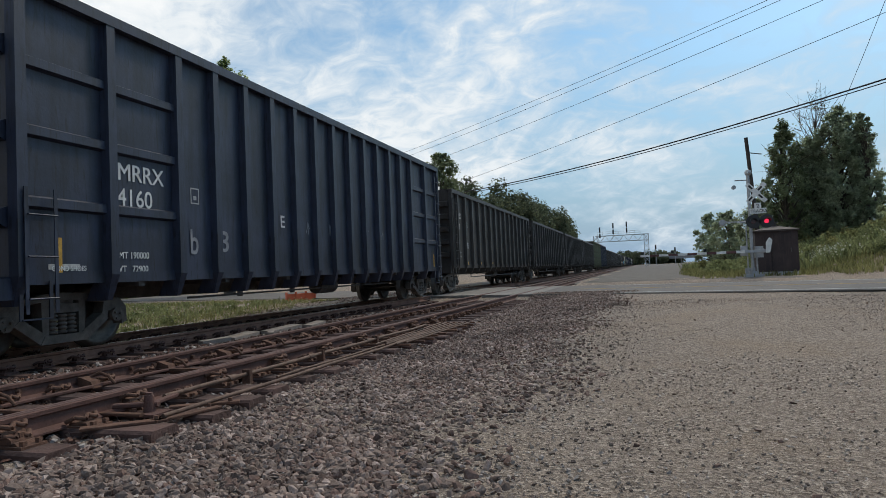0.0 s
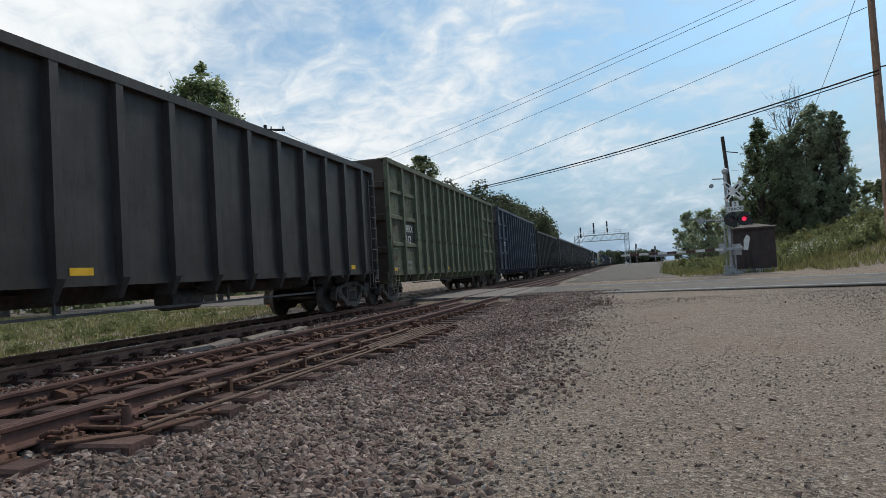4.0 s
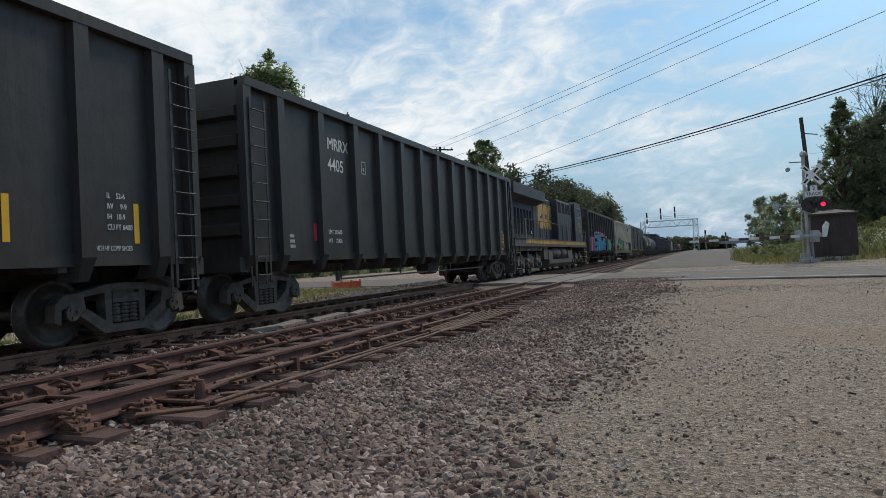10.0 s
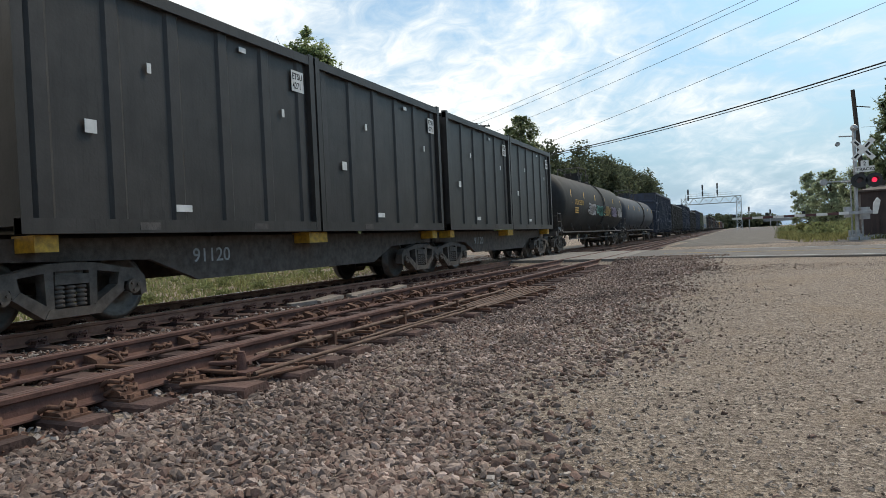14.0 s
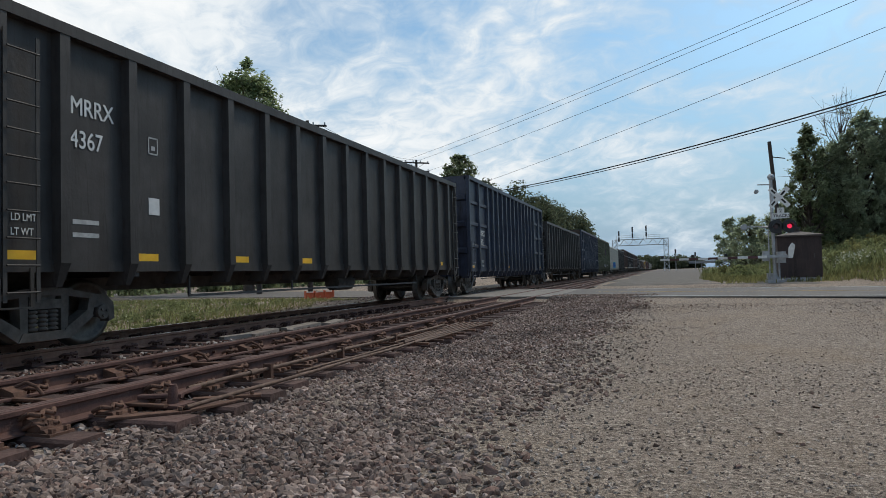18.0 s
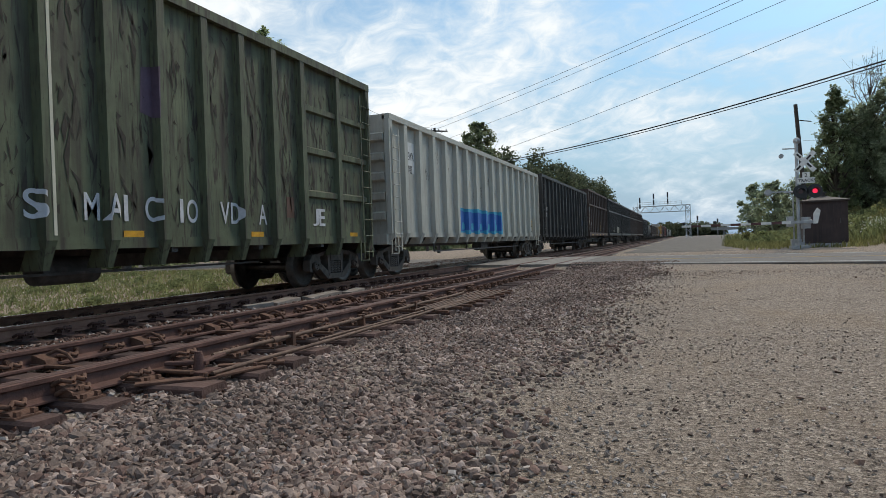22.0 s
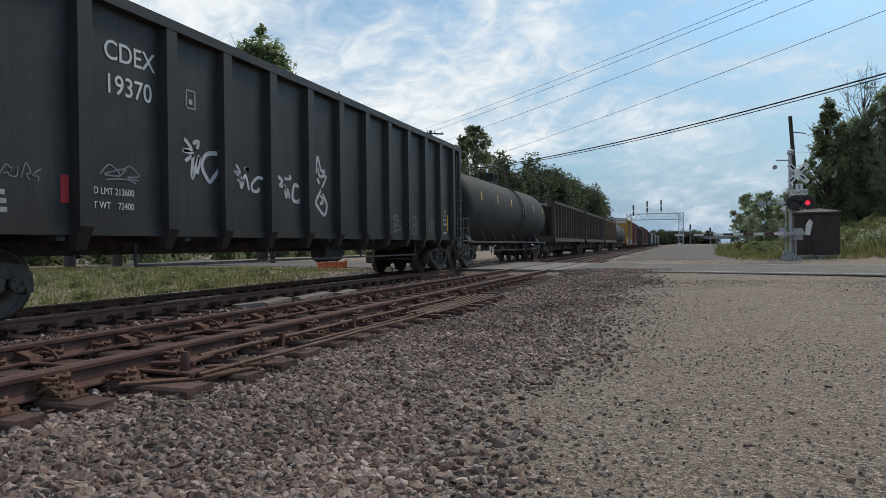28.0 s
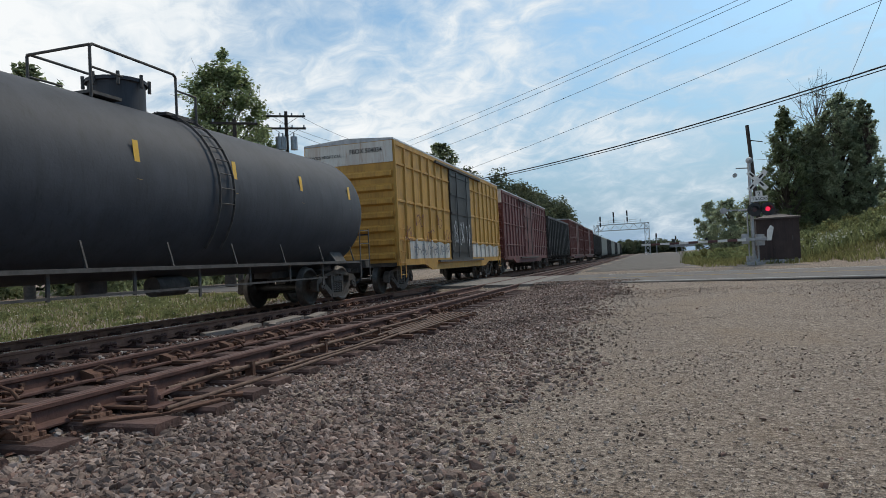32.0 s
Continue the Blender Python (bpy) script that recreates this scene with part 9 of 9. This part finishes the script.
def gantry(y):
    t = thing("signal_gantry", "silver lattice signal gantry over the tracks with three signal heads", "signal gantry", (0, y, 0.2))
    sil = surface("silver_paint", (0.4, 0.42, 0.43), (0.55, 0.57, 0.58), 2, 0.5, 0.2)
    for x in (1.3, -11.0):
        g = Geo()
        for dx in (-0.55, 0.55):
            for dy in (-0.5, 0.5):
                g.bar((x + dx, dy, 0), (x + dx, dy, 8.2), 0.14, 0.14)
        for k in range(7):
            z = k * 1.15
            g.bar((x - 0.55, -0.5, z), (x + 0.55, -0.5, z + 1.15), 0.09, 0.09)
            g.bar((x + 0.55, -0.5, z), (x - 0.55, -0.5, z + 1.15), 0.09, 0.09)
            g.bar((x - 0.55, 0.5, z), (x + 0.55, 0.5, z + 1.15), 0.09, 0.09)
        part("lattice_leg", g, sil, t)
    g = Geo()
    for z in (6.6, 8.1):
        for dy in (-0.5, 0.5):
            g.bar((-11.0, dy, z), (1.8, dy, z), 0.16, 0.16)
    for k in range(11):
        x = -11.0 + k * 1.15
        for dy in (-0.5, 0.5):
            g.bar((x, dy, 6.6 if k % 2 else 8.1), (x + 1.15, dy, 8.1 if k % 2 else 6.6), 0.1, 0.1)
    part("truss", g, sil, t)
    r = Geo()
    for k in range(9):
        r.cyl((-10.5 + k * 1.3, -0.7, 8.1), (-10.5 + k * 1.3, -0.7, 9.1), 0.03, 6)
    for z in (8.6, 9.1):
        r.cyl((-10.5, -0.7, z), (0, -0.7, z), 0.03, 6)
    part("walkway_rail", r, sil, t)
    for x, zt in ((-9.9, 10.0), (-6.6, 10.9), (-3.3, 11.1)):
        h = part("signal_head", Geo().bar((x, -0.6, zt - 1.0), (x, -0.6, zt + 0.3), 0.75, 0.35, 0.1), DARK_METAL, t)
        part("signal_head", Geo().bar((x, -0.6, zt - 2.4), (x, -0.6, zt - 1.3), 0.75, 0.35, 0.1), DARK_METAL, t)
        part("signal_mast", Geo().cyl((x, -0.4, 8.0), (x, -0.4, zt), 0.07, 8), sil, t)
    return t


gantry(172.5)
for x, y, h in ((3.6, 182, 4.6), (9.0, 196, 4.0)):
    d = thing("dwarf_signal", "small black signal on a silver post", "signal", (x, y, 0.2))
    part("post", Geo().cyl((0, 0, 0), (0, 0, h), 0.1, 8), GALV, d)
    part("head", Geo().bar((0, -0.2, h - 0.2), (0, -0.2, h + 0.9), 0.9, 0.4, 0.15), DARK_METAL, d)

# overpass far along the line
ov = thing("overpass", "distant flat concrete road bridge over the line", "bridge", (0, 600, 0))
CONC = surface("hazy_concrete", (0.2, 0.21, 0.22), (0.27, 0.28, 0.29), 0.5, 0.9)
part("deck", Geo().box(-10, 140, 0, 8, 4.2, 5.6), CONC, ov)
part("parapet", Geo().box(-10, 140, -0.2, 0.2, 5.6, 6.5), CONC, ov)
for k in range(7):
    part("pier", Geo().box(4 + 14 * k, 5.2 + 14 * k, 3, 5, -0.3, 4.2), CONC, ov)

# ---- poles and wires ----


def utility_pole(x, y, h, label, arms, mat, trans=False, z=-0.4, yaw=0, lean=0.0):
    t = thing("utility_pole", label, "utility pole", pose(x, y, z, 0, lean, yaw))
    part("shaft", Geo().cyl((0, 0, -0.3), (0, 0, h), 0.17, 12, 0.11), mat, t)
    for za, w in arms:
        a = part("crossarm", Geo().bar((-w / 2, -0.15, za), (w / 2, -0.15, za), 0.11, 0.13, 0.015), mat, t)
        for k in range(4):
            xx = -w / 2 + 0.12 + k * (w - 0.24) / 3
            part("insulator", Geo().cyl((xx, -0.15, za + 0.06), (xx, -0.15, za + 0.22), 0.05, 8), GALV, a)
        part("arm_brace", Geo().bar((-w / 3, -0.13, za), (0, -0.13, za - 0.55), 0.04, 0.02).bar((w / 3, -0.13, za), (0, -0.13, za - 0.55), 0.04, 0.02), mat, a)
    if trans:
        for dx in (-0.5, -0.25, 0.45):
            c = part("transformer", Geo().cyl((dx, -0.35, h - 2.6), (dx, -0.35, h - 1.75), 0.22, 14), GALV, t)
            part("bushing", Geo().cyl((dx, -0.35, h - 1.75), (dx, -0.35, h - 1.5), 0.05, 8), GALV, c)
    return t


utility_pole(-22, 38.6, 11.7, "timber utility pole with two crossarms and grey transformers", ((11.35, 2.5), (10.55, 2.5)), POLE_DARK, True, yaw=30)
utility_pole(-22.3, 33.2, 10.2, "timber utility pole with one crossarm", ((9.9, 2.6),), POLE_DARK, False, yaw=35)
utility_pole(-22, 59.2, 12.3, "timber utility pole with two crossarms", ((12.0, 2.5), (11.2, 2.5)), POLE_DARK, False, yaw=40)
utility_pole(-30.5, 78, 12.6, "timber utility pole with one crossarm", ((12.3, 2.5),), POLE_DARK, False, yaw=40)
utility_pole(9.75, 28.3, 13.2, "tall brown timber utility pole beside the road", ((12.7, 2.4),), POLE_WOOD, True, z=0, yaw=45)


def wire(a, b, sag, r=0.012, label="thin black overhead power wire", n=24):
    a, b = Vector(a), Vector(b)
    pts = [a.lerp(b, i / n) - Vector((0, 0, sag * 4 * (i / n) * (1 - i / n))) for i in range(n + 1)]
    ob = part("overhead_wire", Geo().tube(pts, r, 5), WIRE, None)
    tagged(ob, label, "wire", "overhead wires")


for dx, zr, zl in ((-0.5, 12.4, 12.06), (0.0, 12.28, 11.76), (0.5, 11.64, 10.62)):
    wire((9.75 + dx * 0.3, 28.3 + dx * 0.3, zr), (-22 + dx * 0.7, 59.2 + dx * 0.7, zl), 0.25)
wire((9.75, 28.3, 10.1), (-22, 59.2, 7.6), 0.3)
wire((9.75, 28.1, 7.55), (-22, 59.2, 7.85), 0.75, 0.035, "thick black overhead phone cable")
wire((9.75, 28.1, 7.42), (-22, 59.2, 7.7), 0.75, 0.022, "thin black overhead phone cable")
wire((9.75, 28.3, 12.9), (40, -2, 13), 0.7)
wire((9.75, 28.3, 7.7), (40, -2, 8), 0.7, 0.03, "thick black overhead phone cable")
wire((9.6, 28.3, 11.3), (15.5, 75, 7.5), 0.8)
wire((-22, 59.2, 11.9), (-30.5, 78, 12), 0.4)
wire((-21, 38.6, 10.9), (-22, 59.2, 11.9), 0.5)
wire((-23, 38.6, 10.9), (-23, 59.2, 11.9), 0.5)
wire((-22, 38.6, 10.1), (-22.5, 59.2, 11.1), 0.5)

# ---- track furniture ----
PIPE = surface("rusty_pipe", (0.1, 0.058, 0.04), (0.19, 0.115, 0.08), 12, 0.75, 0.2, 0.3, 60)
CONCRETE = surface("old_concrete", (0.2, 0.165, 0.14), (0.33, 0.28, 0.24), 6, 0.9, 0, 0.4, 40)
sw = thing("switch_rodding", "rusty pipe rods and cranks beside the near rail", "switch gear")
for x, z, y0, y1, x1, r in ((-3.96, -0.08, 4.75, 11.6, -3.86, 0.021), (-3.6, -0.14, 4.3, 11.2, -3.47, 0.019), (-3.74, -0.15, 6.2, 12.3, -3.6, 0.014)):
    part("pipe_rod", Geo().tube([(x + (x1 - x) * k / 10 + 0.008 * math.sin(k * 2.3), y0 + k * (y1 - y0) / 10, z + 0.005 * math.sin(k * 2)) for k in range(11)], r, 8), PIPE, sw)
for y, x in ((5.7, -3.95), (7.3, -3.93), (9.0, -3.9)):
    part("rod_joint", Geo().cyl((x, y - 0.06, -0.08), (x + 0.002, y + 0.06, -0.08), 0.034, 10), PIPE, sw)
    part("rod_guide", Geo().box(x - 0.045, x + 0.045, y + 0.25, y + 0.3, -0.18, -0.035), RUST, sw)
part("crank", Geo().bar((-4.18, 4.42, -0.1), (-3.85, 4.55, -0.1), 0.07, 0.035, 0.008).bar((-3.9, 4.5, -0.1), (-3.93, 4.86, -0.085), 0.055, 0.03, 0.006).box(-4.02, -3.76, 4.38, 4.62, -0.18, -0.155)
     .cyl((-3.9, 4.5, -0.155), (-3.9, 4.5, -0.02), 0.05, 12, 0.036).cyl((-3.9, 4.5, -0.02), (-3.9, 4.5, 0.0), 0.03, 6), RAIL_BROWN, sw)
part("crank_bolt", Geo().cyl((-4.0, 4.44, -0.155), (-4.0, 4.44, -0.12), 0.022, 6), RUST, sw)
for x0, y0, x1, y1, w in ((-4.02, 3.92, -3.56, 4.3, 0.1), (-3.62, 4.22, -3.44, 4.78, 0.08), (-3.88, 4.72, -3.4, 5.02, 0.09)):
    part("foot_plate", Geo().bar((x0, y0, -0.165), (x1, y1, -0.165), w, 0.022, 0.004), RUST, sw)
    part("plate_bolt", Geo().cyl((x1 - 0.06, y1 - 0.05, -0.156), (x1 - 0.06, y1 - 0.05, -0.125), 0.018, 6), RUST, sw)
for k in range(10):
    y = 9.1 + 0.42 * k
    part("flat_bar", Geo().bar((-4.05, y, -0.15), (-3.28 + 0.05 * (k % 3), y + 0.1 * (k % 2), -0.158), 0.06, 0.03, 0.005), RUST, sw)
for k in range(6):
    part("loose_rod", Geo().cyl((-3.78 + 0.08 * k, 9.0 + 0.2 * (k % 2), -0.13), (-3.95 + 0.12 * k, 12.8, -0.14), 0.014, 6), PIPE, sw)
pt = thing("switch_points", "rusty switch point rail lying against the stock rail", "switch gear")
part("point_rail", rail_geo(-12, 9.5), RAIL_BROWN, pt, at=pose(-4.352, 0, -0.006, 0, 0, 0.06))
part("point_head", Geo().box(-0.022, 0.022, -12, 9.5, -0.006, -0.003), RAIL_TOP, pt, at=pose(-4.352, 0, 0, 0, 0, 0.06))
part("guard_bar", Geo().bar((-5.56, -12, -0.15), (-5.5, 10.5, -0.15), 0.05, 0.03, 0.006), RAIL_BROWN, pt, "flat guard bar inside the far rail")
for k in range(30):
    y = 1.6 + 0.36 * k
    part("bolt", lambda: Geo().cyl((0, 0, 0), (0.05, 0, 0), 0.024, 6), RUST, pt, at=(-5.702, y, -0.09 + 0.012 * (k % 2)), key="webbolt")


def rod_clip_geo():
    """A cast lug on the far rail's inner foot with a bent cable end."""
    g = Geo().prism([(0.0, -0.17), (0.2, -0.17), (0.17, -0.1), (0.03, -0.06), (0.0, -0.06)], 1, -0.06, 0.06)
    return g.tube([(0.06, 0.05, -0.07), (0.13, 0.1, -0.03), (0.22, 0.13, -0.07), (0.29, 0.14, -0.15)], 0.017, 7)


for k in range(9):
    part("rail_lug", rod_clip_geo, RUST, pt, at=(-5.68, 2.1 + 1.16 * k, 0), key="lug")
for y in (4.36, 6.7):
    part("tie_rod", Geo().bar((-5.7, y, -0.15), (-3.85, y, -0.15), 0.06, 0.025, 0.005), RUST, pt)
for k, (x, y, w, l, r) in enumerate(((-7.32, 10.9, 0.28, 0.9, 4), (-7.2, 12.2, 0.26, 1.1, -3), (-7.1, 13.4, 0.22, 0.9, 8), (-7.25, 10.0, 0.16, 0.55, -22), (-7.05, 11.5, 0.12, 0.5, 30))):
    s = part("concrete_slab", Geo().box(-w / 2, w / 2, -l / 2, l / 2, -0.035, 0.035), CONCRETE, None, at=pose(x, y, -0.17 + 0.01 * (k % 2), 2, 3, r))
    tagged(s, "pale broken concrete slab lying between the tracks", "slab", "slabs between the tracks")
ba = thing("orange_barrier", "orange plastic mesh barrier standing beyond the tracks", "barrier", pose(-14.0, 25.3, -0.2, 0, 0, 75))
ORANGE = surface("orange_plastic", (0.5, 0.1, 0.05), (0.62, 0.16, 0.08), 4, 0.6)
part("panel", Geo().box(-0.85, 0.85, -0.02, 0.02, 0.0, 0.42), ORANGE, ba)
for x in (-0.85, -0.3, 0.3, 0.85):
    part("post", Geo().box(x - 0.03, x + 0.03, -0.04, 0.04, -0.15, 0.5), ORANGE, ba)


def motions():
    for car in CARS:
        s = car["s"]
        walk(car, [(t, pose(LINE_X, s - g, 0)) for t, g in GONE])
    # wheels roll with the metres gone; alike wheelsets share one action
    for (y, z, r), sets in SPINNERS.items():
        total = GONE[-1][1] / r
        n = int(total / radians(78)) + 1
        ts, gs = [t for t, _ in GONE], [g for _, g in GONE]
        rows = []
        for i in range(n + 1):
            t = 32.0 * i / n
            rows.append((t, pose(0, y, z, math.degrees(float(np.interp(t, ts, gs)) / r) % 360)))
        walk(sets[0], rows)
        src = sets[0].animation_data
        for w in sets[1:]:
            w.rotation_mode = "QUATERNION"
            d = w.animation_data_create()
            d.action = src.action
            d.action_slot = src.action_slot


motions()
